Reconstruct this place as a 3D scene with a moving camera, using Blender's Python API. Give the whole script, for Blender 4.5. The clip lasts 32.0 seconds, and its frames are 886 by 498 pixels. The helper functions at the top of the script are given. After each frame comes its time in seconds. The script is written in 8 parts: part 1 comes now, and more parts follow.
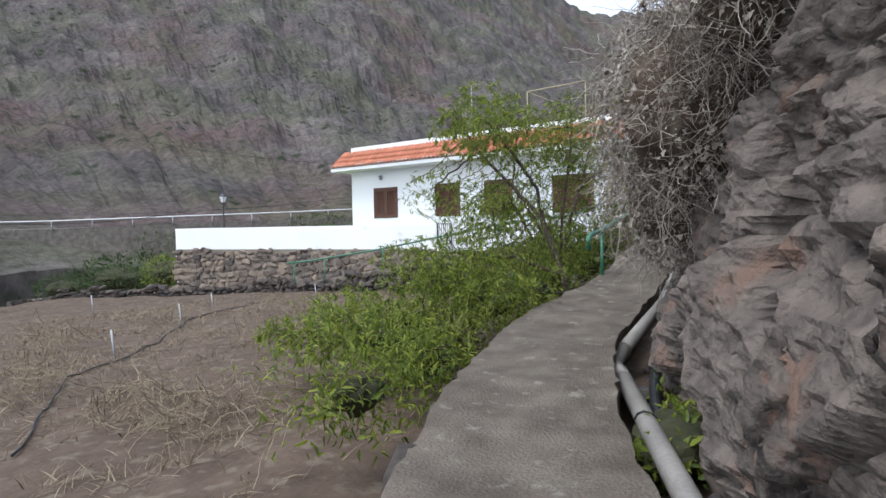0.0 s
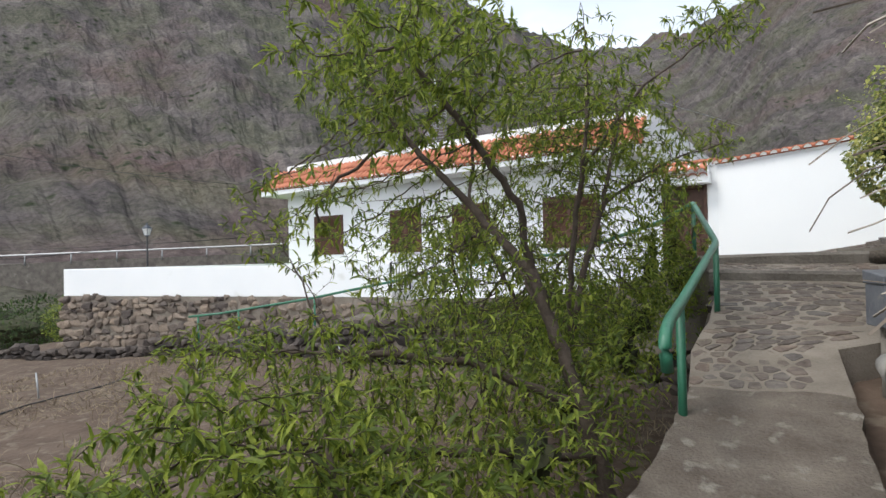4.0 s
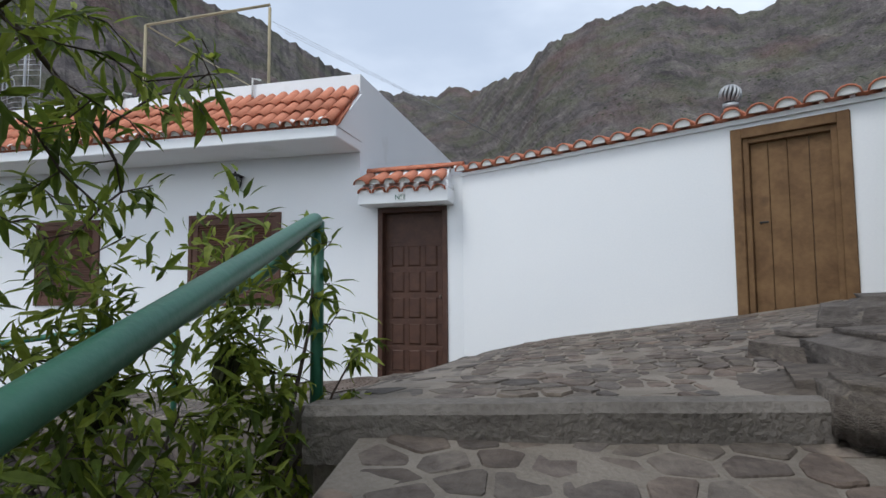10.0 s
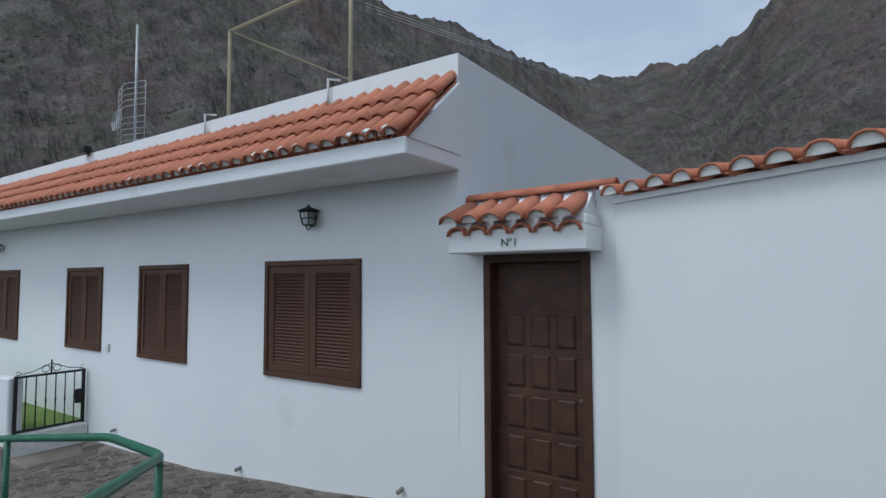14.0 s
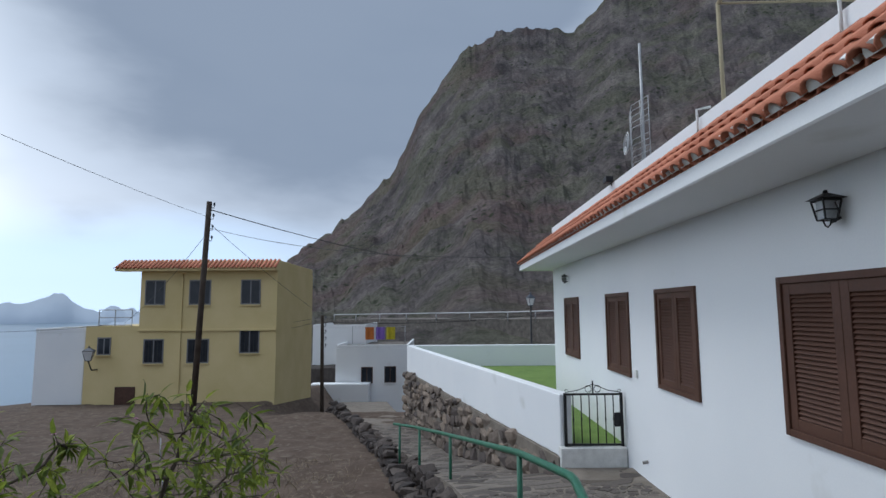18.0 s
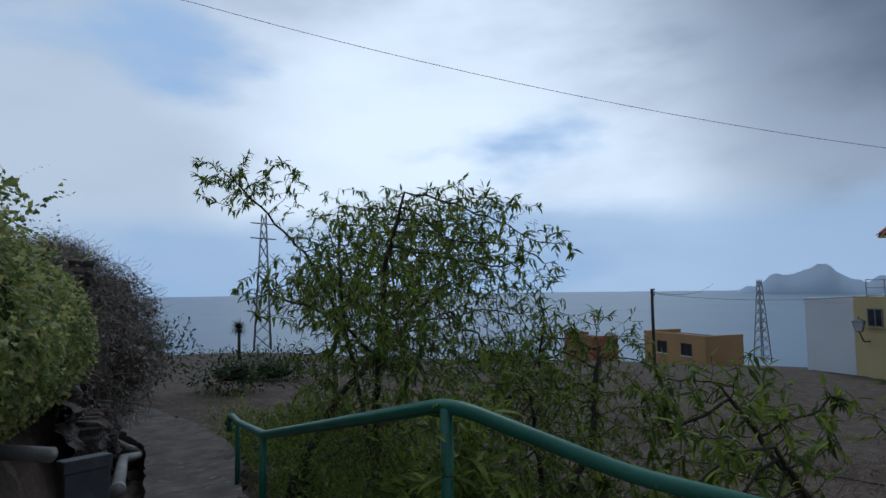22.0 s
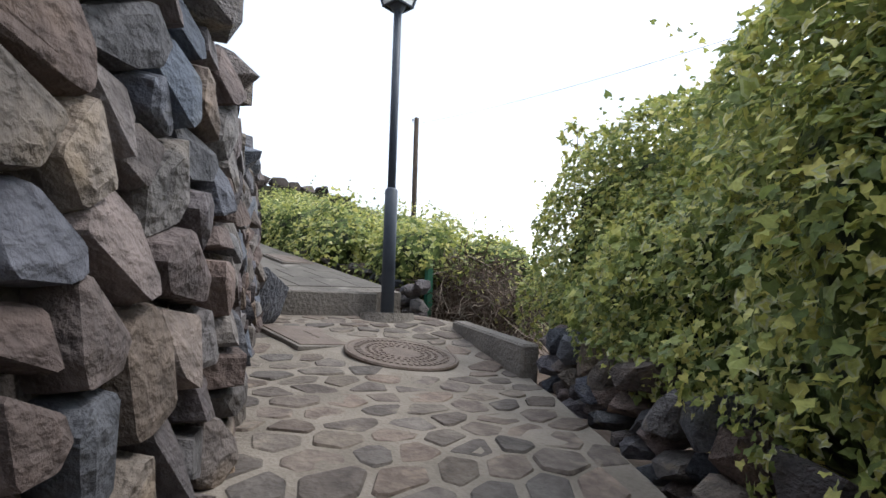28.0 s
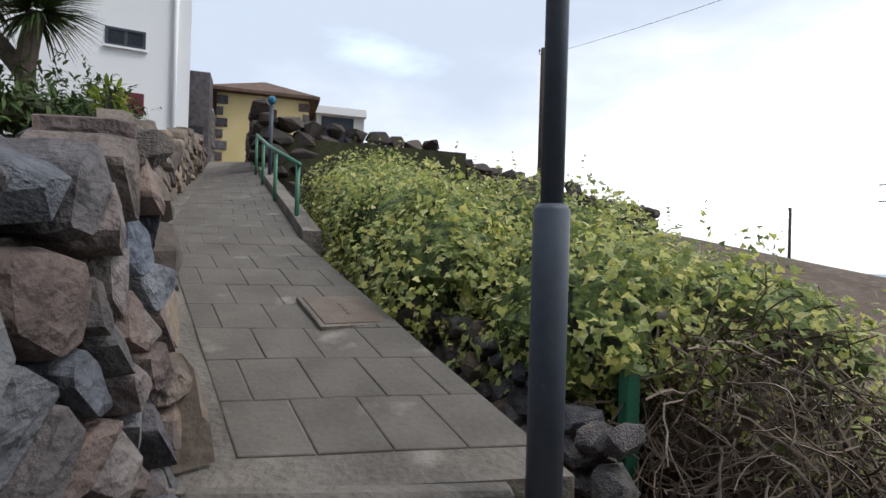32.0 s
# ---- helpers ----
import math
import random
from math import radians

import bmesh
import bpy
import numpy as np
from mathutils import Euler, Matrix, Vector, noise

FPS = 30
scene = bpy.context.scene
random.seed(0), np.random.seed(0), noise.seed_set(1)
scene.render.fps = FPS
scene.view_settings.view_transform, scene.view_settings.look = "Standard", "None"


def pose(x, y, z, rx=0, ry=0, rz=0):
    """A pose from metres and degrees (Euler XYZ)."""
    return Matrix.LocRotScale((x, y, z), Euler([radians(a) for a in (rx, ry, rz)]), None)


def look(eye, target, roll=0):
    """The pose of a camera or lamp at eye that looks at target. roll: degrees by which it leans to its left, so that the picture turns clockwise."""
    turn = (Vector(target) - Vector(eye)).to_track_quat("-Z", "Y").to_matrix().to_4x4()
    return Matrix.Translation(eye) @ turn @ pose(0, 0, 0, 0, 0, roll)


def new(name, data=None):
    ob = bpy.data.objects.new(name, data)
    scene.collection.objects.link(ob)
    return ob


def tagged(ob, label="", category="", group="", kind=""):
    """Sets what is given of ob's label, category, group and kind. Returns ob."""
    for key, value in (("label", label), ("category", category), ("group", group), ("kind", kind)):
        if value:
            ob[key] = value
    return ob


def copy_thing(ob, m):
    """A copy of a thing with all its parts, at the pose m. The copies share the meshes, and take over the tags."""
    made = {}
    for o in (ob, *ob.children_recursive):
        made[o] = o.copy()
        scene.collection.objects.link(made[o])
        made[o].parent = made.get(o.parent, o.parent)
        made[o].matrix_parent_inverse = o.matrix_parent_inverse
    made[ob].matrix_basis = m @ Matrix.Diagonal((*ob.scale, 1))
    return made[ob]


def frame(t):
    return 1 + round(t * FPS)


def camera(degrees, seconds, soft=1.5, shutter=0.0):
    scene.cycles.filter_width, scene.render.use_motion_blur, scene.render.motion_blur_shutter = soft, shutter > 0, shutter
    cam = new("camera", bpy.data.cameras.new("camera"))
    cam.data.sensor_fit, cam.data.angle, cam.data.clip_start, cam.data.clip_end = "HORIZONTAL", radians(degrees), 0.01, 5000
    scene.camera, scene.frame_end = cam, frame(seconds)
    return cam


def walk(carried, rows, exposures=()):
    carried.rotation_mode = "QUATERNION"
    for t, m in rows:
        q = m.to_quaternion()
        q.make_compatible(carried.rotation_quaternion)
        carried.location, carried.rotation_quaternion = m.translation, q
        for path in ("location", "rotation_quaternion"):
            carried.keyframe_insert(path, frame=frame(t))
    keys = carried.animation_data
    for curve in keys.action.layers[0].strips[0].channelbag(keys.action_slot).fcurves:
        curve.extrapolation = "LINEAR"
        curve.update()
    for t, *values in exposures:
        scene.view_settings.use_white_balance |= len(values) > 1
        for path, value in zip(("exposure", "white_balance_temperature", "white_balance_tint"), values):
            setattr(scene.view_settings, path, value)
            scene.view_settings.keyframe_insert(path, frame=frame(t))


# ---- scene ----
cam = camera(76.92, 32.0)
ROWS = [
    (0.0, pose(5.094, -17.239, 0.524, 87.63, 0.99, 35.67)),
    (0.5, pose(4.687, -16.559, 0.532, 87.89, 0.75, 35.88)),
    (1.0, pose(4.331, -15.890, 0.572, 89.04, 0.83, 36.44)),
    (1.5, pose(3.974, -15.282, 0.553, 89.75, 0.79, 37.38)),
    (2.0, pose(3.667, -14.582, 0.552, 90.03, 0.72, 37.98)),
    (2.5, pose(3.414, -14.206, 0.622, 90.04, 1.02, 37.89)),
    (4.5, pose(2.764, -11.998, 0.745, 90.97, 1.20, 31.37)),
    (5.0, pose(2.722, -11.393, 0.727, 90.97, 1.10, 27.43)),
    (5.5, pose(2.713, -10.800, 0.727, 91.30, 1.04, 23.58)),
    (6.0, pose(2.720, -10.258, 0.797, 91.90, 0.96, 20.92)),
    (6.5, pose(2.652, -9.698, 0.829, 92.28, 1.12, 19.40)),
    (7.0, pose(2.606, -9.266, 0.895, 92.48, 0.98, 17.83)),
    (7.5, pose(2.540, -8.868, 0.958, 93.04, 0.93, 16.95)),
    (8.0, pose(2.405, -8.456, 0.996, 93.31, 0.93, 16.61)),
    (8.5, pose(2.381, -8.052, 1.011, 93.64, 0.96, 16.10)),
    (9.0, pose(2.402, -7.616, 1.031, 93.71, 0.96, 15.51)),
    (9.5, pose(2.403, -7.109, 1.082, 93.69, 0.75, 14.62)),
    (10.0, pose(2.481, -6.619, 1.095, 94.10, 0.41, 13.93)),
    (10.5, pose(2.483, -6.247, 1.186, 94.14, 0.31, 13.20)),
    (11.0, pose(2.583, -5.714, 1.269, 93.90, 0.18, 13.88)),
    (11.5, pose(2.635, -5.300, 1.365, 94.00, 0.36, 13.78)),
    (12.0, pose(2.617, -5.026, 1.490, 94.79, 0.28, 16.28)),
    (12.5, pose(2.482, -4.697, 1.589, 95.14, 0.00, 20.72)),
    (13.0, pose(2.350, -4.477, 1.721, 95.52, -0.09, 24.05)),
    (13.5, pose(2.348, -4.257, 1.771, 93.45, 0.21, 27.30)),
    (14.0, pose(2.306, -4.026, 1.910, 93.27, 0.17, 34.05)),
    (14.5, pose(2.237, -3.834, 1.973, 93.56, 0.27, 43.53)),
    (15.0, pose(2.173, -3.590, 1.973, 94.07, 0.37, 51.54)),
    (15.5, pose(2.183, -3.359, 1.947, 94.12, 0.49, 58.03)),
    (17.5, pose(1.880, -2.735, 1.896, 95.27, 0.62, 84.31)),
    (18.0, pose(1.777, -2.738, 1.888, 96.22, 0.39, 90.00)),
    (18.5, pose(1.745, -2.785, 1.865, 96.47, 0.39, 95.91)),
    (19.0, pose(1.743, -2.757, 1.860, 96.47, 0.57, 103.10)),
    (19.5, pose(1.695, -2.682, 1.856, 96.07, 0.92, 111.94)),
    (20.0, pose(1.663, -2.575, 1.876, 95.20, 0.83, 121.15)),
    (20.5, pose(1.717, -2.499, 1.880, 93.99, 0.66, 129.44)),
    (21.0, pose(1.875, -2.426, 1.884, 93.71, 0.48, 137.39)),
    (21.5, pose(2.068, -2.349, 1.882, 93.74, 0.53, 148.01)),
    (22.0, pose(2.273, -2.335, 1.876, 93.85, 0.59, 158.71)),
    (22.5, pose(2.405, -2.344, 1.854, 94.13, 0.25, 168.37)),
    (23.0, pose(2.475, -2.381, 1.839, 94.00, 0.18, 176.69)),
    (23.5, pose(2.536, -2.489, 1.833, 94.40, 0.32, 185.44)),
    (24.0, pose(2.632, -2.612, 1.828, 95.05, 0.35, 196.80)),
    (24.5, pose(2.823, -2.696, 1.834, 95.48, 0.02, 206.66)),
    (25.0, pose(3.035, -2.797, 1.894, 96.25, -0.18, 214.29)),
    (25.5, pose(3.273, -2.978, 1.951, 97.14, -0.14, 221.02)),
    (26.0, pose(3.686, -3.117, 1.965, 98.22, -0.20, 228.71)),
    (26.5, pose(4.138, -3.187, 2.058, 98.43, -0.82, 234.09)),
    (28.5, pose(5.432, -3.669, 2.551, 95.54, -1.63, 241.21)),
    (29.0, pose(5.721, -3.877, 2.690, 92.89, -1.73, 242.22)),
    (29.5, pose(6.014, -4.034, 2.823, 92.34, -1.40, 245.03)),
    (30.0, pose(6.360, -4.107, 2.885, 91.36, -1.22, 247.11)),
    (30.5, pose(6.713, -4.238, 3.048, 90.29, -1.30, 248.19)),
    (31.0, pose(7.155, -4.459, 3.225, 89.21, -1.27, 249.23)),
    (31.5, pose(7.660, -4.581, 3.281, 89.61, -1.46, 250.95)),
    (32.0, pose(8.184, -4.713, 3.409, 90.45, -1.72, 252.29)),
]
EXPOSURE = [(0.0, 1.0, 6050, 10), (2.0, 1.0, 6150, 9), (5.0, 0.8, 6550, 9), (8.0, 0.85, 6250, 10), (9.0, 0.62, 6200, 10), (10.0, 0.3, 6050, 9), (11.0, 0.0, 5800, 7), (13.0, -0.28, 5650, 4),
            (15.0, -0.05, 5750, 8), (18.0, -0.05, 5800, 8), (19.0, -0.15, 5800, 8), (20.0, -0.5, 5800, 8), (21.0, -0.95, 5400, 6), (22.0, -1.05, 5250, 6), (23.5, -0.8, 5450, 8), (24.2, -0.15, 5800, 10), (25.0, 0.8, 6200, 10), (26.0, 1.72, 6150, 10), (28.5, 1.05, 6300, 10), (30.0, 0.88, 6400, 10), (32.0, 0.58, 6400, 10)]
walk(cam, ROWS, EXPOSURE)

# ---- light ----
world = bpy.data.worlds.new("overcast_sky")
scene.world = world
world.use_nodes = True
wn, wl = world.node_tree.nodes, world.node_tree.links
wn.clear()
w_out = wn.new("ShaderNodeOutputWorld")
w_bg = wn.new("ShaderNodeBackground")
w_sky = wn.new("ShaderNodeTexSky")
w_sky.sky_type, w_sky.sun_disc = 'NISHITA', False
w_sky.sun_elevation, w_sky.sun_rotation = radians(48), radians(215)
w_sky.altitude, w_sky.air_density, w_sky.dust_density = 100, 1.0, 1.5
w_co = wn.new("ShaderNodeTexCoord")
w_map = wn.new("ShaderNodeMapping")
w_map.inputs["Scale"].default_value = (1.0, 1.0, 2.6)
w_map.inputs["Location"].default_value = (0.35, 0.1, 0.0)
w_n1 = wn.new("ShaderNodeTexNoise")
w_n1.inputs["Scale"].default_value, w_n1.inputs["Detail"].default_value = 1.7, 7
w_r1 = wn.new("ShaderNodeValToRGB")
w_r1.color_ramp.elements[0].position, w_r1.color_ramp.elements[1].position = 0.17, 0.35
w_n2 = wn.new("ShaderNodeTexNoise")
w_n2.inputs["Scale"].default_value, w_n2.inputs["Detail"].default_value = 1.2, 6
w_r2 = wn.new("ShaderNodeValToRGB")
w_r2.color_ramp.elements[0].position, w_r2.color_ramp.elements[1].position = 0.29, 0.68
w_r2.color_ramp.elements[0].color = (4.6, 5.2, 6.2, 1)
w_r2.color_ramp.elements[1].color = (11.5, 11.8, 12.2, 1)
w_r2.color_ramp.interpolation = 'EASE'


def w_math(op, x, y, z=None):
    """One step of arithmetic on world nodes; x, y, z are sockets or numbers."""
    m = wn.new("ShaderNodeMath")
    m.operation = op
    for k, v in enumerate((x, y, z)):
        if v is None:
            continue
        if isinstance(v, (int, float)):
            m.inputs[k].default_value = v
        else:
            wl.new(v, m.inputs[k])
    return m.outputs[0]


def w_ramp(v, lo, hi):
    """0 below lo, 1 above hi, smooth between."""
    r = wn.new("ShaderNodeMapRange")
    r.interpolation_type = 'SMOOTHSTEP'
    r.inputs["From Min"].default_value, r.inputs["From Max"].default_value = lo, hi
    wl.new(v, r.inputs["Value"])
    return r.outputs[0]


def w_facing(d):
    """How far a part of the sky lies towards d."""
    v = wn.new("ShaderNodeVectorMath")
    v.operation = 'DOT_PRODUCT'
    v.inputs[1].default_value = d
    wl.new(w_co.outputs["Generated"], v.inputs[0])
    return v.outputs["Value"]


def w_blend(fac, x, y):
    m = wn.new("ShaderNodeMixRGB")
    wl.new(fac, m.inputs[0])
    for k, v in ((1, x), (2, y)):
        if isinstance(v, tuple):
            m.inputs[k].default_value = v
        else:
            wl.new(v, m.inputs[k])
    return m.outputs[0]


wl.new(w_co.outputs["Generated"], w_map.inputs["Vector"])
wl.new(w_map.outputs[0], w_n1.inputs["Vector"])
wl.new(w_map.outputs[0], w_n2.inputs["Vector"])
w_puff = w_math('SUBTRACT', w_n2.outputs["Fac"], 0.5)
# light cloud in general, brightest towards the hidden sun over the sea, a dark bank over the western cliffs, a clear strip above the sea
w_tone = w_math('ADD', w_n2.outputs["Fac"], w_math('MULTIPLY_ADD', w_facing((-0.45, -0.62, 0.35)), 0.28, -0.09))
wl.new(w_tone, w_r2.inputs[0])
w_glow = w_ramp(w_math('MULTIPLY_ADD', w_puff, 0.35, w_facing((-0.44, -0.84, 0.30))), 0.86, 1.0)
w_cloud = w_blend(w_glow, w_r2.outputs[0], (18.5, 18.4, 18.0, 1))
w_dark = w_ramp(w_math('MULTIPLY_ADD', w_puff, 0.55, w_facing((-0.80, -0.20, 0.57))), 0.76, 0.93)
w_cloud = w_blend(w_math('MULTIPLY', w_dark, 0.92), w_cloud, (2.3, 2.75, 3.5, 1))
w_up = wn.new("ShaderNodeSeparateXYZ")
wl.new(w_co.outputs["Generated"], w_up.inputs[0])
w_low = w_math('SUBTRACT', 1.0, w_ramp(w_math('MULTIPLY_ADD', w_puff, 0.2, w_up.outputs["Z"]), 0.09, 0.16))
w_sea = w_math('MULTIPLY', w_low, w_ramp(w_facing((-0.5, -0.86, 0.0)), 0.55, 0.85))
w_rift = w_ramp(w_math('ADD', w_n1.outputs["Fac"], w_math('MULTIPLY', w_ramp(w_facing((-0.15, -0.95, 0.25)), 0.75, 1.0), -0.13)), 0.25, 0.39)
w_cover = w_math('MULTIPLY', w_rift, w_math('MULTIPLY_ADD', w_sea, -0.75, 1.0))
w_haze = wn.new("ShaderNodeMixRGB")
w_haze.inputs[0].default_value, w_haze.inputs[2].default_value = 0.8, (9.0, 11.2, 14.2, 1)
wl.new(w_sky.outputs[0], w_haze.inputs[1])
w_clear = w_blend(w_low, w_haze.outputs[0], (7.6, 9.5, 12.0, 1))
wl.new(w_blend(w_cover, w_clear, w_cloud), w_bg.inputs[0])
w_bg.inputs[1].default_value = 0.10
wl.new(w_bg.outputs[0], w_out.inputs[0])

sun_data = bpy.data.lights.new("sun", 'SUN')
sun_data.energy, sun_data.angle, sun_data.color = 1.2, radians(20), (1.0, 0.96, 0.9)
sun = new("sun", sun_data)
sun.matrix_world = look((0, 0, 50), (0 + 20, 0 + 28, 0))


# ---- materials ----
def mat(name, c1, c2, size=1.0, rough=0.85, bump=0.3, fine=18.0, metal=0.0, spots=None, spot_size=6.0, spot_at=0.62, vary=0.0, spec=0.3, hues=None):
    """A weathered surface: two tones in patches of `size` metres, fine grain in relief, stains of a third tone."""
    m = bpy.data.materials.new(name)
    m.use_nodes = True
    n, l = m.node_tree.nodes, m.node_tree.links
    b = n["Principled BSDF"]
    co = n.new("ShaderNodeTexCoord")
    big = n.new("ShaderNodeTexNoise")
    big.inputs["Scale"].default_value, big.inputs["Detail"].default_value = 1.0 / size, 5
    tiny = n.new("ShaderNodeTexNoise")
    tiny.inputs["Scale"].default_value, tiny.inputs["Detail"].default_value = fine, 6
    ramp = n.new("ShaderNodeValToRGB")
    ramp.color_ramp.elements[0].position, ramp.color_ramp.elements[1].position = 0.3, 0.7
    ramp.color_ramp.elements[0].color, ramp.color_ramp.elements[1].color = (*c1, 1), (*c2, 1)
    l.new(co.outputs["Object"], big.inputs["Vector"])
    l.new(co.outputs["Object"], tiny.inputs["Vector"])
    add = n.new("ShaderNodeMath")
    add.operation = 'MULTIPLY_ADD'
    add.inputs[1].default_value, add.inputs[2].default_value = 0.45, -0.22
    l.new(tiny.outputs["Fac"], add.inputs[0])
    tot = n.new("ShaderNodeMath")
    l.new(big.outputs["Fac"], tot.inputs[0])
    l.new(add.outputs[0], tot.inputs[1])
    l.new(tot.outputs[0], ramp.inputs[0])
    colour = ramp.outputs[0]
    if spots:
        sp = n.new("ShaderNodeTexNoise")
        sp.inputs["Scale"].default_value, sp.inputs["Detail"].default_value = spot_size, 8
        sr = n.new("ShaderNodeValToRGB")
        sr.color_ramp.elements[0].position, sr.color_ramp.elements[1].position = spot_at, spot_at + 0.1
        mx = n.new("ShaderNodeMixRGB")
        mx.inputs[2].default_value = (*spots, 1)
        l.new(co.outputs["Object"], sp.inputs["Vector"])
        l.new(sp.outputs["Fac"], sr.inputs[0])
        l.new(sr.outputs[0], mx.inputs[0])
        l.new(colour, mx.inputs[1])
        colour = mx.outputs[0]
    if vary:
        oi = n.new("ShaderNodeObjectInfo")
        hs = n.new("ShaderNodeHueSaturation")
        mr = n.new("ShaderNodeMapRange")
        mr.inputs["To Min"].default_value, mr.inputs["To Max"].default_value = 1 - vary, 1 + vary
        l.new(oi.outputs["Random"], mr.inputs["Value"])
        l.new(mr.outputs[0], hs.inputs["Value"])
        l.new(colour, hs.inputs["Color"])
        colour = hs.outputs[0]
    if hues:
        hr = n.new("ShaderNodeValToRGB")
        he = hr.color_ramp.elements
        while len(he) < len(hues):
            he.new(0.5)
        for i, c in enumerate(hues):
            he[i].position, he[i].color = i / (len(hues) - 1), (*c, 1)
        ho = n.new("ShaderNodeObjectInfo")
        hm = n.new("ShaderNodeMixRGB")
        hm.blend_type = 'MULTIPLY'
        hm.inputs[0].default_value = 1.0
        wide = n.new("ShaderNodeMath")
        wide.operation = 'MULTIPLY_ADD'
        wide.inputs[1].default_value, wide.inputs[2].default_value = 7.0, 0.0
        fr = n.new("ShaderNodeMath")
        fr.operation = 'FRACT'
        l.new(ho.outputs["Random"], wide.inputs[0])
        l.new(wide.outputs[0], fr.inputs[0])
        l.new(fr.outputs[0], hr.inputs[0])
        l.new(colour, hm.inputs[1])
        l.new(hr.outputs[0], hm.inputs[2])
        colour = hm.outputs[0]
    l.new(colour, b.inputs["Base Color"])
    b.inputs["Roughness"].default_value, b.inputs["Metallic"].default_value = rough, metal
    b.inputs["Specular IOR Level"].default_value = spec
    if bump:
        bp = n.new("ShaderNodeBump")
        bp.inputs["Strength"].default_value, bp.inputs["Distance"].default_value = bump, 0.02
        l.new(tiny.outputs["Fac"], bp.inputs["Height"])
        l.new(bp.outputs[0], b.inputs["Normal"])
    return m


def island_mat(name, tones, rough=0.7, bump=0.2, fine=20.0, through_light=0.0):
    """Loose pieces (leaves, stones) that each take one of several tones."""
    m = bpy.data.materials.new(name)
    m.use_nodes = True
    n, l = m.node_tree.nodes, m.node_tree.links
    b = n["Principled BSDF"]
    g = n.new("ShaderNodeNewGeometry")
    ramp = n.new("ShaderNodeValToRGB")
    el = ramp.color_ramp.elements
    while len(el) < len(tones):
        el.new(0.5)
    for i, c in enumerate(tones):
        el[i].position, el[i].color = i / (len(tones) - 1), (*c, 1)
    l.new(g.outputs["Random Per Island"], ramp.inputs[0])
    co = n.new("ShaderNodeTexCoord")
    t = n.new("ShaderNodeTexNoise")
    t.inputs["Scale"].default_value, t.inputs["Detail"].default_value = fine, 4
    l.new(co.outputs["Object"], t.inputs["Vector"])
    mx = n.new("ShaderNodeMixRGB")
    mx.blend_type = 'MULTIPLY'
    mx.inputs[0].default_value = 0.5
    l.new(ramp.outputs[0], mx.inputs[1])
    gr = n.new("ShaderNodeValToRGB")
    gr.color_ramp.elements[0].position, gr.color_ramp.elements[1].position = 0.3, 0.6
    gr.color_ramp.elements[0].color = (0.35, 0.35, 0.35, 1)
    l.new(t.outputs["Fac"], gr.inputs[0])
    l.new(gr.outputs[0], mx.inputs[2])
    l.new(mx.outputs[0], b.inputs["Base Color"])
    b.inputs["Roughness"].default_value = rough
    b.inputs["Specular IOR Level"].default_value = 0.3
    if bump:
        bp = n.new("ShaderNodeBump")
        bp.inputs["Strength"].default_value, bp.inputs["Distance"].default_value = bump, 0.02
        l.new(t.outputs["Fac"], bp.inputs["Height"])
        l.new(bp.outputs[0], b.inputs["Normal"])
    if through_light:
        tr = n.new("ShaderNodeBsdfTranslucent")
        sh = n.new("ShaderNodeMixShader")
        sh.inputs[0].default_value = through_light
        l.new(mx.outputs[0], tr.inputs[0])
        l.new(b.outputs[0], sh.inputs[1])
        l.new(tr.outputs[0], sh.inputs[2])
        l.new(sh.outputs[0], n["Material Output"].inputs[0])
    return m


M_WHITE = mat("white_render", (0.74, 0.76, 0.78), (0.80, 0.81, 0.82), 2.2, 0.9, 0.05, 60, spots=(0.66, 0.67, 0.66), spot_size=1.1, spot_at=0.66)
M_TERRA = mat("terracotta", (0.38, 0.13, 0.075), (0.50, 0.20, 0.12), 0.25, 0.85, 0.25, 60, spots=(0.30, 0.12, 0.08), spot_size=14, vary=0.16)
M_MORTAR_W = mat("white_mortar", (0.62, 0.62, 0.6), (0.75, 0.75, 0.73), 0.1, 0.95, 0.3, 60)
M_BROWN = mat("brown_aluminium", (0.075, 0.035, 0.022), (0.105, 0.05, 0.033), 0.3, 0.55, 0.08, 40)
M_DARKWOOD = mat("dark_wood", (0.055, 0.026, 0.018), (0.085, 0.042, 0.028), 0.12, 0.55, 0.15, 30)
M_OLDWOOD = mat("old_wood", (0.12, 0.066, 0.03), (0.2, 0.118, 0.055), 0.2, 0.75, 0.3, 22, spots=(0.09, 0.05, 0.025), spot_size=3)
M_GREENPAINT = mat("green_paint", (0.02, 0.115, 0.068), (0.035, 0.15, 0.09), 0.2, 0.42, 0.08, 50, spots=(0.09, 0.2, 0.14), spot_size=22, spot_at=0.68, spec=0.5)
M_IRON = mat("black_iron", (0.012, 0.012, 0.014), (0.025, 0.025, 0.027), 0.1, 0.5, 0.1, 60)
M_CONC = mat("worn_concrete", (0.10, 0.088, 0.077), (0.19, 0.17, 0.15), 0.45, 0.95, 0.9, 32, spots=(0.24, 0.22, 0.195), spot_size=2.6)
M_PATH = mat("dusty_concrete", (0.085, 0.069, 0.056), (0.165, 0.14, 0.116), 0.3, 0.95, 1.0, 55, spots=(0.21, 0.19, 0.165), spot_size=7, spot_at=0.6)
# Dark green with near-black spots: shade between inner leaves, put into the colour.
M_IVYSHADE = mat("ivy_inner_shade", (0.04, 0.065, 0.018), (0.12, 0.16, 0.042), 0.05, 0.9, 1.0, 30, spots=(0.012, 0.018, 0.008), spot_size=12, spot_at=0.5)
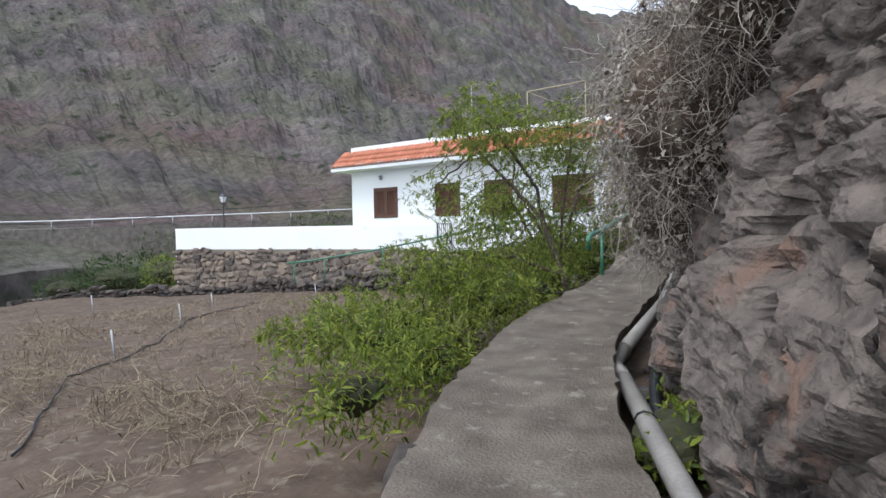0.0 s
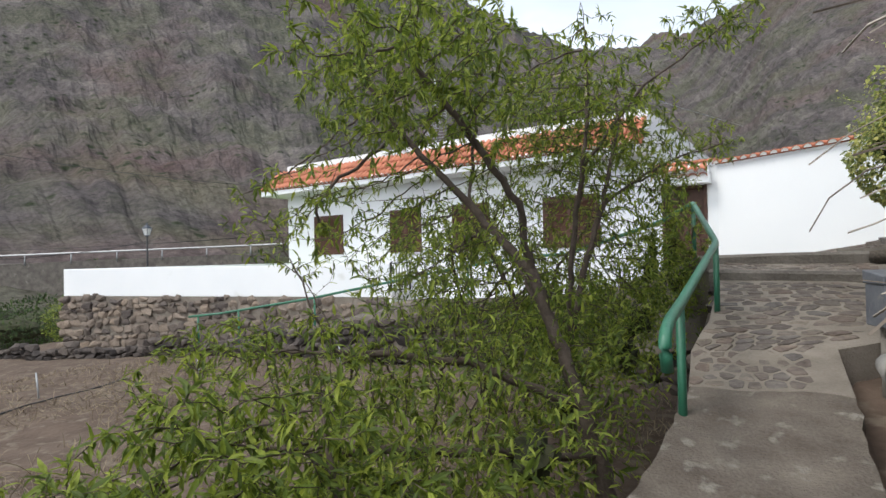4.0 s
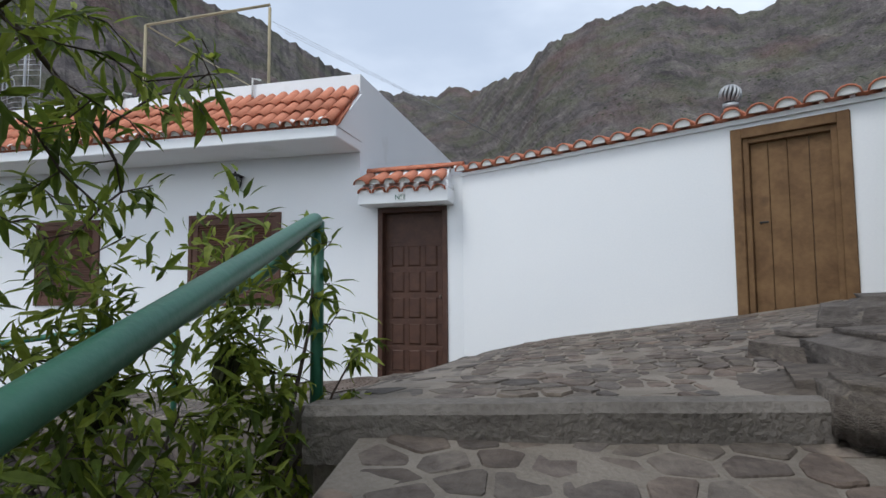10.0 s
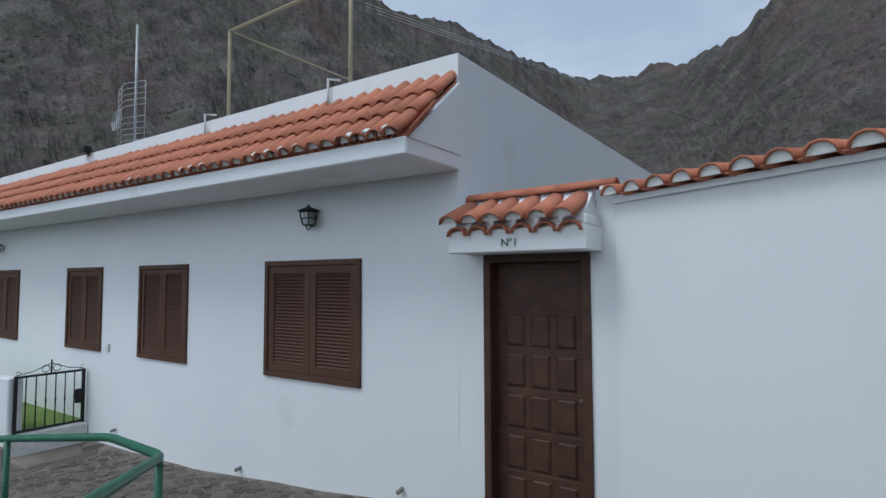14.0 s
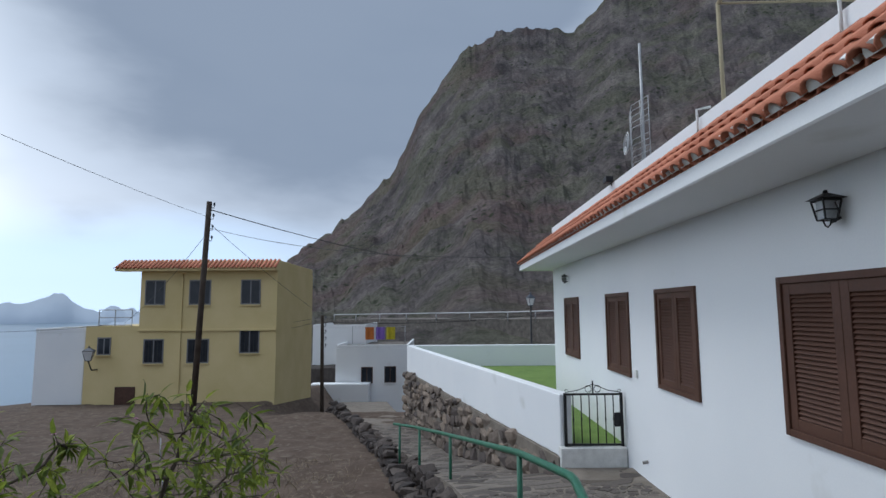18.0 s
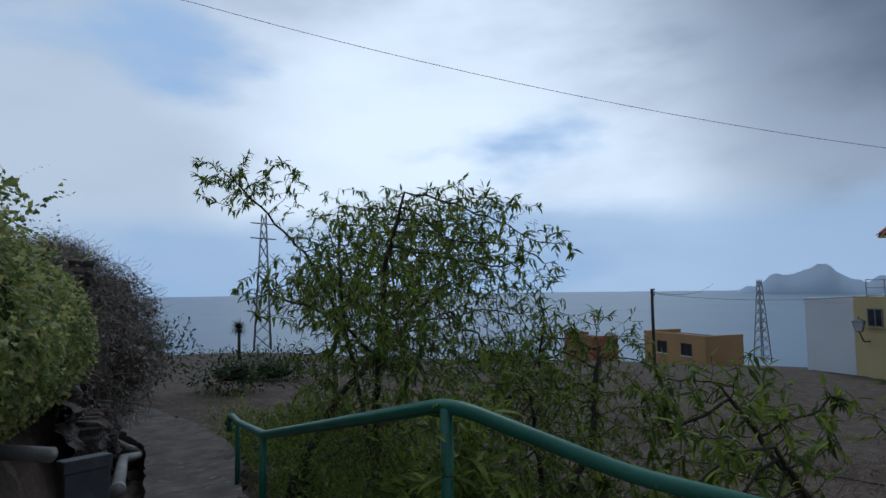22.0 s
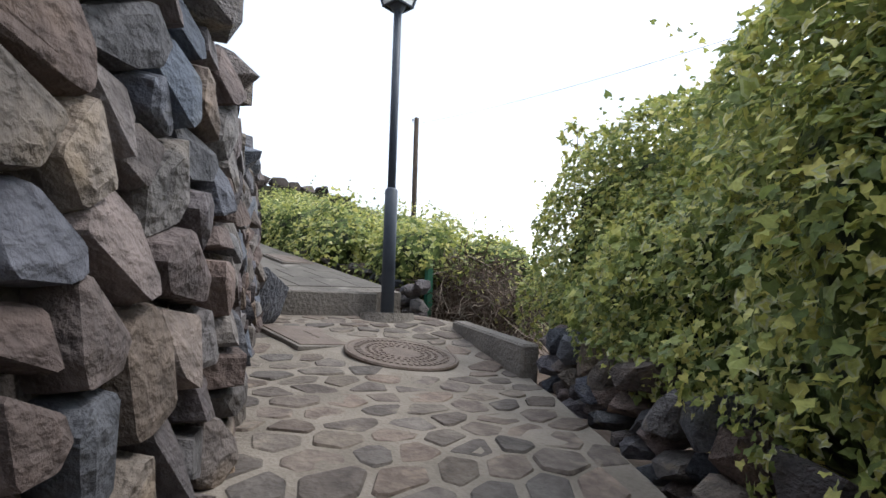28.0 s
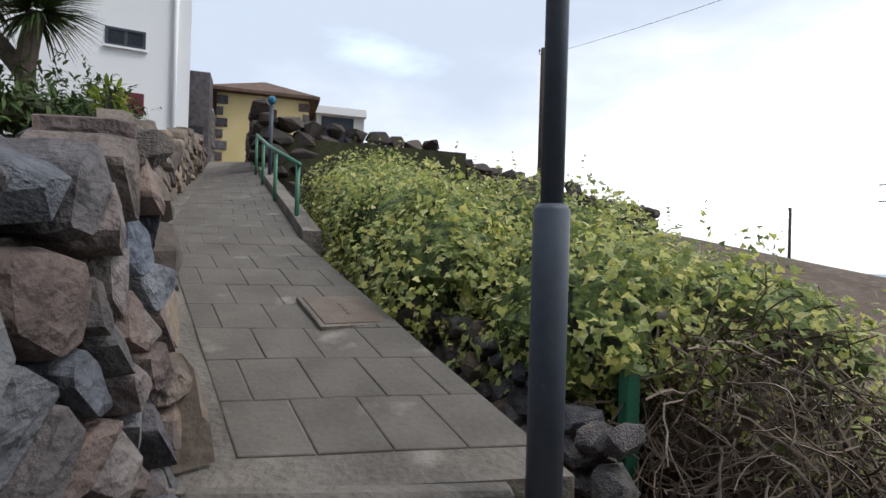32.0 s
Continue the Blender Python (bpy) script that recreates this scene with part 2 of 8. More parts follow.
M_MORTAR = mat("mortar", (0.15, 0.128, 0.106), (0.235, 0.205, 0.172), 0.3, 0.95, 0.5, 60)
M_PSTONE = mat("paving_stone", (0.082, 0.070, 0.062), (0.155, 0.135, 0.118), 0.1, 0.9, 0.8, 34, spots=(0.215, 0.185, 0.155), spot_size=5, vary=0.25, hues=[(1.05, 0.96, 0.9), (0.85, 0.87, 0.9), (1.1, 0.97, 0.9), (0.95, 0.94, 0.92), (1.1, 1.04, 0.96)])
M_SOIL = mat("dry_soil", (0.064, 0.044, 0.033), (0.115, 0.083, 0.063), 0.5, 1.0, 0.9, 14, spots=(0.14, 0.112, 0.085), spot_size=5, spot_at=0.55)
M_ROCK = mat("rock_face", (0.06, 0.05, 0.045), (0.15, 0.125, 0.108), 0.22, 0.95, 1.0, 9, spots=(0.135, 0.088, 0.068), spot_size=2.2, spot_at=0.56, vary=0.2)
M_ROCK.node_tree.nodes["Bump"].inputs["Distance"].default_value = 0.09
M_SLAB = mat("paving_slab", (0.088, 0.079, 0.07), (0.13, 0.117, 0.103), 0.35, 0.9, 0.3, 40, spots=(0.2, 0.182, 0.162), spot_size=3, vary=0.08)
M_GRASSMAT = mat("artificial_turf", (0.12, 0.19, 0.045), (0.16, 0.24, 0.06), 0.4, 0.95, 0.4, 80)
M_BARK = mat("bark", (0.055, 0.04, 0.032), (0.10, 0.078, 0.062), 0.1, 0.95, 0.6, 50)
M_YELLOW = mat("yellow_render", (0.58, 0.47, 0.23), (0.65, 0.53, 0.28), 1.5, 0.9, 0.1, 30)
M_ORANGE = mat("orange_render", (0.45, 0.27, 0.12), (0.5, 0.31, 0.15), 1.5, 0.9, 0.1, 30)
M_GLASSDARK = mat("window_glass", (0.02, 0.025, 0.032), (0.035, 0.04, 0.05), 0.5, 0.2, 0.0, 10, spec=0.25)
M_GREYPIPE = mat("grey_pipe", (0.20, 0.19, 0.18), (0.30, 0.28, 0.26), 0.3, 0.7, 0.2, 40)
M_BLACKPIPE = mat("black_hose", (0.018, 0.02, 0.024), (0.035, 0.038, 0.045), 0.3, 0.45, 0.05, 40)
M_POSTGREY = mat("grey_paint", (0.045, 0.055, 0.075), (0.065, 0.078, 0.10), 0.3, 0.5, 0.08, 40, spots=(0.1, 0.1, 0.1), spot_size=20, spot_at=0.68)
M_POLEWOOD = mat("pole_wood", (0.05, 0.038, 0.03), (0.085, 0.066, 0.052), 0.3, 0.95, 0.4, 20)
M_STEEL = mat("galvanised_steel", (0.3, 0.31, 0.32), (0.42, 0.43, 0.44), 0.2, 0.5, 0.05, 40, metal=0.6)
M_CAST = mat("cast_iron", (0.10, 0.075, 0.06), (0.15, 0.115, 0.095), 0.15, 0.7, 0.4, 60)
M_IVY = island_mat("ivy_leaf", [(0.136, 0.184, 0.064), (0.23, 0.283, 0.089), (0.366, 0.409, 0.119), (0.543, 0.542, 0.158), (0.706, 0.655, 0.218)], 0.5, 0.1, 60, 0.42)
M_IVYRIM = island_mat("ivy_margin", [(0.183, 0.234, 0.077), (0.328, 0.375, 0.146), (0.511, 0.526, 0.291), (0.729, 0.702, 0.429)], 0.5, 0.0, 60, 0.42)
M_PEACH = island_mat("peach_leaf", [(0.075, 0.11, 0.022), (0.14, 0.195, 0.03), (0.23, 0.29, 0.042), (0.34, 0.39, 0.06)], 0.5, 0.05, 40, 0.5)
M_SHRUB = island_mat("shrub_leaf", [(0.022, 0.045, 0.014), (0.045, 0.08, 0.02), (0.075, 0.115, 0.028)], 0.7, 0.05, 30, 0.15)
M_DEAD = island_mat("dead_creeper", [(0.14, 0.11, 0.09), (0.24, 0.2, 0.165), (0.34, 0.3, 0.255), (0.46, 0.42, 0.36)], 0.95, 0.2, 40)
M_STEM = island_mat("brown_stem", [(0.06, 0.042, 0.034), (0.11, 0.078, 0.06), (0.17, 0.13, 0.10), (0.24, 0.2, 0.16)], 0.95, 0.2, 40)
M_DRY = island_mat("dry_grass", [(0.14, 0.105, 0.07), (0.23, 0.18, 0.12), (0.33, 0.27, 0.19)], 0.95, 0.1, 40)
M_WSTONE = mat("wall_stone", (0.082, 0.076, 0.075), (0.185, 0.168, 0.16), 0.22, 0.9, 0.8, 22, spots=(0.2, 0.168, 0.135), spot_size=2.2, spot_at=0.6, vary=0.3, hues=[(1.3, 1.06, 0.84), (0.66, 0.84, 1.12), (1.05, 0.82, 0.72), (0.5, 0.6, 0.76), (1.22, 1.1, 0.95), (0.78, 0.92, 1.1), (0.85, 0.68, 0.62), (1.0, 1.04, 1.1)])
M_WSTONE.node_tree.nodes["Bump"].inputs["Distance"].default_value = 0.045
# Core colour darkened to stand in for shade deep inside foliage and walls.
M_DARKCORE = mat("inner_shade", (0.03, 0.033, 0.017), (0.06, 0.06, 0.033), 0.2, 1.0, 0.3, 20)


# ---- builders ----
def link(name, verts, faces, material, parent=None, label="", smooth=False):
    me = bpy.data.meshes.new(name)
    me.from_pydata([tuple(v) for v in verts], [], [tuple(f) for f in faces])
    me.materials.append(material)
    if smooth:
        me.polygons.foreach_set("use_smooth", [True] * len(me.polygons))
    me.update()
    ob = new(name, me)
    ob.parent = parent
    if label:
        ob["label"] = label
    return ob


def part(name, bm, material, parent=None, label="", smooth=False):
    """Link a bmesh as one mesh object under a thing or a part."""
    me = bpy.data.meshes.new(name)
    bm.to_mesh(me)
    bm.free()
    me.materials.append(material)
    if smooth:
        me.polygons.foreach_set("use_smooth", [True] * len(me.polygons))
    ob = new(name, me)
    ob.parent = parent
    if label:
        ob["label"] = label
    return ob


def thing(name, label, category, group="", kind="", at=(0, 0, 0), turn=0.0):
    ob = new(name)
    ob.matrix_world = pose(*at, 0, 0, turn)
    return tagged(ob, label, category, group, kind)


def box(bm, lo, hi, bevel=0.0, m=None):
    """A box from corner lo to corner hi, bevelled."""
    r = bmesh.ops.create_cube(bm, size=1.0)
    vs = r["verts"]
    for v in vs:
        v.co = Vector([(lo[i] + hi[i]) / 2 + v.co[i] * (hi[i] - lo[i]) for i in range(3)])
    if bevel:
        es = list({e for v in vs for e in v.link_edges})
        r = bmesh.ops.bevel(bm, geom=es, offset=bevel, segments=1, affect='EDGES')
        vs = list({v for f in r["faces"] for v in f.verts} | {v for v in vs if v.is_valid})
    if m is not None:
        bmesh.ops.transform(bm, matrix=m, verts=[v for v in vs if v.is_valid])
    return vs


def boxed(name, lo, hi, material, parent=None, bevel=0.0, label="", m=None):
    bm = bmesh.new()
    box(bm, lo, hi, bevel, m)
    return part(name, bm, material, parent, label)


def tube(bm, pts, r, sides=8, caps=True):
    """A pipe along points; r is a radius or one radius a point."""
    pts = [Vector(p) for p in pts]
    rs = r if isinstance(r, (list, tuple)) else [r] * len(pts)
    rings = []
    up = Vector((0, 0, 1))
    for i, p in enumerate(pts):
        d = (pts[min(i + 1, len(pts) - 1)] - pts[max(i - 1, 0)]).normalized()
        a = d.cross(up)
        if a.length < 1e-3:
            a = d.cross(Vector((1, 0, 0)))
        a.normalize()
        b = a.cross(d).normalized()
        rings.append([bm.verts.new(p + (a * math.cos(k * math.tau / sides) + b * math.sin(k * math.tau / sides)) * rs[i]) for k in range(sides)])
    for i in range(len(rings) - 1):
        for k in range(sides):
            bm.faces.new((rings[i][k], rings[i][(k + 1) % sides], rings[i + 1][(k + 1) % sides], rings[i + 1][k]))
    if caps:
        bm.faces.new(rings[0][::-1])
        bm.faces.new(rings[-1])


def piped(name, pts, r, material, parent=None, sides=10, label="", smooth=True):
    bm = bmesh.new()
    tube(bm, pts, r, sides)
    bmesh.ops.recalc_face_normals(bm, faces=bm.faces)
    return part(name, bm, material, parent, label, smooth)


def rounded(pts, r=0.12, n=5):
    """A polyline with its corners rounded off."""
    pts = [Vector(p) for p in pts]
    out = [pts[0]]
    for a, b, c in zip(pts, pts[1:], pts[2:]):
        p, q = b + (a - b).normalized() * min(r, (a - b).length / 2), b + (c - b).normalized() * min(r, (c - b).length / 2)
        out += [p.lerp(b, k / n).lerp(b.lerp(q, k / n), k / n) for k in range(n + 1)]
    return out + [pts[-1]]


def nz(x, y, z=0.0, s=1.0):
    return noise.fractal(Vector((x * s, y * s, z * s)), 1.0, 2.0, 4)


def strip(name, sections, material, across=6, step=0.35, rough=0.015, depth=0.5, parent=None, label="", ragged=0.0):
    """A paved surface between two edges, given as cross sections (left point, right point), with sides going down."""
    rows = []
    for (l0, r0), (l1, r1) in zip(sections, sections[1:]):
        l0, r0, l1, r1 = map(Vector, (l0, r0, l1, r1))
        n = max(1, int((l1 - l0).length / step))
        for k in range(n):
            rows.append((l0.lerp(l1, k / n), r0.lerp(r1, k / n)))
    rows.append((Vector(sections[-1][0]), Vector(sections[-1][1])))
    vs, fs = [], []
    w = across + 3
    for l, r in rows:
        side = (r - l).normalized() * ragged
        l, r = l + side * nz(l.x, l.y, 2, 5.0), r + side * nz(r.x, r.y, 5, 5.0)
        line = [l.lerp(r, k / across) for k in range(across + 1)]
        for p in line:
            p.z += rough * nz(p.x, p.y, 0, 1.3)
        vs += [line[0] - Vector((0, 0, depth))] + line + [line[-1] - Vector((0, 0, depth))]
    for i in range(len(rows) - 1):
        for k in range(w - 1):
            a = i * w + k
            fs.append((a, a + 1, a + w + 1, a + w))
    fs.append(tuple(range(w - 1, -1, -1)))
    fs.append(tuple(range((len(rows) - 1) * w, len(rows) * w)))
    return link(name, vs, fs, material, parent, label, False)


# ---- terrain ----
def lerp_list(pts, v):
    for (a, p), (b, q) in zip(pts, pts[1:]):
        if v <= b:
            return p + (q - p) * max(0.0, v - a) / (b - a)
    return pts[-1][1]


def bank_x(y):
    """Where the bank beside the lower path begins."""
    return lerp_list([(-40, 14.0), (-18, 6.6), (-16, 5.45), (-14, 4.5), (-12, 3.82), (-9.5, 3.5), (-7, 3.65), (-5, 3.8), (-4, 4.1), (60, 4.1)], y)


def wall_y(x):
    """Line of the dry-stone wall along the upper path."""
    return lerp_list([(4.7, -2.1), (5.1, -2.62), (5.95, -3.25), (7.0, -3.78), (8.4, -4.03), (9.6, -4.38), (10.3, -4.42), (13.9, -3.5), (24.5, -3.0), (60, -2.0)], x)


def wall_top(x):
    return lerp_list([(4.7, 2.7), (5.3, 3.1), (6.0, 3.36), (7.3, 3.28), (8.4, 3.38), (9.6, 3.56), (13.0, 4.2), (13.9, 4.4), (24, 6.3), (60, 9.0)], x)


def ground_z(x, y):
    """The dry field and the slope below it, falling to the south-west."""
    z = -1.35 + 0.045 * min(x, 4) + 0.012 * (y + 8)
    b = bank_x(y) + 1.2 * max(0.0, min(1.0, (-10.5 - y) / 1.5))
    if x > b:
        z += min(2.3, (x - b) * 3.2) * max(0.0, min(1.0, (y + 30) / 8)) * max(0.0, min(1.0, (-3.4 - y) / 0.8 + max(0.0, x - 5.2)))
        if x > 6:
            z += 0.17 * (min(x, 40) - 6) * max(0.0, min(1.0, (y + 40) / 20))
    if x > 5.3 and y > wall_y(x) + 0.5:
        z = wall_top(x) - 0.12
    if y < -30:
        z -= 0.12 * min(-30 - y, 300)
    if x < -30:
        z -= 0.05 * min(-30 - x, 200)
    if x < -22 and y > -12:
        z -= min(4.0, (-22 - x) * 0.35) * min(1.0, (y + 12) / 3)
    if y > -3 and x < 0:
        z -= 0.8
    return z + 0.09 * nz(x, y, 0, 0.45) + 0.04 * nz(x, y, 3, 1.6)


def sheet(name, xs, ys, fn, material):
    vs = [(x, y, fn(x, y)) for y in ys for x in xs]
    w = len(xs)
    fs = [(j * w + i, j * w + i + 1, (j + 1) * w + i + 1, (j + 1) * w + i) for j in range(len(ys) - 1) for i in range(w - 1)]
    return link(name, vs, fs, material, smooth=True)


def spread(lo, hi, fine_lo, fine_hi, fine, coarse):
    out, v = [], lo
    while v < hi:
        out.append(v)
        v += fine if fine_lo <= v < fine_hi else (min(coarse, fine_lo - v) if v < fine_lo else coarse)
    return out + [hi]


gx = spread(-420, 420, -22, 14, 0.4, 18)
gy = spread(-420, 60, -22, 2, 0.4, 18)
ground = sheet("ground", gx, gy, ground_z, M_SOIL)
tagged(ground, "dry brown ploughed soil with withered grass", "ground", kind="structure")

M_SEA = mat("sea", (0.10, 0.16, 0.22), (0.13, 0.20, 0.27), 200, 0.35, 0.0, 0.5)
sea = link("water", [(-4900, -4900, -60), (4900, -4900, -60), (4900, -250, -60), (-4900, -250, -60)], [(0, 1, 2, 3)], M_SEA)
tagged(sea, "hazy blue ocean reaching to the horizon", "sea", kind="structure")


def mountain_mat():
    """Weathered volcanic slope: rock in two scales, rust-red falls, scattered dark shrubs."""
    m = bpy.data.materials.new("mountain_rock")
    m.use_nodes = True
    n, l = m.node_tree.nodes, m.node_tree.links
    b = n["Principled BSDF"]
    co = n.new("ShaderNodeTexCoord")

    def grain(scale, detail, stretch=(1, 1, 1), rough=0.6):
        mp = n.new("ShaderNodeMapping")
        mp.inputs["Scale"].default_value = stretch
        t = n.new("ShaderNodeTexNoise")
        t.inputs["Scale"].default_value, t.inputs["Detail"].default_value, t.inputs["Roughness"].default_value = scale, detail, rough
        l.new(co.outputs["Object"], mp.inputs["Vector"])
        l.new(mp.outputs[0], t.inputs["Vector"])
        return t.outputs["Fac"]

    def ramp(v, stops):
        r = n.new("ShaderNodeValToRGB")
        e = r.color_ramp.elements
        while len(e) < len(stops):
            e.new(0.5)
        for i, (p, c) in enumerate(stops):
            e[i].position, e[i].color = p, (*c, 1)
        l.new(v, r.inputs[0])
        return r.outputs[0]

    def blend(fac, x, y, how='MIX'):
        mx = n.new("ShaderNodeMixRGB")
        mx.blend_type = how
        l.new(fac, mx.inputs[0]) if not isinstance(fac, float) else None
        if isinstance(fac, float):
            mx.inputs[0].default_value = fac
        for k, v in ((1, x), (2, y)):
            if isinstance(v, tuple):
                mx.inputs[k].default_value = (*v, 1)
            else:
                l.new(v, mx.inputs[k])
        return mx.outputs[0]

    k1, k0 = (1, 1, 1), (0, 0, 0)
    rock = ramp(grain(0.05, 10, (1, 1, 0.45), 0.68), [(0.32, (0.062, 0.056, 0.058)), (0.5, (0.112, 0.101, 0.101)), (0.66, (0.175, 0.158, 0.152))])
    flute = ramp(grain(0.16, 6, (1, 1, 0.18)), [(0.36, (0.7, 0.7, 0.71)), (0.62, (1.12, 1.1, 1.08))])
    colour = blend(0.6, rock, flute, 'MULTIPLY')
    red = ramp(grain(0.016, 5), [(0.49, k0), (0.66, k1)])
    colour = blend(red, colour, blend(0.5, colour, (0.14, 0.085, 0.078)))
    green = ramp(grain(0.045, 7), [(0.46, k0), (0.6, k1)])
    colour = blend(green, colour, blend(0.42, colour, (0.11, 0.122, 0.072)))
    dots = n.new("ShaderNodeTexVoronoi")
    dots.inputs["Scale"].default_value = 0.3
    l.new(co.outputs["Object"], dots.inputs["Vector"])
    shrub = ramp(dots.outputs["Distance"], [(0.16, k1), (0.34, k0)])
    some = ramp(grain(0.06, 5), [(0.44, k0), (0.58, k1)])
    colour = blend(blend(1.0, shrub, some, 'MULTIPLY'), colour, (0.04, 0.05, 0.03))
    speck = ramp(grain(0.9, 8, (1, 1, 0.7), 0.75), [(0.36, (0.5, 0.5, 0.5)), (0.62, (1.3, 1.28, 1.25))])
    colour = blend(0.8, colour, speck, 'MULTIPLY')
    l.new(colour, b.inputs["Base Color"])
    b.inputs["Roughness"].default_value = 1.0
    b.inputs["Specular IOR Level"].default_value = 0.05
    bp = n.new("ShaderNodeBump")
    bp.inputs["Strength"].default_value, bp.inputs["Distance"].default_value = 0.8, 3.0
    l.new(grain(0.22, 10, (1, 1, 0.4), 0.7), bp.inputs["Height"])
    l.new(bp.outputs[0], b.inputs["Normal"])
    return m


M_MOUNT = mountain_mat()
# skyline of the valley: bearing west of north, rise of the ridge above the eye, distance of the ridge
RIDGE = [(-92, 3, 260), (-86, 12, 260), (-80, 19, 300), (-60, 24, 380), (-30, 25, 420), (-20, 24.2, 430), (-15, 24.3, 430), (-9, 26.2, 430), (-6, 26.3, 430), (-2.4, 25.4, 430), (1, 24.4, 440), (3.5, 23.3, 460), (5.5, 21.8, 500), (8, 20.7, 560),
         (11, 20.0, 640), (16, 19.7, 640), (20, 19.9, 620), (24, 21.4, 560), (27, 22.7, 520), (32, 25, 480), (40, 26.8, 430), (47, 29.5, 400), (60, 31, 380), (72, 29.5, 370), (76, 27, 365), (84, 27.3, 360), (88, 25.2, 355),
         (92, 20.3, 350), (95, 14.3, 345), (100, 9.2, 340), (105, 5.2, 335), (110, 2.0, 330), (116, -4, 320)]


def ridge_at(a):
    for (a0, e0, r0), (a1, e1, r1) in zip(RIDGE, RIDGE[1:]):
        if a0 <= a <= a1:
            f = (a - a0) / (a1 - a0)
            return e0 + (e1 - e0) * f, r0 + (r1 - r0) * f
    return RIDGE[-1][1:]


def build_mountain():
    vs, fs = [], []
    rings, cols = 96, 640
    for j in range(rings):
        for i in range(cols):
            a = -92 + 208 * i / (cols - 1)
            e, far = ridge_at(a)
            f = j / (rings - 14)
            e += (0.5 * nz(a * 0.35, 7.7) + 0.3 * nz(a * 1.7, 2.2)) * min(f, 1.0) ** 7
            r = 45 + (far - 45) * min(f, 1.0) + (80 * (f - 1) if f > 1 else 0)
            top = 1.8 + far * math.tan(radians(e))
            h = -3.0 + (top + 3) * (0.62 * min(f, 1) ** 1.25 + 0.38 * min(f, 1) ** 2.6)
            x, y = 1.8 - r * math.sin(radians(a)), -2.7 + r * math.cos(radians(a))
            gully = nz(x * 0.014, y * 0.014, 3.0) * 0.5 + nz(x * 0.03, y * 0.03, h * 0.03) * 0.5
            h += gully * 11 * min(f * 2.2, 1) * max(0.0, 1 - f) ** 0.5
            rib = abs(nz(a * 0.11 + f, f * 2.6, 1.5)) + 0.5 * abs(nz(a * 0.33 - f, f * 5.0, 4.5))
            h -= (0.55 - rib) * 8 * min(f * 2.0, 1) * max(0.0, 1 - f) ** 0.6
            h += (nz(x * 0.11, y * 0.11, h * 0.05) * 2.6 + nz(x * 0.4, y * 0.4, h * 0.2) * 1.1) * min(f * 3, 1) * (1 if f < 0.97 else 0.4)
            if f > 1:
                h -= (f - 1) * 260
            if j == 0:
                h -= 25.0
            vs.append((x, y, h))
    for j in range(rings - 1):
        for i in range(cols - 1):
            q = j * cols + i
            fs.append((q, q + cols, q + cols + 1, q + 1))
    ob = link("backdrop", vs, fs, M_MOUNT, smooth=False)
    tagged(ob, "dark volcanic mountainside with sparse scrub", "mountain", kind="structure")


build_mountain()

# ---- paved ways ----
LOWER = [((5.3, -19.9, -0.9), (6.6, -19.3, -0.9)), ((4.2, -17.3, -0.77), (5.5, -16.8, -0.77)), ((3.41, -15.4, -0.68), (4.6, -15.1, -0.68)), ((2.84, -14.1, -0.625), (3.95, -13.8, -0.62)), ((2.45, -12.95, -0.575), (3.6, -12.85, -0.57)),
         ((2.17, -11.9, -0.525), (3.33, -11.85, -0.52)), ((2.08, -10.6, -0.45), (3.2, -10.5, -0.45)), ((2.1, -9.4, -0.34), (3.05, -9.3, -0.34)), ((2.06, -8.47, -0.195), (3.0, -8.4, -0.18))]
RAMP = [((2.06, -8.47, -0.195), (3.0, -8.4, -0.18)), ((1.95, -7.75, -0.06), (2.93, -7.5, -0.02)), ((1.96, -7.35, 0.02), (3.4, -7.2, 0.06)), ((1.97, -7.0, 0.09), (3.55, -6.8, 0.12)), ((1.9, -6.2, 0.25), (3.6, -6.05, 0.27)), ((1.76, -5.22, 0.42), (3.55, -5.12, 0.38))]
STEP1 = [((1.74, -5.27, 0.50), (3.5, -5.17, 0.46)), ((1.70, -4.72, 0.57), (3.45, -4.36, 0.56)), ((1.6, -4.2, 0.6), (3.5, -3.9, 0.6))]
TERRACE = [((-27, -8, -2.7), (-27, -5.6, -2.7)), ((-19, -5.6, -2.15), (-19, -4.1, -2.15)), ((-12.8, -3.7, -1.75), (-12.8, -2.5, -1.75)), ((-7.9, -2.75, -0.95), (-7.9, -1.25, -0.85)),
           ((-6.9, -2.6, -0.75), (-6.6, 0, -0.42)), ((-3.7, -2.2, -0.2), (-4.1, 0, -0.36)), ((-1.5, -2.05, -0.1), (-1.9, 0, -0.17)), ((0, -3.2, 0.18), (-0.1, 0, 0)),
           ((0.75, -4.0, 0.42), (0.95, -0.02, 0.14)), ((1.5, -4.68, 0.66), (1.45, -0.25, 0.39)), ((2.5, -4.52, 0.68), (2.3, -0.7, 0.6)), ((3.3, -4.32, 0.68), (3.73, -1.5, 0.85)), ((4.1, -4.25, 0.95), (4.65, -2.0, 1.05))]
UP1 = [((4.05, -4.3, 1.06), (4.65, -2.0, 1.13)), ((4.8, -4.5, 1.22), (5.25, -2.7, 1.28)), ((5.4, -4.78, 1.38), (6.05, -3.3, 1.45))]
UP2 = [((5.25, -4.75, 1.60), (5.85, -3.2, 1.67)), ((6.2, -5.05, 1.76), (6.3, -3.42, 1.78)), ((6.9, -5.3, 1.92), (7.0, -3.75, 1.92)), ((8.2, -5.9, 2.05), (8.4, -4.0, 2.1)), ((9.4, -6.1, 2.35), (9.6, -4.35, 2.3)), ((10.0, -5.9, 2.42), (10.2, -4.45, 2.4))]
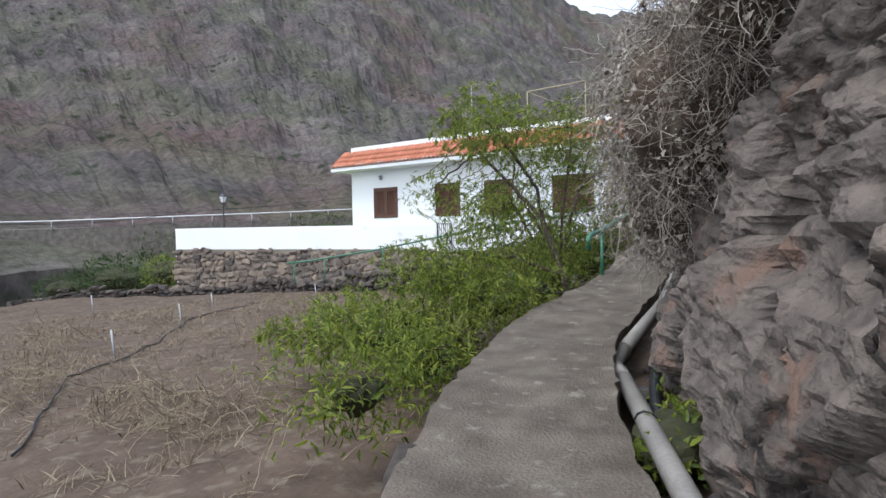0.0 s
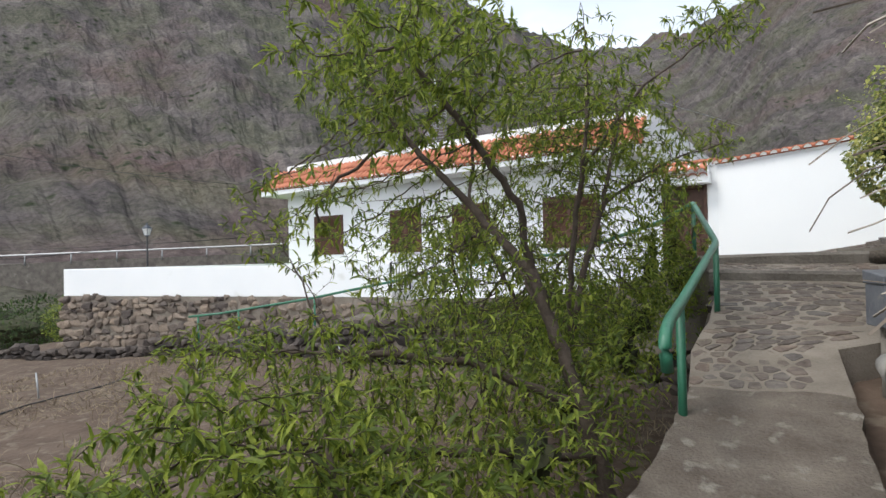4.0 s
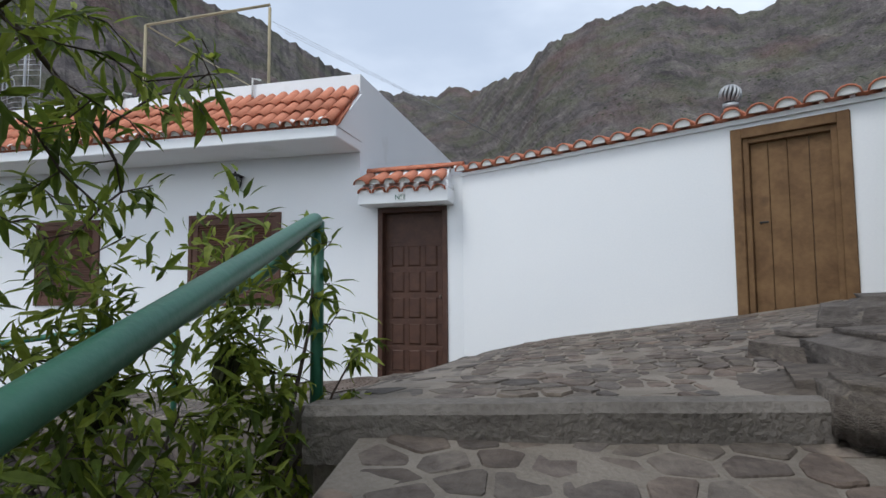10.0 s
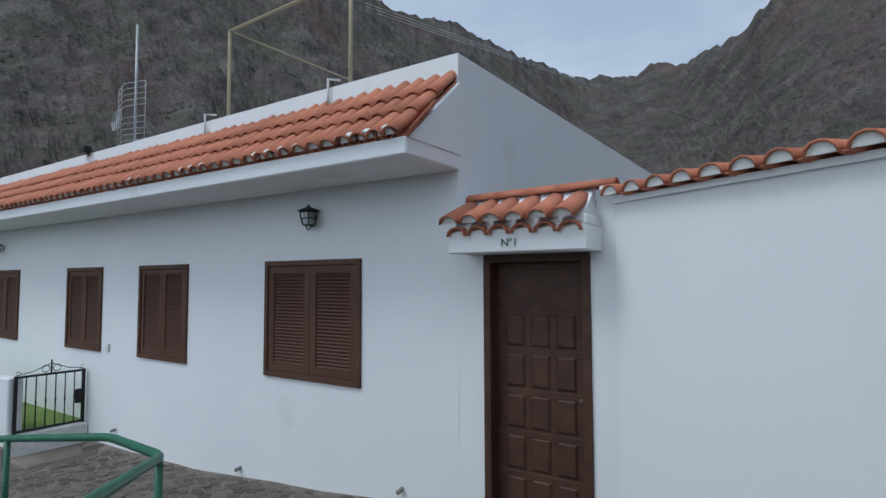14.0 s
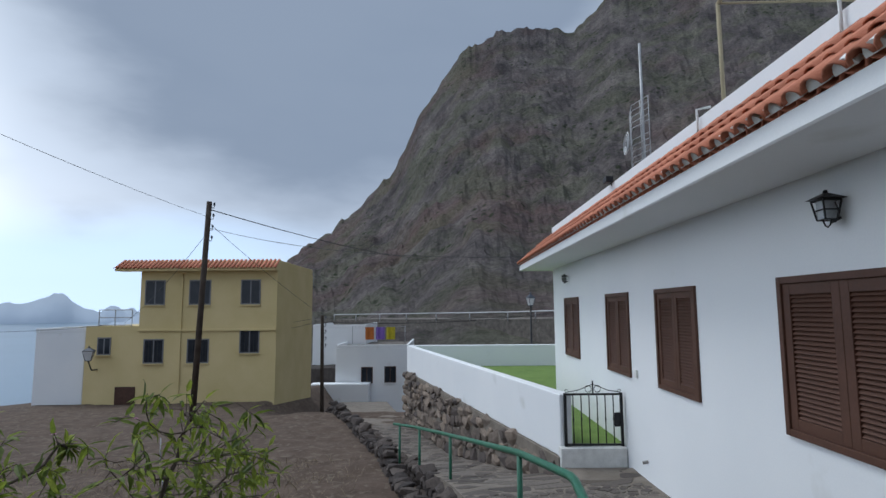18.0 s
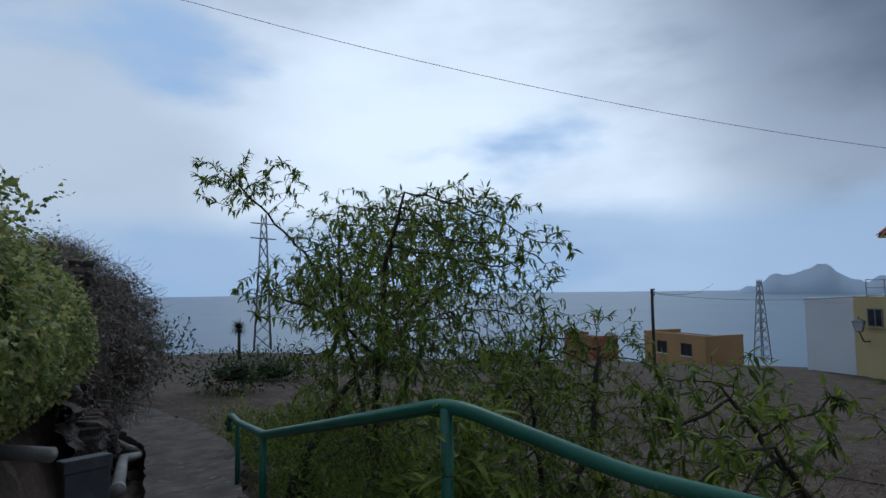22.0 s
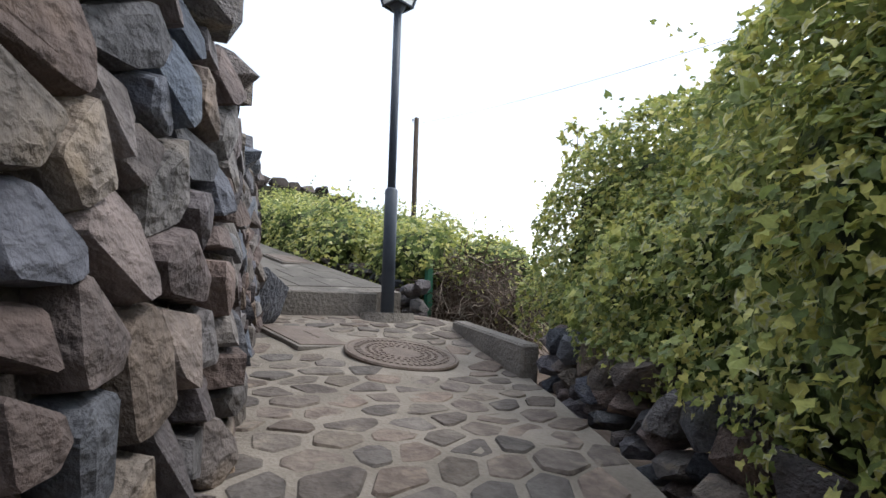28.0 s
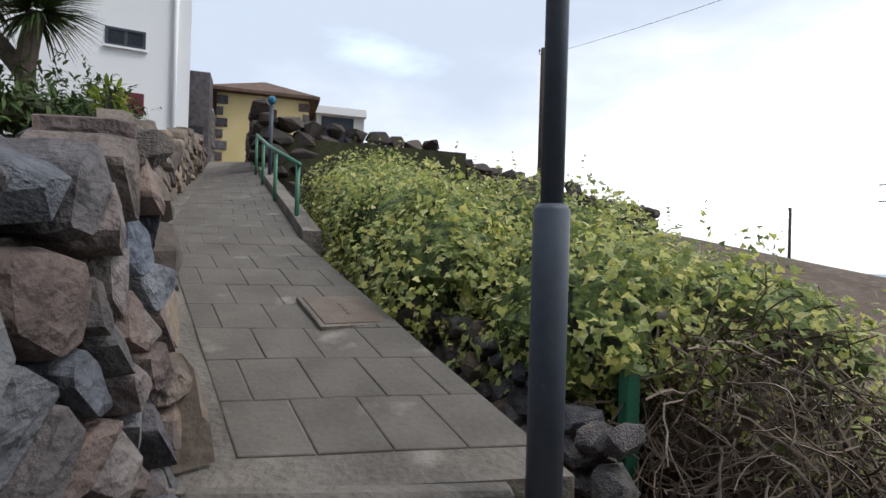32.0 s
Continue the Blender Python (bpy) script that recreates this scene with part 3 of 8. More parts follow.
ENDRAMP = [((9.95, -5.8, 2.62), (10.18, -4.4, 2.6)), ((13.9, -5.05, 3.5), (13.9, -3.5, 3.5)), ((22.2, -4.3, 5.45), (24.7, -3.0, 5.5)), ((30, -4.3, 6.6), (31, -2.6, 6.6))]
lower_path = tagged(strip("path", LOWER, M_PATH, 10, 0.12, 0.05, 1.4, ragged=0.035), "worn rough concrete footpath along a dry field", "path", kind="structure")
ramp_base = tagged(strip("ramp", RAMP, M_MORTAR, 8, 0.3, 0.02, 1.4), "sloping walkway of grey stones set in mortar", "path", kind="structure")
step_base = tagged(strip("step", STEP1, M_MORTAR, 8, 0.3, 0.015, 0.6), "broad stone step before the house", "step", kind="structure")
terrace = tagged(strip("terrace", TERRACE, M_MORTAR, 9, 0.35, 0.02, 1.2), "sloping stone-paved lane before white houses", "lane", kind="structure")
upper_step = tagged(strip("step", UP1, M_MORTAR, 8, 0.3, 0.015, 0.6), "low step of dark rough stones in mortar", "step", kind="structure")
upper_path = tagged(strip("path", UP2, M_MORTAR, 8, 0.3, 0.02, 1.0), "rising footpath of stones set in pale mortar", "path", kind="structure")
end_ramp = tagged(strip("ramp", ENDRAMP, M_CONC, 8, 0.4, 0.008, 1.0), "smooth grey paved ramp climbing between stone walls", "ramp", kind="structure")

# ---- the white house ----
house = thing("white_house", "low white rendered house with terracotta tile eaves", "house", at=(0, 0, 0))
HX0, HX1 = -12.05, -0.25


def wall_with_holes(name, x0, x1, z0, z1, holes, y0, y1, material, parent, label=""):
    """A wall along x between y0 and y1 with rectangular openings (xa, xb, za, zb)."""
    xs = sorted({x0, x1, *[v for h in holes for v in h[:2]]})
    zs = sorted({z0, z1, *[v for h in holes for v in h[2:]]})
    bm = bmesh.new()
    for xa, xb in zip(xs, xs[1:]):
        for za, zb in zip(zs, zs[1:]):
            if any(h[0] <= xa and xb <= h[1] and h[2] <= za and zb <= h[3] for h in holes):
                continue
            box(bm, (xa, y0, za), (xb, y1, zb))
    bmesh.ops.remove_doubles(bm, verts=bm.verts, dist=1e-4)
    seen = {}
    for f in list(bm.faces):
        c = tuple(round(v, 3) for v in f.calc_center_median())
        seen.setdefault(c, []).append(f)
    bmesh.ops.delete(bm, geom=[f for fs in seen.values() if len(fs) > 1 for f in fs], context='FACES_ONLY')
    return part(name, bm, material, parent, label)


WINDOWS = [(-10.78, -9.5), (-7.6, -6.47), (-5.42, -4.27), (-2.77, -1.36)]
WZ0, WZ1 = 0.89, 2.13
wall_with_holes("wall", HX0, HX1, -2.6, 3.9, [(a, b, WZ0, WZ1) for a, b in WINDOWS], 0.0, 0.28, M_WHITE, house)
boxed("wall", (HX1 - 0.25, 0.28, -1.5), (HX1, 9.0, 3.9), M_WHITE, house)
boxed("wall", (HX0, 0.28, -2.6), (HX0 + 0.25, 9.0, 3.9), M_WHITE, house)
boxed("wall", (HX0, 9.0, -1.5), (HX1, 9.25, 3.9), M_WHITE, house)
boxed("roof", (HX0 + 0.25, 0.28, 3.3), (HX1 - 0.25, 9.0, 3.45), M_WHITE, house)
# eave: soffit and fascia
bm = bmesh.new()
box(bm, (HX0 - 0.45, -0.77, 2.86), (HX1 + 0.02, -0.004, 3.0), 0.012)
part("eave", bm, M_WHITE, house, "white rendered eave")
bm = bmesh.new()
box(bm, (HX0 - 0.45, 0.0, 2.86), (HX0 - 0.004, 9.0, 3.0), 0.012)
part("eave", bm, M_WHITE, house, "white rendered eave")


def gable_cheek(x, parent):
    vs = [(x, -0.74, 2.99), (x, -0.004, 2.99), (x, -0.004, 3.63), (x, -0.6, 3.12), (x, -0.74, 3.0)]
    vs += [(p[0] + 0.05, p[1], p[2]) for p in vs]
    fs = [(4, 3, 2, 1, 0), (5, 6, 7, 8, 9)] + [(i, (i + 1) % 5, (i + 1) % 5 + 5, i + 5) for i in range(5)]
    return link("cheek_wall", vs, fs, M_WHITE, parent)


gable_cheek(HX1 - 0.02, house)

# barrel tiles
def barrel(length=0.46, r0=0.084, r1=0.068, thick=0.014, n=7):
    """One curved clay tile, opening downwards, running along +y and rising to its narrow end."""
    vs, fs = [], []
    for y, r in ((0, r0), (length, r1)):
        for rr in (r, r - thick):
            for k in range(n):
                a = math.pi * k / (n - 1)
                vs.append((math.cos(a) * rr, y, math.sin(a) * rr * 0.85))
    o0, i0, o1, i1 = 0, n, 2 * n, 3 * n
    for k in range(n - 1):
        fs += [(o0 + k, o0 + k + 1, o1 + k + 1, o1 + k), (i0 + k + 1, i0 + k, i1 + k, i1 + k + 1), (o0 + k + 1, o0 + k, i0 + k, i0 + k + 1), (o1 + k, o1 + k + 1, i1 + k + 1, i1 + k)]
    fs += [(o0, o1, i1, i0), (o0 + n - 1, i0 + n - 1, i1 + n - 1, o1 + n - 1)]
    me = bpy.data.meshes.new("roof_tile")
    me.from_pydata(vs, [], fs)
    me.materials.append(M_TERRA)
    me.polygons.foreach_set("use_smooth", [True] * len(me.polygons))
    return me


TILE = barrel()


def tile_at(m, parent, name="roof_tile", mesh=None):
    ob = new(name, mesh or TILE)
    ob.parent = parent
    ob.matrix_world = m
    return ob


roof_strip = thing("tiled_eave", "terracotta barrel tiles over the white eave", "roof", at=(0, 0, 0))
rise = math.degrees(math.atan2(0.62, 0.72))
bm = bmesh.new()
box(bm, (0, 0, -0.05), (HX1 - HX0 + 0.4, 0.98, 0.0))
bed = part("tile_bed", bm, M_TERRA, roof_strip)
bed.matrix_world = pose(HX0 - 0.42, -0.74, 3.02, rise)
i, x = 0, HX0 - 0.35
while x < HX1 + 0.02:
    for row in range(3):
        tile_at(Matrix.Translation((x, -0.80, 3.0)) @ pose(0, 0, 0, rise) @ pose(random.uniform(-0.006, 0.006), row * 0.33, 0.018 - row * 0.0, random.uniform(-1, 1) - 2.5, 0, random.uniform(-1.5, 1.5)), roof_strip)
    tile_at(Matrix.Translation((x + 0.085, -0.76, 3.0)) @ pose(0, 0, 0, rise) @ pose(0, 0, 0.055, -1, 180, 0), roof_strip, "channel_tile")
    x += 0.17

# ---- annex with the first door, and the yard wall ----
DOOR = (0.0, 0.9, 2.12)
annex = thing("door_wall", "white rendered wall around a dark wooden door", "wall", at=(0, 0, 0), kind="structure")
wall_with_holes("wall", HX1 - 0.002, 1.1, -0.6, 2.5, [(DOOR[0], DOOR[1], 0.0, DOOR[2])], 0.0, 0.3, M_WHITE, annex)
W0, W1 = Vector((1.1, -0.03, 0)), Vector((4.95, -2.15, 0))
wdir = (W1 - W0).normalized()
wturn = math.degrees(math.atan2(wdir.y, wdir.x))
WM = Matrix.Translation(W0) @ pose(0, 0, 0, 0, 0, wturn)
WLEN = (W1 - W0).length
d2a = (Vector((3.74, -1.5, 0)) - W0).length
yard = thing("yard_wall", "long white rendered yard wall under a tile coping", "wall", kind="structure")
yard.matrix_world = WM
yw = wall_with_holes("wall", 0.0, WLEN, -0.6, 2.46, [(d2a, d2a + 0.83, 0.3, 2.42)], 0.0, 0.25, M_WHITE, yard)


# ---- green handrail ----
rail = thing("handrail", "green painted tubular steel handrail beside the lane", "handrail")
RAIL = [(2.2, -9.70, 0.15), (2.2, -9.75, 0.32), (2.17, -9.5, 0.375), (2.12, -8.95, 0.42), (1.995, -6.63, 0.82), (1.41, -4.47, 1.40), (0.9, -4.02, 1.19), (-1.4, -1.92, 0.74), (-2.3, -1.83, 0.71), (-3.75, -2.02, 0.52), (-8.2, -2.66, -0.27), (-10.9, -3.4, -0.68), (-11.6, -3.9, -0.75)]
bm = bmesh.new()
tube(bm, rounded(RAIL, 0.13, 5), 0.032, 12)
bmesh.ops.recalc_face_normals(bm, faces=bm.faces)
part("top_rail", bm, M_GREENPAINT, rail, smooth=True)
for p in [(2.12, -8.97, 0.41, -0.55), (1.997, -6.68, 0.81, 0.0), (1.42, -4.50, 1.38, 0.3), (-1.33, -1.98, 0.74, -0.3), (-3.72, -2.02, 0.52, -0.5), (-8.0, -2.63, -0.24, -1.2), (-10.3, -3.25, -0.6, -1.7), (-11.4, -3.75, -0.74, -1.9)]:
    piped("post", [(p[0], p[1], p[3]), (p[0], p[1], p[2])], 0.027, M_GREENPAINT, rail, 10)


# ---- foliage ----
LANCE = [(0, 0, 0), (0.16, 0.3, 0.03), (0, 0.34, -0.02), (-0.16, 0.3, 0.03), (0.1, 0.72, -0.03), (0, 0.75, -0.07), (-0.1, 0.72, -0.03), (0, 1.0, -0.2)]
LANCE_F = [(0, 1, 2), (0, 2, 3), (1, 4, 5, 2), (2, 5, 6, 3), (4, 7, 5), (5, 7, 6)]
IVY = [(0, 0, 0), (0.34, -0.1, 0.02), (0.5, 0.22, -0.03), (0.28, 0.42, 0.03), (0.3, 0.62, 0.0), (0, 1.0, -0.08), (-0.3, 0.62, 0.0), (-0.28, 0.42, 0.03), (-0.5, 0.22, -0.03), (-0.34, -0.1, 0.02), (0, 0.4, -0.05)]
IVY_F = [(10, 0, 1), (10, 1, 2), (10, 2, 3), (10, 3, 4), (10, 4, 5), (10, 5, 6), (10, 6, 7), (10, 7, 8), (10, 8, 9), (10, 9, 0)]
BLADE = [(-0.03, 0, 0), (0.03, 0, 0), (0.02, 0.5, 0.06), (-0.02, 0.5, 0.06), (0, 1, -0.02)]
BLADE_F = [(0, 1, 2, 3), (3, 2, 4)]


LOBE = [(0, 0.08, 0), (0.38, -0.1, 0.03), (0.47, 0.36, -0.05), (0.26, 0.54, 0.02), (0, 1.0, -0.1), (-0.26, 0.54, 0.02), (-0.47, 0.36, -0.05), (-0.38, -0.1, 0.03)]
IVY2 = LOBE + [(x * 0.66, 0.14 + (y - 0.14) * 0.66, z * 0.66 + 0.004) for x, y, z in LOBE]
IVY2_F = [tuple(range(8, 16))] + [(k, (k + 1) % 8, 8 + (k + 1) % 8, 8 + k) for k in range(8)]
IVY2_M = [0] + [1] * 8


def scatter(name, spots, shape, faces, material, parent=None, label="", tones=None, second=None):
    """Many small leaves in one mesh; spots: rows of (place, forward, up, length, width)."""
    base = np.array(shape)
    n, k = len(spots), len(base)
    P = np.array([s[0] for s in spots])
    Fw = np.array([s[1] for s in spots])
    Up = np.array([s[2] for s in spots])
    L = np.array([s[3] for s in spots])[:, None, None]
    W = np.array([s[4] for s in spots])[:, None, None]
    Fw /= np.linalg.norm(Fw, axis=1, keepdims=True) + 1e-9
    Rt = np.cross(Fw, Up)
    Rt /= np.linalg.norm(Rt, axis=1, keepdims=True) + 1e-9
    Up = np.cross(Rt, Fw)
    co = P[:, None] + Rt[:, None] * (base[None, :, :1] * W) + Fw[:, None] * (base[None, :, 1:2] * L) + Up[:, None] * (base[None, :, 2:] * L)
    fs = []
    for i in range(n):
        o = i * k
        fs += [tuple(o + v for v in f) for f in faces]
    ob = link(name, co.reshape(-1, 3).tolist(), fs, material, parent, label)
    if second:
        ob.data.materials.append(second)
        ob.data.polygons.foreach_set("material_index", tones * n)
    return ob


def rvec(rng):
    v = Vector((rng.gauss(0, 1), rng.gauss(0, 1), rng.gauss(0, 1)))
    return v.normalized()


def bush(name, blobs, count, leaf, material, label, category, seed, shape=IVY2, faces=IVY2_F, aspect=1.0, fuzz=0.2, droop=0.7, core=0.84, kind="", face=None, stalks=0, tones=IVY2_M, second=M_IVYRIM, fill=1.0, inside=None):
    """A dense hedge: leaves over the outside of several rounded masses, added solid cores whose dark colour stands for
    inner shade, long shoots.
    """
    rng = random.Random(seed)
    ob = thing(name, label, category, kind=kind)
    tot = sum((b[3] * b[4] + b[3] * b[5] + b[4] * b[5]) for b in blobs)
    spots = []
    for b in blobs:
        want = int(count * (b[3] * b[4] + b[3] * b[5] + b[4] * b[5]) / tot)
        for _ in range(want * 3):
            if want <= 0:
                break
            d = rvec(rng)
            q = Vector((d.x * b[3], d.y * b[4], d.z * b[5])) * (rng.uniform(fill, 1.0) if fill < 1 else 1.0)
            nrm = Vector((d.x / b[3], d.y / b[4], d.z / b[5])).normalized()
            p = Vector(b[:3]) + q
            if any(o is not b and sum(((p[k] - o[k]) / o[k + 3]) ** 2 for k in range(3)) < 0.8 for o in blobs):
                continue
            if face and nrm.dot(Vector(face)) < -0.25:
                continue
            want -= 1
            lump = nz(p.x, p.y, p.z, 1.9)
            deep = nz(p.x + 9, p.y, p.z * 1.3, 0.9)
            p += nrm * max(-0.13, min(0.14, fuzz * (1.5 * lump + 1.1 * deep + rng.uniform(-0.9, 0.4))))
            f = nrm * 0.5 + Vector((0, 0, -droop * 0.75)) + rvec(rng) * 0.75
            u = nrm * 0.7 + Vector((0, 0, 0.55)) + rvec(rng) * 0.45
            s = leaf * rng.uniform(0.4, 1.0) * rng.uniform(0.8, 1.6)
            spots.append((p, f, u, s, s * aspect))
    for _ in range(stalks):
        b = rng.choice(blobs)
        d = rvec(rng)
        d.z = abs(d.z) * 0.8 + 0.25
        d.normalize()
        p = Vector(b[:3]) + Vector((d.x * b[3], d.y * b[4], d.z * b[5]))
        g = (d + Vector((0, 0, 0.5)) + rvec(rng) * 0.5).normalized()
        for k in range(rng.randint(5, 11)):
            p = p + g * 0.045
            g = (g + rvec(rng) * 0.18 + Vector((0, 0, -0.03))).normalized()
            s = leaf * rng.uniform(0.6, 1.1) * (1 - k * 0.04)
            spots.append((p, g + rvec(rng) * 1.2, Vector((0, 0, 1)) + rvec(rng) * 0.4, s, s * aspect))
    if second:
        pale = [q for q in spots if rng.random() < 0.3]
        kept = {id(q) for q in pale}
        scatter("leaves", [q for q in spots if id(q) not in kept], LOBE, [tuple(range(8))], material, ob)
        scatter("variegated_leaves", pale, shape, faces, material, ob, "leaves with pale cream margins", tones, second)
    else:
        scatter("leaves", spots, shape, faces, material, ob)
    # Solid filler in each mass; dark fills imitate the shade behind the leaves.
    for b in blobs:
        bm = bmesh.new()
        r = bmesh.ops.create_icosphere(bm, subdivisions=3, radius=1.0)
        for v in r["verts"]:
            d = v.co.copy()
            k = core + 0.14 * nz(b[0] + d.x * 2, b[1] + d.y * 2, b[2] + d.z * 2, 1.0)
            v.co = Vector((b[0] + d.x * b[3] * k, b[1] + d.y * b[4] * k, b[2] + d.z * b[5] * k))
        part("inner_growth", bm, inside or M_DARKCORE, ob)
    return ob


def orchard_tree(name, limbs, crown, seed, label, points=900, leaf=0.1, per=5, trunk=0.075, aspect=0.8, material=None, tip=0.0021):
    """A small fruit tree: given main limbs, then twigs that grow towards points spread through the crown, leaves in whorls on them.
    crown: rows of (x, y, z, rx, ry, rz, leafiness)."""
    rng = random.Random(seed)
    base = Vector(limbs[0][0])
    ob = thing(name, label, "tree", at=base)
    pos, up, leafy = [], [], []
    for line in limbs:
        line = [Vector(p) - base for p in line]
        prev = min(range(len(pos)), key=lambda k: (pos[k] - line[0]).length) if pos else -1
        for a, b in zip(line, line[1:]):
            n = max(2, int((b - a).length / 0.1))
            for k in range(n):
                p = a.lerp(b, (k + (0 if prev < 0 else 1)) / n) + rvec(rng) * 0.014
                pos.append(p), up.append(prev), leafy.append(0.0)
                prev = len(pos) - 1
    vol = [c[3] * c[4] * c[5] for c in crown]
    goal, full = [], []
    for c, v in zip(crown, vol):
        for _ in range(max(8, int(points * v / sum(vol)))):
            d = rvec(rng) * rng.random() ** 0.42
            goal.append((c[0] + d.x * c[3] - base.x, c[1] + d.y * c[4] - base.y, c[2] + d.z * c[5] - base.z)), full.append(c[6])
    goal, full = np.array(goal), np.array(full)
    near, which = np.full(len(goal), 1e9), np.zeros(len(goal), int)
    alive, fresh = np.ones(len(goal), bool), list(range(len(pos)))
    for _ in range(70):
        for i in fresh:
            d = np.linalg.norm(goal - np.array(pos[i]), axis=1)
            closer = d < near
            near[closer], which[closer] = d[closer], i
        alive &= near > 0.1
        if not alive.any():
            break
        fresh = []
        for i in np.unique(which[alive]):
            mine = alive & (which == i)
            pull = goal[mine] - np.array(pos[i])
            pull = (pull / np.linalg.norm(pull, axis=1, keepdims=True)).sum(0)
            d = Vector(pull).normalized() + rvec(rng) * 0.3
            pos.append(pos[i] + d.normalized() * 0.085), up.append(int(i)), leafy.append(float(full[mine].mean()))
            fresh.append(len(pos) - 1)
    kids = [[] for _ in pos]
    for i, p in enumerate(up):
        if p >= 0:
            kids[p].append(i)
    area = [0.0] * len(pos)
    for i in range(len(pos) - 1, -1, -1):
        area[i] += 0 if kids[i] else tip ** 2.15
        if up[i] >= 0:
            area[up[i]] += area[i]
    wide = trunk / max(trunk * 0.3, area[0] ** (1 / 2.15))
    rad = [min(trunk, a ** (1 / 2.15) * (1 + (wide - 1) * min(1.0, (a / area[0]) ** 0.3))) for a in area]
    bm = bmesh.new()
    starts = [0] + [k for i in range(len(pos)) for k in sorted(kids[i], key=lambda q: -area[q])[1:]]
    for i in starts:
        chain = ([up[i]] if up[i] >= 0 else []) + [i]
        while kids[chain[-1]]:
            chain.append(max(kids[chain[-1]], key=lambda q: area[q]))
        rs = [rad[k] for k in chain]
        rs[0] = min(rs[0], rs[1] * 1.25)
        tube(bm, [pos[k] for k in chain], rs, 8 if rs[1] > 0.02 else (5 if rs[1] > 0.007 else 3), False)
    bmesh.ops.recalc_face_normals(bm, faces=bm.faces)
    part("branchwork", bm, M_BARK, ob, smooth=True)
    spots = []
    for i, p in enumerate(pos):
        if rad[i] > 0.0065 or leafy[i] == 0.0:
            continue
        ahead = (p - pos[up[i]]).normalized()
        for k in range(int(per * leafy[i] * (1.7 if not kids[i] else 1.0) * rng.uniform(0.3, 1.7))):
            f = ahead * rng.uniform(0.1, 0.9) + rvec(rng) * 0.8 + Vector((0, 0, -0.3))
            L = leaf * rng.uniform(0.5, 1.2)
            spots.append((p + ahead * rng.uniform(-0.07, 0.02), f, Vector((0, 0, 1)) + rvec(rng) * 0.6, L, L * aspect))
    scatter("leaves", spots, LANCE, LANCE_F, material or M_PEACH, ob)
    return ob


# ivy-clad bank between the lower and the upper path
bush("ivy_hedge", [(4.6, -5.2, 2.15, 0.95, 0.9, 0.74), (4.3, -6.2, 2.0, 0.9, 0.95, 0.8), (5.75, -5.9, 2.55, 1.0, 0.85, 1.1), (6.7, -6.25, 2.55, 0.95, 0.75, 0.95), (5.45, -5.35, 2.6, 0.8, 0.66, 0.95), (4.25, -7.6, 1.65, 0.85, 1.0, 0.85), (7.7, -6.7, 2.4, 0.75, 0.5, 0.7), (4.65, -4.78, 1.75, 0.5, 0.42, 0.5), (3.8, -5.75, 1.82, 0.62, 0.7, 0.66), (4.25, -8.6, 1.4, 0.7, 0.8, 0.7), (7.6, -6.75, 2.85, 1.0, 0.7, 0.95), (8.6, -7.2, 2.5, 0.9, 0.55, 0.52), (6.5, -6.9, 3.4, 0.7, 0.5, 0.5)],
     125000, 0.041, M_IVY, "thick variegated ivy hedge spilling over a bank", "hedge", 3, stalks=260, fuzz=0.24, core=0.8, face=(-0.8, 0.4, 0.45), inside=M_IVYSHADE)
bush("ivy_hedge", [(11.6, -6.75, 2.95, 1.25, 0.75, 0.72), (13.2, -6.1, 3.4, 1.3, 0.7, 0.7), (11.0, -7.5, 2.75, 0.95, 0.8, 0.75), (14.8, -5.9, 3.75, 1.2, 0.6, 0.6), (12.6, -7.8, 2.9, 1.2, 0.9, 0.8), (16.5, -6.3, 4.0, 1.2, 0.8, 0.7), (15.5, -7.4, 3.6, 1.3, 0.9, 0.8), (11.0, -6.35, 2.95, 0.75, 0.5, 0.5), (12.3, -6.0, 3.25, 0.9, 0.5, 0.5), (13.8, -7.6, 3.5, 1.3, 1.0, 0.7), (18.2, -6.6, 4.4, 1.4, 1.2, 0.7)], 32000, 0.056, M_IVY, "low clipped variegated ivy along a ramp", "hedge", 4, stalks=80, fuzz=0.2, core=0.8, inside=M_IVYSHADE)
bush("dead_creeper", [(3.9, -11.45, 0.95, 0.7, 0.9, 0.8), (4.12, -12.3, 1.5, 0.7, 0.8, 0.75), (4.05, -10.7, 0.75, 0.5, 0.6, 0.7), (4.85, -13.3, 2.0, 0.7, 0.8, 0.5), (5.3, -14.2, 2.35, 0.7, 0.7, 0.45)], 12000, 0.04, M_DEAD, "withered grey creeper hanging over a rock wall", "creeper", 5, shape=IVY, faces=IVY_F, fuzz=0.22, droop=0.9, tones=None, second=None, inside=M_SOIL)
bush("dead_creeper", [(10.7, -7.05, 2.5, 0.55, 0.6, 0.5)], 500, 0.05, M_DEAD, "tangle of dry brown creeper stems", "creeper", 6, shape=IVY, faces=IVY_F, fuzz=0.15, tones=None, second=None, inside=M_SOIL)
bush("weeds", [(4.25, -13.6, -0.85, 0.3, 0.5, 0.2), (4.0, -12.3, -0.85, 0.15, 0.3, 0.12)], 700, 0.1, M_PEACH, "bright green weeds growing in a ditch", "weed", 7, shape=LANCE, faces=LANCE_F, aspect=1.2, fuzz=0.12, droop=-0.3, tones=None, second=None)


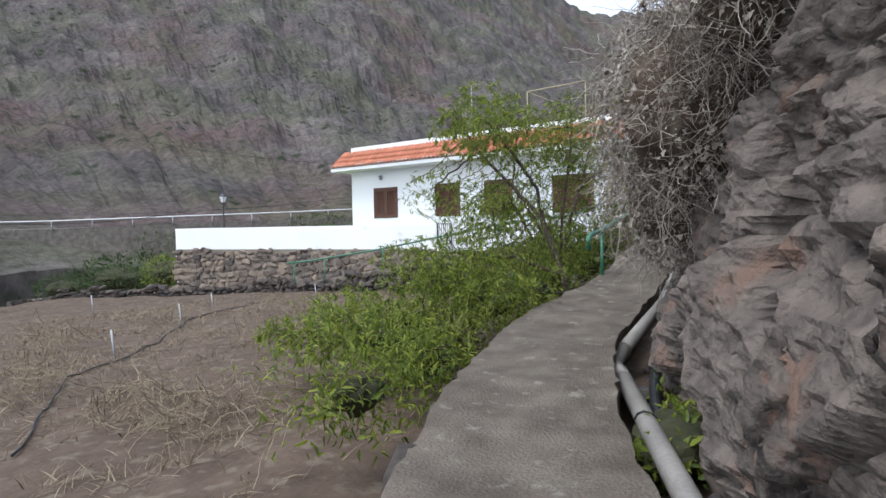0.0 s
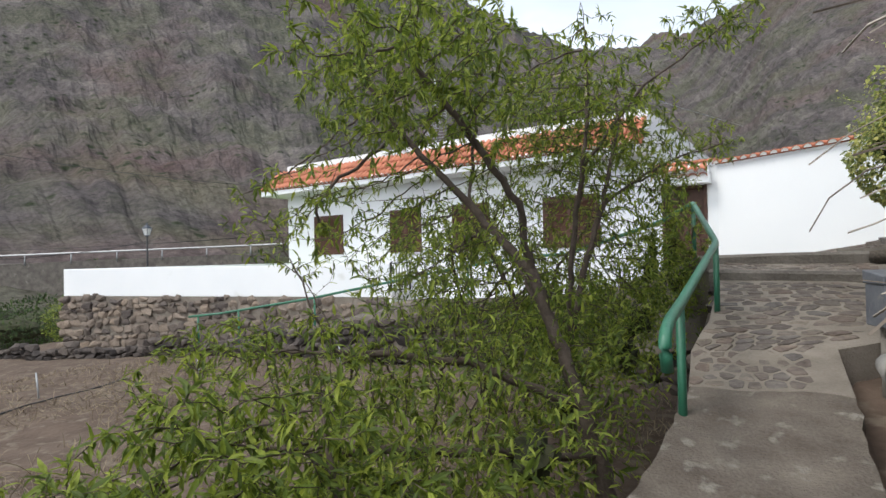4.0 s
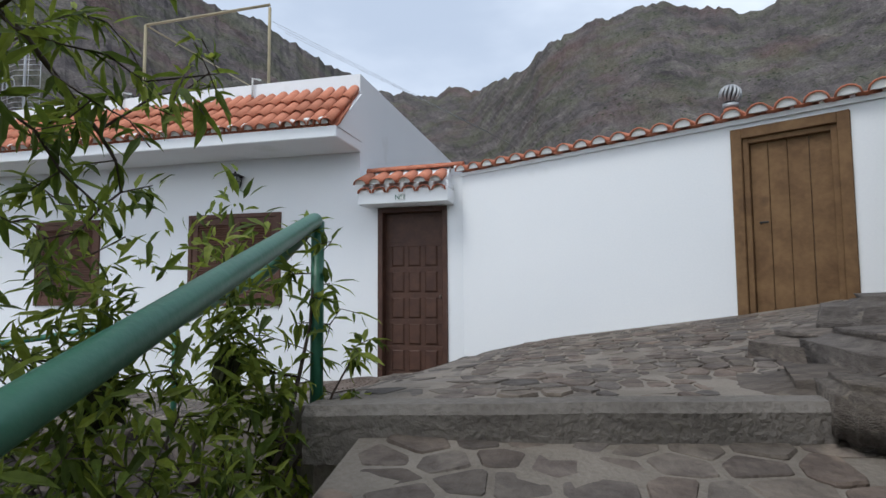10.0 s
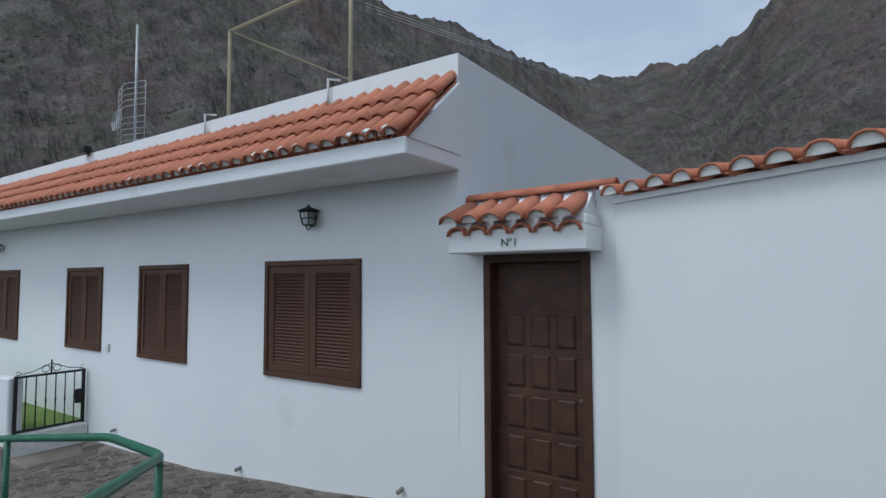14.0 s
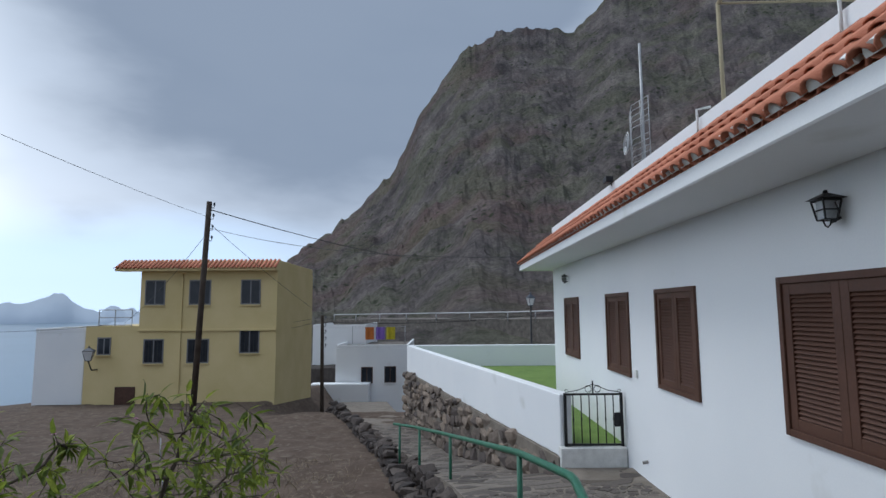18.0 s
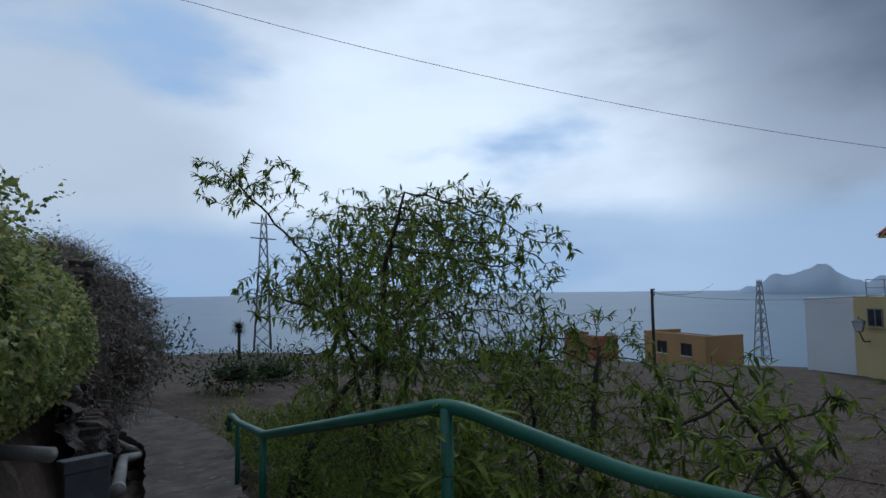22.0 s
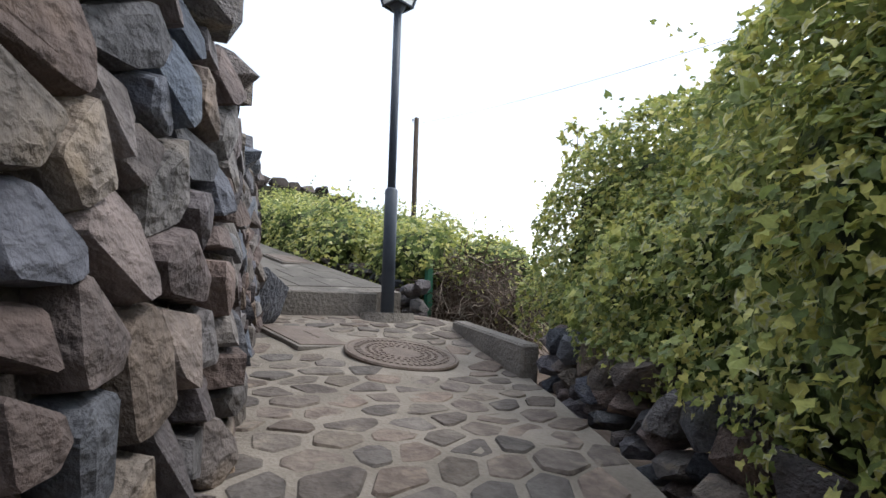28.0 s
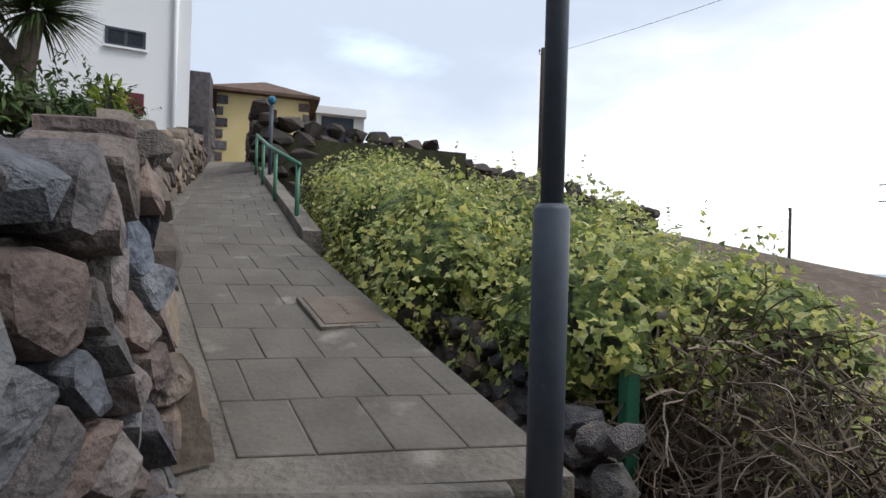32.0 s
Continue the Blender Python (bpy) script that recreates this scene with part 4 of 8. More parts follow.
def vines(name, blobs, count, length, material, label, seed, radius=0.004, down=0.5):
    """Thin dry stems, bent and hanging, over rounded masses."""
    rng = random.Random(seed)
    ob = thing(name, label, "creeper", kind="stuff")
    vs, fs = [], []
    for _ in range(count):
        b = rng.choice(blobs)
        d = rvec(rng)
        p = Vector(b[:3]) + Vector((d.x * b[3], d.y * b[4], d.z * b[5])) * rng.uniform(0.92, 1.12)
        g = (rvec(rng) + Vector((0, 0, -down))).normalized()
        r = radius * rng.uniform(0.5, 1.3)
        side = g.cross(rvec(rng)).normalized()
        for k in range(6):
            up = g.cross(side).normalized()
            n = len(vs)
            vs += [p + side * r, p - side * r * 0.5 + up * r * 0.8, p - side * r * 0.5 - up * r * 0.8]
            if k:
                for q in range(3):
                    fs.append((n - 3 + q, n - 3 + (q + 1) % 3, n + (q + 1) % 3, n + q))
            p = p + g * (length / 6)
            g = (g + rvec(rng) * 0.42 + Vector((0, 0, -0.06))).normalized()
    link("stems", vs, fs, material, ob)


vines("dry_stems", [(3.9, -11.5, 0.95, 0.75, 0.95, 0.9), (4.12, -12.4, 1.5, 0.72, 0.9, 0.8), (4.1, -10.8, 0.75, 0.5, 0.6, 0.8), (4.85, -13.3, 2.0, 0.75, 0.9, 0.6), (5.3, -14.2, 2.35, 0.75, 0.75, 0.5)], 9500, 0.42, M_DEAD, "matted dry creeper stems on a rock wall", 21, radius=0.0026)
vines("dry_stems", [(10.6, -7.05, 2.5, 0.7, 0.7, 0.6)], 2600, 0.45, M_STEM, "matted dry stems under an ivy hedge", 22, radius=0.005)
vines("dry_stems", [(4.5, -4.65, 1.1, 0.4, 0.3, 0.35), (4.35, -5.7, 1.25, 0.4, 0.6, 0.3), (5.1, -4.95, 1.45, 0.4, 0.25, 0.3)], 700, 0.35, M_STEM, "dry hanging stems under an ivy hedge", 23, down=1.2)

# peach trees in the field
orchard_tree("peach_tree", [[(1.75, -9.05, -1.2), (1.5, -8.98, -0.3), (1.06, -8.84, 0.61), (0.5, -8.78, 1.15), (-0.1, -8.8, 1.75), (-0.5, -9.1, 2.5)], [(1.06, -8.84, 0.61), (1.08, -9.05, 1.1), (0.8, -9.4, 1.7), (0.6, -9.7, 2.1)], [(0.5, -8.78, 1.15), (0.45, -8.6, 1.7), (0.5, -8.5, 2.4)], [(1.5, -8.98, -0.3), (0.8, -9.3, 0.0), (0.0, -9.8, 0.1)], [(1.6, -9.0, -0.6), (1.2, -9.8, -0.4), (0.4, -10.6, -0.3)]],
             [(-0.1, -8.9, 2.3, 1.0, 0.8, 0.75, 1.0), (0.7, -9.5, 1.9, 0.8, 0.7, 0.7, 1.0), (0.9, -10.3, 1.9, 0.75, 0.6, 0.45, 0.9), (-0.3, -9.6, 1.1, 0.9, 0.8, 0.5, 0.5), (-0.2, -10.2, 0.0, 1.2, 0.9, 0.45, 0.8), (0.9, -9.8, 0.3, 0.7, 0.7, 0.5, 0.5), (0.6, -11.0, -0.3, 1.0, 0.7, 0.4, 0.9), (0.2, -9.2, -0.4, 1.1, 0.9, 0.5, 0.9), (1.3, -8.7, 0.2, 0.5, 0.6, 0.5, 0.7)],
             11, "leafy peach tree with dark leaning limbs", 3000, 0.085, 6, 0.065)
orchard_tree("peach_tree", [[(0.8, -7.45, -1.25), (0.85, -7.6, -0.3), (0.98, -7.85, 0.7), (1.15, -7.95, 1.5), (1.22, -7.92, 2.2), (1.2, -8.0, 2.9)], [(0.87, -7.6, -0.1), (0.98, -7.4, 0.7), (1.03, -7.05, 1.25), (1.08, -6.7, 2.0), (1.0, -6.4, 2.6)], [(1.15, -7.95, 1.5), (1.6, -7.6, 2.2), (2.2, -7.15, 2.75)], [(1.03, -7.05, 1.25), (1.5, -6.6, 1.65), (2.0, -6.25, 1.85)], [(1.03, -7.05, 1.25), (1.15, -6.4, 1.5), (1.3, -5.75, 1.7)], [(0.85, -7.6, -0.3), (0.2, -7.2, 0.5), (-0.4, -6.8, 1.1)]],
             [(1.1, -7.8, 2.0, 0.8, 0.7, 0.9, 0.8), (1.05, -6.6, 1.95, 0.8, 0.8, 0.75, 0.8), (1.85, -6.3, 1.85, 0.45, 0.55, 0.28, 0.9), (2.1, -7.2, 2.75, 0.55, 0.45, 0.28, 1.0), (0.2, -6.8, 1.3, 0.9, 1.0, 1.0, 0.45), (1.1, -7.0, 0.5, 0.5, 0.8, 0.6, 0.5), (0.4, -6.0, 2.15, 0.6, 0.5, 0.5, 0.8), (0.5, -6.6, 2.4, 0.6, 0.7, 0.35, 0.9), (0.6, -7.4, 2.2, 0.7, 0.8, 0.6, 0.7), (0.4, -7.4, -0.1, 0.9, 0.8, 0.5, 0.8), (1.5, -6.9, 1.2, 0.35, 0.6, 0.4, 0.7), (1.3, -5.65, 1.6, 0.45, 0.5, 0.45, 1.0)],
             12, "tall spreading peach tree beside the handrail", 6000, 0.082, 5, 0.042)
orchard_tree("peach_tree", [[(-0.2, -6.5, -1.2), (-0.1, -6.3, -0.3), (0.1, -6.0, 0.6), (0.4, -5.6, 1.2)], [(-0.1, -6.3, -0.3), (-0.6, -6.3, 0.6), (-0.9, -6.6, 1.3)]],
             [(0.55, -5.5, 1.0, 0.6, 0.5, 0.6, 0.7), (-0.7, -6.5, 1.0, 0.8, 0.8, 0.75, 0.6), (0.1, -5.9, 0.3, 0.9, 0.7, 0.7, 0.6), (-0.9, -7.6, 0.7, 0.8, 0.8, 0.8, 0.6)],
             15, "twiggy young peach tree below the lane", 2400, 0.085, 5, 0.04)
sapling = orchard_tree("peach_tree", [[(-1.9, -4.9, -1.3), (-1.9, -4.85, -0.3), (-2.0, -4.7, 0.4), (-2.1, -4.5, 1.0)], [(-1.9, -4.85, -0.3), (-1.3, -4.9, 0.4), (-0.8, -4.8, 0.9)], [(-1.9, -4.85, -0.5), (-2.6, -4.9, 0.1), (-3.2, -4.6, 0.5)], [(-1.9, -4.85, -0.4), (-1.8, -5.5, 0.4), (-1.6, -5.9, 1.0)]],
                       [(-2.1, -4.5, 1.0, 0.7, 0.6, 0.4, 0.7), (-0.7, -4.9, 0.7, 0.7, 0.5, 0.5, 0.7), (-3.1, -4.6, 0.4, 0.7, 0.6, 0.4, 0.7), (-1.6, -5.8, 0.8, 0.9, 0.7, 0.55, 0.7), (-0.2, -5.0, 0.2, 0.7, 0.5, 0.5, 0.7)],
                       13, "small flowering peach tree below the lane", 800, 0.14, 3.4, 0.035, tip=0.003)
orchard_tree("undergrowth", [[(0.3, -5.6, -1.25), (0.4, -5.5, -0.5), (0.7, -5.3, 0.2)], [(0.3, -5.55, -0.9), (-0.5, -5.7, -0.2), (-1.0, -5.7, 0.2)], [(0.35, -5.5, -0.7), (1.0, -5.6, -0.2), (1.2, -5.2, 0.3)]],
             [(0.7, -5.35, 0.15, 0.8, 0.45, 0.6, 0.7), (-0.5, -5.7, 0.1, 0.9, 0.6, 0.6, 0.6), (-1.5, -5.7, -0.1, 0.9, 0.7, 0.6, 0.6), (1.2, -5.1, 0.45, 0.4, 0.35, 0.5, 1.0), (0.2, -6.6, -0.2, 0.9, 0.7, 0.6, 0.6)],
             16, "tangled leafy twigs below the handrail", 2600, 0.1, 5, 0.03)
orchard_tree("peach_tree", [[(1.4, -11.3, -1.25), (1.2, -11.6, -0.9), (0.5, -12.2, -0.75), (-0.2, -12.8, -0.8)], [(1.3, -11.45, -1.0), (1.2, -11.0, -0.4), (0.8, -10.7, 0.1)], [(1.25, -11.5, -0.95), (1.7, -12.3, -0.7), (2.0, -13.0, -0.65)]],
             [(0.0, -12.8, -0.75, 0.9, 0.7, 0.3, 1.2), (0.9, -12.6, -0.6, 0.8, 0.7, 0.4, 1.2), (1.0, -11.2, -0.2, 0.8, 0.8, 0.5, 1.2), (1.8, -13.0, -0.7, 0.5, 0.6, 0.3, 1.2), (-0.4, -11.7, -0.6, 0.7, 0.7, 0.35, 1.0), (1.75, -11.4, -0.35, 0.4, 0.9, 0.4, 1.2)],
             14, "low bushy peach tree with fresh leaves", 2200, 0.085, 6, 0.045)
orchard_tree("ivy_shoot", [[(8.85, -7.3, 2.1), (8.9, -7.2, 2.9), (9.0, -7.1, 3.6), (8.95, -7.1, 4.15)], [(8.9, -7.2, 2.9), (9.2, -7.1, 3.3), (9.4, -7.0, 3.45)], [(8.9, -7.2, 2.8), (8.6, -7.2, 3.2), (8.4, -7.2, 3.5)]],
             [(9.1, -7.1, 3.3, 0.45, 0.3, 0.4, 1.0), (8.95, -7.1, 4.0, 0.28, 0.25, 0.35, 1.0), (8.45, -7.2, 3.4, 0.35, 0.3, 0.4, 1.0)],
             35, "tall loose ivy shoots rising from a hedge", 500, 0.075, 4, 0.016, aspect=1.7, material=M_IVY)
PE = dict(shape=LANCE, faces=LANCE_F, aspect=0.78, tones=None, second=None, droop=0.25, fill=0.5)
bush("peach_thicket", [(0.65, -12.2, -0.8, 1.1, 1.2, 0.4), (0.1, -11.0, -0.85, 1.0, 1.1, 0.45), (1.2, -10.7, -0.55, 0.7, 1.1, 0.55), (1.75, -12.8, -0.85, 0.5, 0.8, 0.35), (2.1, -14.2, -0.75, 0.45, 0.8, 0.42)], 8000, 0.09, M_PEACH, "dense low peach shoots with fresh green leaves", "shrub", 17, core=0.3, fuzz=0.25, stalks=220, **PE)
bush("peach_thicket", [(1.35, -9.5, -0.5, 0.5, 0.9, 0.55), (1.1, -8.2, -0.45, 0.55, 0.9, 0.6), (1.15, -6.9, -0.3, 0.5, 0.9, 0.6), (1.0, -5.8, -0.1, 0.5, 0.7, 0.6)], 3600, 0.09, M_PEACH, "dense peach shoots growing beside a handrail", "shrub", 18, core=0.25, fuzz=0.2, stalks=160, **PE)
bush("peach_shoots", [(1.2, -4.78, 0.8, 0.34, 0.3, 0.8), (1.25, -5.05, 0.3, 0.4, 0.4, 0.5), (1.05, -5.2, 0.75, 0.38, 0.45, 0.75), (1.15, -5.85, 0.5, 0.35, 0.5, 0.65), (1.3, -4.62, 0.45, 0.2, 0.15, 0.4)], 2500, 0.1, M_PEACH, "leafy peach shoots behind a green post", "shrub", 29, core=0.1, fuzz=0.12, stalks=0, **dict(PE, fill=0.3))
orchard_tree("peach_sapling", [[(1.3, -4.85, -0.4), (1.34, -4.75, 0.3), (1.4, -4.55, 0.85), (1.42, -4.5, 1.25)], [(1.34, -4.75, 0.3), (1.45, -4.55, 0.55), (1.55, -4.42, 0.8)]],
             [(1.4, -4.52, 1.15, 0.14, 0.14, 0.3, 1.2), (1.52, -4.45, 0.75, 0.16, 0.14, 0.3, 1.2), (1.3, -4.7, 0.6, 0.25, 0.2, 0.4, 1.0)],
             33, "slim leafy peach sapling beside a green post", 500, 0.11, 5, 0.014)
# pink blossom on the small tree
M_BLOSSOM = island_mat("pink_blossom", [(0.45, 0.16, 0.34), (0.55, 0.22, 0.42), (0.62, 0.3, 0.5)], 0.7, 0.0, 30, 0.3)
rng = random.Random(33)
spots = []
tips = [v.co.copy() for v in sapling.children[0].data.vertices if v.co.z > 1.7]
for _ in range(26):
    c = rng.choice(tips)
    for k in range(5):
        a = k * math.tau / 5
        spots.append((c, Vector((math.cos(a), math.sin(a), 0.35)), Vector((0, 0, 1)), 0.022, 0.05))
scatter("blossoms", spots, LANCE, LANCE_F, M_BLOSSOM, sapling, "pale pink blossoms")
# tall shoots above the hedge
SHT = dict(shape=LANCE, faces=LANCE_F, aspect=1.5, tones=None, second=None, droop=0.5, fill=0.3, core=0.1)
bush("climbing_shoot", [(4.25, -6.05, 3.3, 0.16, 0.16, 0.42), (4.2, -6.05, 3.75, 0.12, 0.12, 0.3)], 420, 0.09, M_PEACH, "tall leafy shoot rising above the ivy", "plant", 26, fuzz=0.05, **SHT)
bush("climbing_shoot", [(3.75, -5.7, 2.55, 0.1, 0.1, 0.35)], 160, 0.08, M_PEACH, "thin leafy shoot rising above the ivy", "plant", 27, fuzz=0.05, **SHT)

# ---- garden wall, gate, turf ----
GW0, GW1 = Vector((-6.87, -0.98, 0)), Vector((-18.85, -4.06, 0))
gdir = (GW1 - GW0).normalized()
GM = Matrix.Translation(GW0) @ pose(0, 0, 0, 0, 0, math.degrees(math.atan2(gdir.y, gdir.x)))
GLEN = (GW1 - GW0).length
garden = thing("garden_wall", "white parapet on a rubble stone base", "wall", kind="structure")
garden.matrix_world = GM
o = boxed("parapet", (0, -0.2, -0.32), (GLEN, 0, 0.6), M_WHITE, garden, 0.015)
o = boxed("stone_base", (0, -0.2, -3.2), (GLEN, 0.05, -0.322), M_MORTAR, garden)
back = thing("garden_wall", "low white parapet behind the lawn", "wall", kind="structure")
boxed("parapet", (-19.1, -4.0, -3), (-18.85, 9, 0.6), M_WHITE, back, 0.015)
boxed("parapet", (-19.1, 9.003, -3), (-12.0, 9.2, 0.62), M_WHITE, back, 0.015)
turf = link("lawn", [(-6.9, -0.8, -0.15), (-18.85, -3.8, -0.15), (-18.85, 9, -0.15), (-12.1, 9, -0.15), (-12.1, 0, -0.15), (-6.9, 0, -0.15)], [(0, 5, 4, 1), (1, 4, 3, 2)], M_GRASSMAT)
tagged(turf, "flat bright green artificial lawn", "lawn", kind="structure")

# ---- street lamp ----
lamp = thing("street_lamp", "grey painted iron street lamp with glass lantern", "street lamp", at=(9.81, -5.6, 2.42))
piped("shaft", [(0, 0, 1.0), (0, 0, 2.95)], 0.038, M_POSTGREY, lamp, 12)
piped("sleeve", [(0, 0, 0), (0, 0, 1.14), (0, 0, 1.16)], [0.06, 0.06, 0.045], M_POSTGREY, lamp, 14)

# ---- far houses ----
yellow = thing("yellow_house", "pale yellow two-storey house with a tile eave", "house")
boxed("wall", (-36, -18.8, -6), (-27.95, -11.55, 4.2), M_YELLOW, yellow)
wh2 = thing("white_building", "tall plain white building with small windows", "building")
boxed("wall", (24.5, -2.65, 4), (34, 8, 13), M_WHITE, wh2)
yh2 = thing("yellow_cottage", "yellow cottage with hipped tile roof", "house")
boxed("wall", (37, -6.6, 7), (44, -2.3, 11), M_YELLOW, yh2)


# ---- shuttered windows ----
def slat_mesh(w):
    bm = bmesh.new()
    box(bm, (0, -0.004, -0.019), (w, 0.004, 0.019), 0.0, pose(0, 0, 0, -38))
    me = bpy.data.meshes.new("slat")
    bm.to_mesh(me)
    bm.free()
    me.materials.append(M_BROWN)
    return me


def frame_bm(x0, x1, z0, z1, w, y0, y1, bevel=0.004):
    bm = bmesh.new()
    box(bm, (x0, y0, z0), (x0 + w, y1, z1), bevel)
    box(bm, (x1 - w, y0, z0), (x1, y1, z1), bevel)
    box(bm, (x0 + w - 0.001, y0 + 0.001, z1 - w), (x1 - w + 0.001, y1 - 0.001, z1), bevel)
    box(bm, (x0 + w - 0.001, y0 + 0.001, z0), (x1 - w + 0.001, y1 - 0.001, z0 + w), bevel)
    return bm


for n, (a, b) in enumerate(WINDOWS):
    win = thing("window_%d" % (n + 1), "closed brown louvred shutters in a white wall", "window", kind="structure")
    part("frame", frame_bm(a, b, WZ0, WZ1, 0.055, -0.03, 0.05), M_BROWN, win)
    mid = (a + b) / 2
    for x0, x1 in ((a + 0.057, mid - 0.002), (mid + 0.002, b - 0.057)):
        leaf = part("shutter", frame_bm(x0, x1, WZ0 + 0.057, WZ1 - 0.057, 0.085 if b - a > 1.2 else 0.07, -0.012, 0.03, 0.003), M_BROWN, win)
        e = 0.085 if b - a > 1.2 else 0.07
        me = slat_mesh(x1 - x0 - 2 * e + 0.004)
        z = WZ0 + 0.057 + e + 0.02
        while z < WZ1 - 0.057 - e - 0.005:
            s = new("slat", me)
            s.parent = leaf
            s.matrix_world = pose(x0 + e - 0.002, 0.008, z)
            z += 0.0355
    boxed("pane", (a + 0.05, 0.06, WZ0 + 0.05), (b - 0.05, 0.07, WZ1 - 0.05), M_BROWN, win)

# ---- first door ----
d1 = thing("door_1", "closed dark brown panelled wooden door", "door", kind="structure")
bm = bmesh.new()
box(bm, (0.0, -0.025, -0.05), (0.065, 0.15, 2.12), 0.006)
box(bm, (0.835, -0.025, 0.02), (0.9, 0.15, 2.12), 0.006)
box(bm, (0.064, -0.024, 2.055), (0.836, 0.149, 2.12), 0.006)
part("frame", bm, M_DARKWOOD, d1)
leaf = boxed("leaf", (0.065, 0.10, -0.05), (0.835, 0.14, 2.056), M_DARKWOOD, d1)
for r in range(5):
    for c in range(3):
        x0, z0 = 0.15 + c * 0.215, 0.08 + r * 0.325
        bm = bmesh.new()
        vs = box(bm, (x0, 0.084, z0), (x0 + 0.17, 0.102, z0 + 0.27))
        for v in bm.verts:
            if v.co.y < 0.09:
                v.co.x += 0.022 if v.co.x < x0 + 0.1 else -0.022
                v.co.z += 0.022 if v.co.z < z0 + 0.1 else -0.022
        part("panel", bm, M_DARKWOOD, leaf)
for z in (0.03, 0.355, 0.68, 1.005, 1.33, 1.655, 2.02):
    boxed("cross_rail", (0.068, 0.092, z - 0.02), (0.832, 0.1, z + 0.035), M_DARKWOOD, leaf, 0.003)
bm = bmesh.new()
bmesh.ops.create_uvsphere(bm, u_segments=10, v_segments=6, radius=0.022, matrix=pose(0.79, 0.075, 1.0))
part("knob", bm, M_CAST, d1, "small dark metal knob", True)

# ---- canopy over the door ----
canopy = thing("door_canopy", "small white canopy edged with terracotta tiles", "canopy")
boxed("slab", (-0.14, -0.33, 2.125), (0.99, 0.008, 2.3), M_WHITE, canopy, 0.008)
bm = bmesh.new()
vs = [(-0.10, -0.3, 2.3), (0.95, -0.3, 2.3), (0.95, 0.0, 2.62), (-0.10, 0.0, 2.62), (-0.10, 0.0, 2.3), (0.95, 0.0, 2.3), (-0.10, -0.3, 2.33), (0.95, -0.3, 2.33)]
w = [bm.verts.new(v) for v in vs]
for f in ((0, 1, 7, 6), (6, 7, 2, 3), (0, 6, 3, 4), (1, 5, 2, 7)):
    bm.faces.new([w[k] for k in f])
part("bed", bm, M_WHITE, canopy)
boxed("cheek", (0.952, -0.31, 2.303), (0.99, 0.004, 2.37), M_WHITE, canopy, 0.008)
SHORT = barrel(0.42, 0.088, 0.075)


def plug_mesh(r=0.078, depth=0.05, n=8):
    vs = [(math.cos(math.pi * k / n) * r, y, math.sin(math.pi * k / n) * r * 0.85) for y in (0, depth) for k in range(n + 1)]
    m = n + 1
    fs = [tuple(range(n, -1, -1)), tuple(range(m, 2 * m))] + [(k, k + 1, k + 1 + m, k + m) for k in range(n)] + [(0, m, 2 * m - 1, n)]
    me = bpy.data.meshes.new("mortar_plug")
    me.from_pydata(vs, [], fs)
    me.materials.append(M_MORTAR_W)
    return me


PLUG = plug_mesh()
for k in range(6):
    x = -0.07 + k * 0.186
    tile_at(pose(x, -0.44, 2.345, 24), canopy, mesh=SHORT)
    tile_at(pose(x, -0.415, 2.352, 24), canopy, "mortar_plug", PLUG)
    tile_at(pose(x + 0.02, -0.365, 2.255, 8), canopy, "lower_tile", SHORT)
for k in range(4):
    tile_at(pose(-0.12 + k * 0.26, -0.02, 2.56 + 0.004 * k, 0, 0, -90) @ pose(0, 0, 0, 3), canopy, "ridge_tile", TILE)
tile_at(pose(1.06, -0.02, 2.56, 0, 0, 90), canopy, "mortar_plug", PLUG)
sign = thing("house_number", "small tile with house number in dark green", "sign")
boxed("plate", (0.40, -0.339, 2.165), (0.46, -0.331, 2.235), M_MORTAR_W, sign)
cu = bpy.data.curves.new("number_text", 'FONT')
cu.body, cu.size, cu.extrude = "Nº1", 0.085, 0.003
tx = new("number_text", cu)
cu.materials.append(M_GREENPAINT)
tx.parent = sign
tx.matrix_world = pose(0.335, -0.340, 2.165, 90)

# plugs under the main eave tiles
x = HX0 - 0.35
while x < HX1 + 0.02:
    tile_at(Matrix.Translation((x, -0.78, 3.0)) @ pose(0, 0, 0, rise) @ pose(0, 0.01, 0.02), roof_strip, "mortar_plug", PLUG)
    x += 0.2

# ---- yard wall coping and second door ----
coping = thing("wall_coping", "row of terracotta tiles capping a white wall", "coping")
coping.matrix_world = WM
bm = bmesh.new()
box(bm, (0, -0.03, 2.46), (WLEN, 0.25, 2.5), 0.0)
part("mortar_bed", bm, M_WHITE, coping)
x = 0.06
while x < WLEN:
    t = tile_at(WM @ pose(x, -0.115, 2.51, 7, 0, random.uniform(-2, 2)), coping, mesh=SHORT)
    tile_at(WM @ pose(x, -0.098, 2.513, 7), coping, "mortar_plug", PLUG)
    tile_at(WM @ pose(x + 0.1, -0.085, 2.575, 6, 180, 0), coping, "channel_tile", SHORT)
    x += 0.2
d2 = thing("door_2", "weathered brown plank door in a white wall", "door", kind="structure")
d2.matrix_world = WM
bm = bmesh.new()
box(bm, (d2a, -0.03, 0.4), (d2a + 0.085, 0.12, 2.42), 0.006)
box(bm, (d2a + 0.745, -0.03, 0.4), (d2a + 0.83, 0.12, 2.42), 0.006)
box(bm, (d2a + 0.084, -0.029, 2.335), (d2a + 0.746, 0.119, 2.42), 0.006)
o = part("frame", bm, M_OLDWOOD, d2)
bm = bmesh.new()
box(bm, (d2a + 0.086, 0.0, 0.4), (d2a + 0.13, 0.1, 2.334), 0.004)
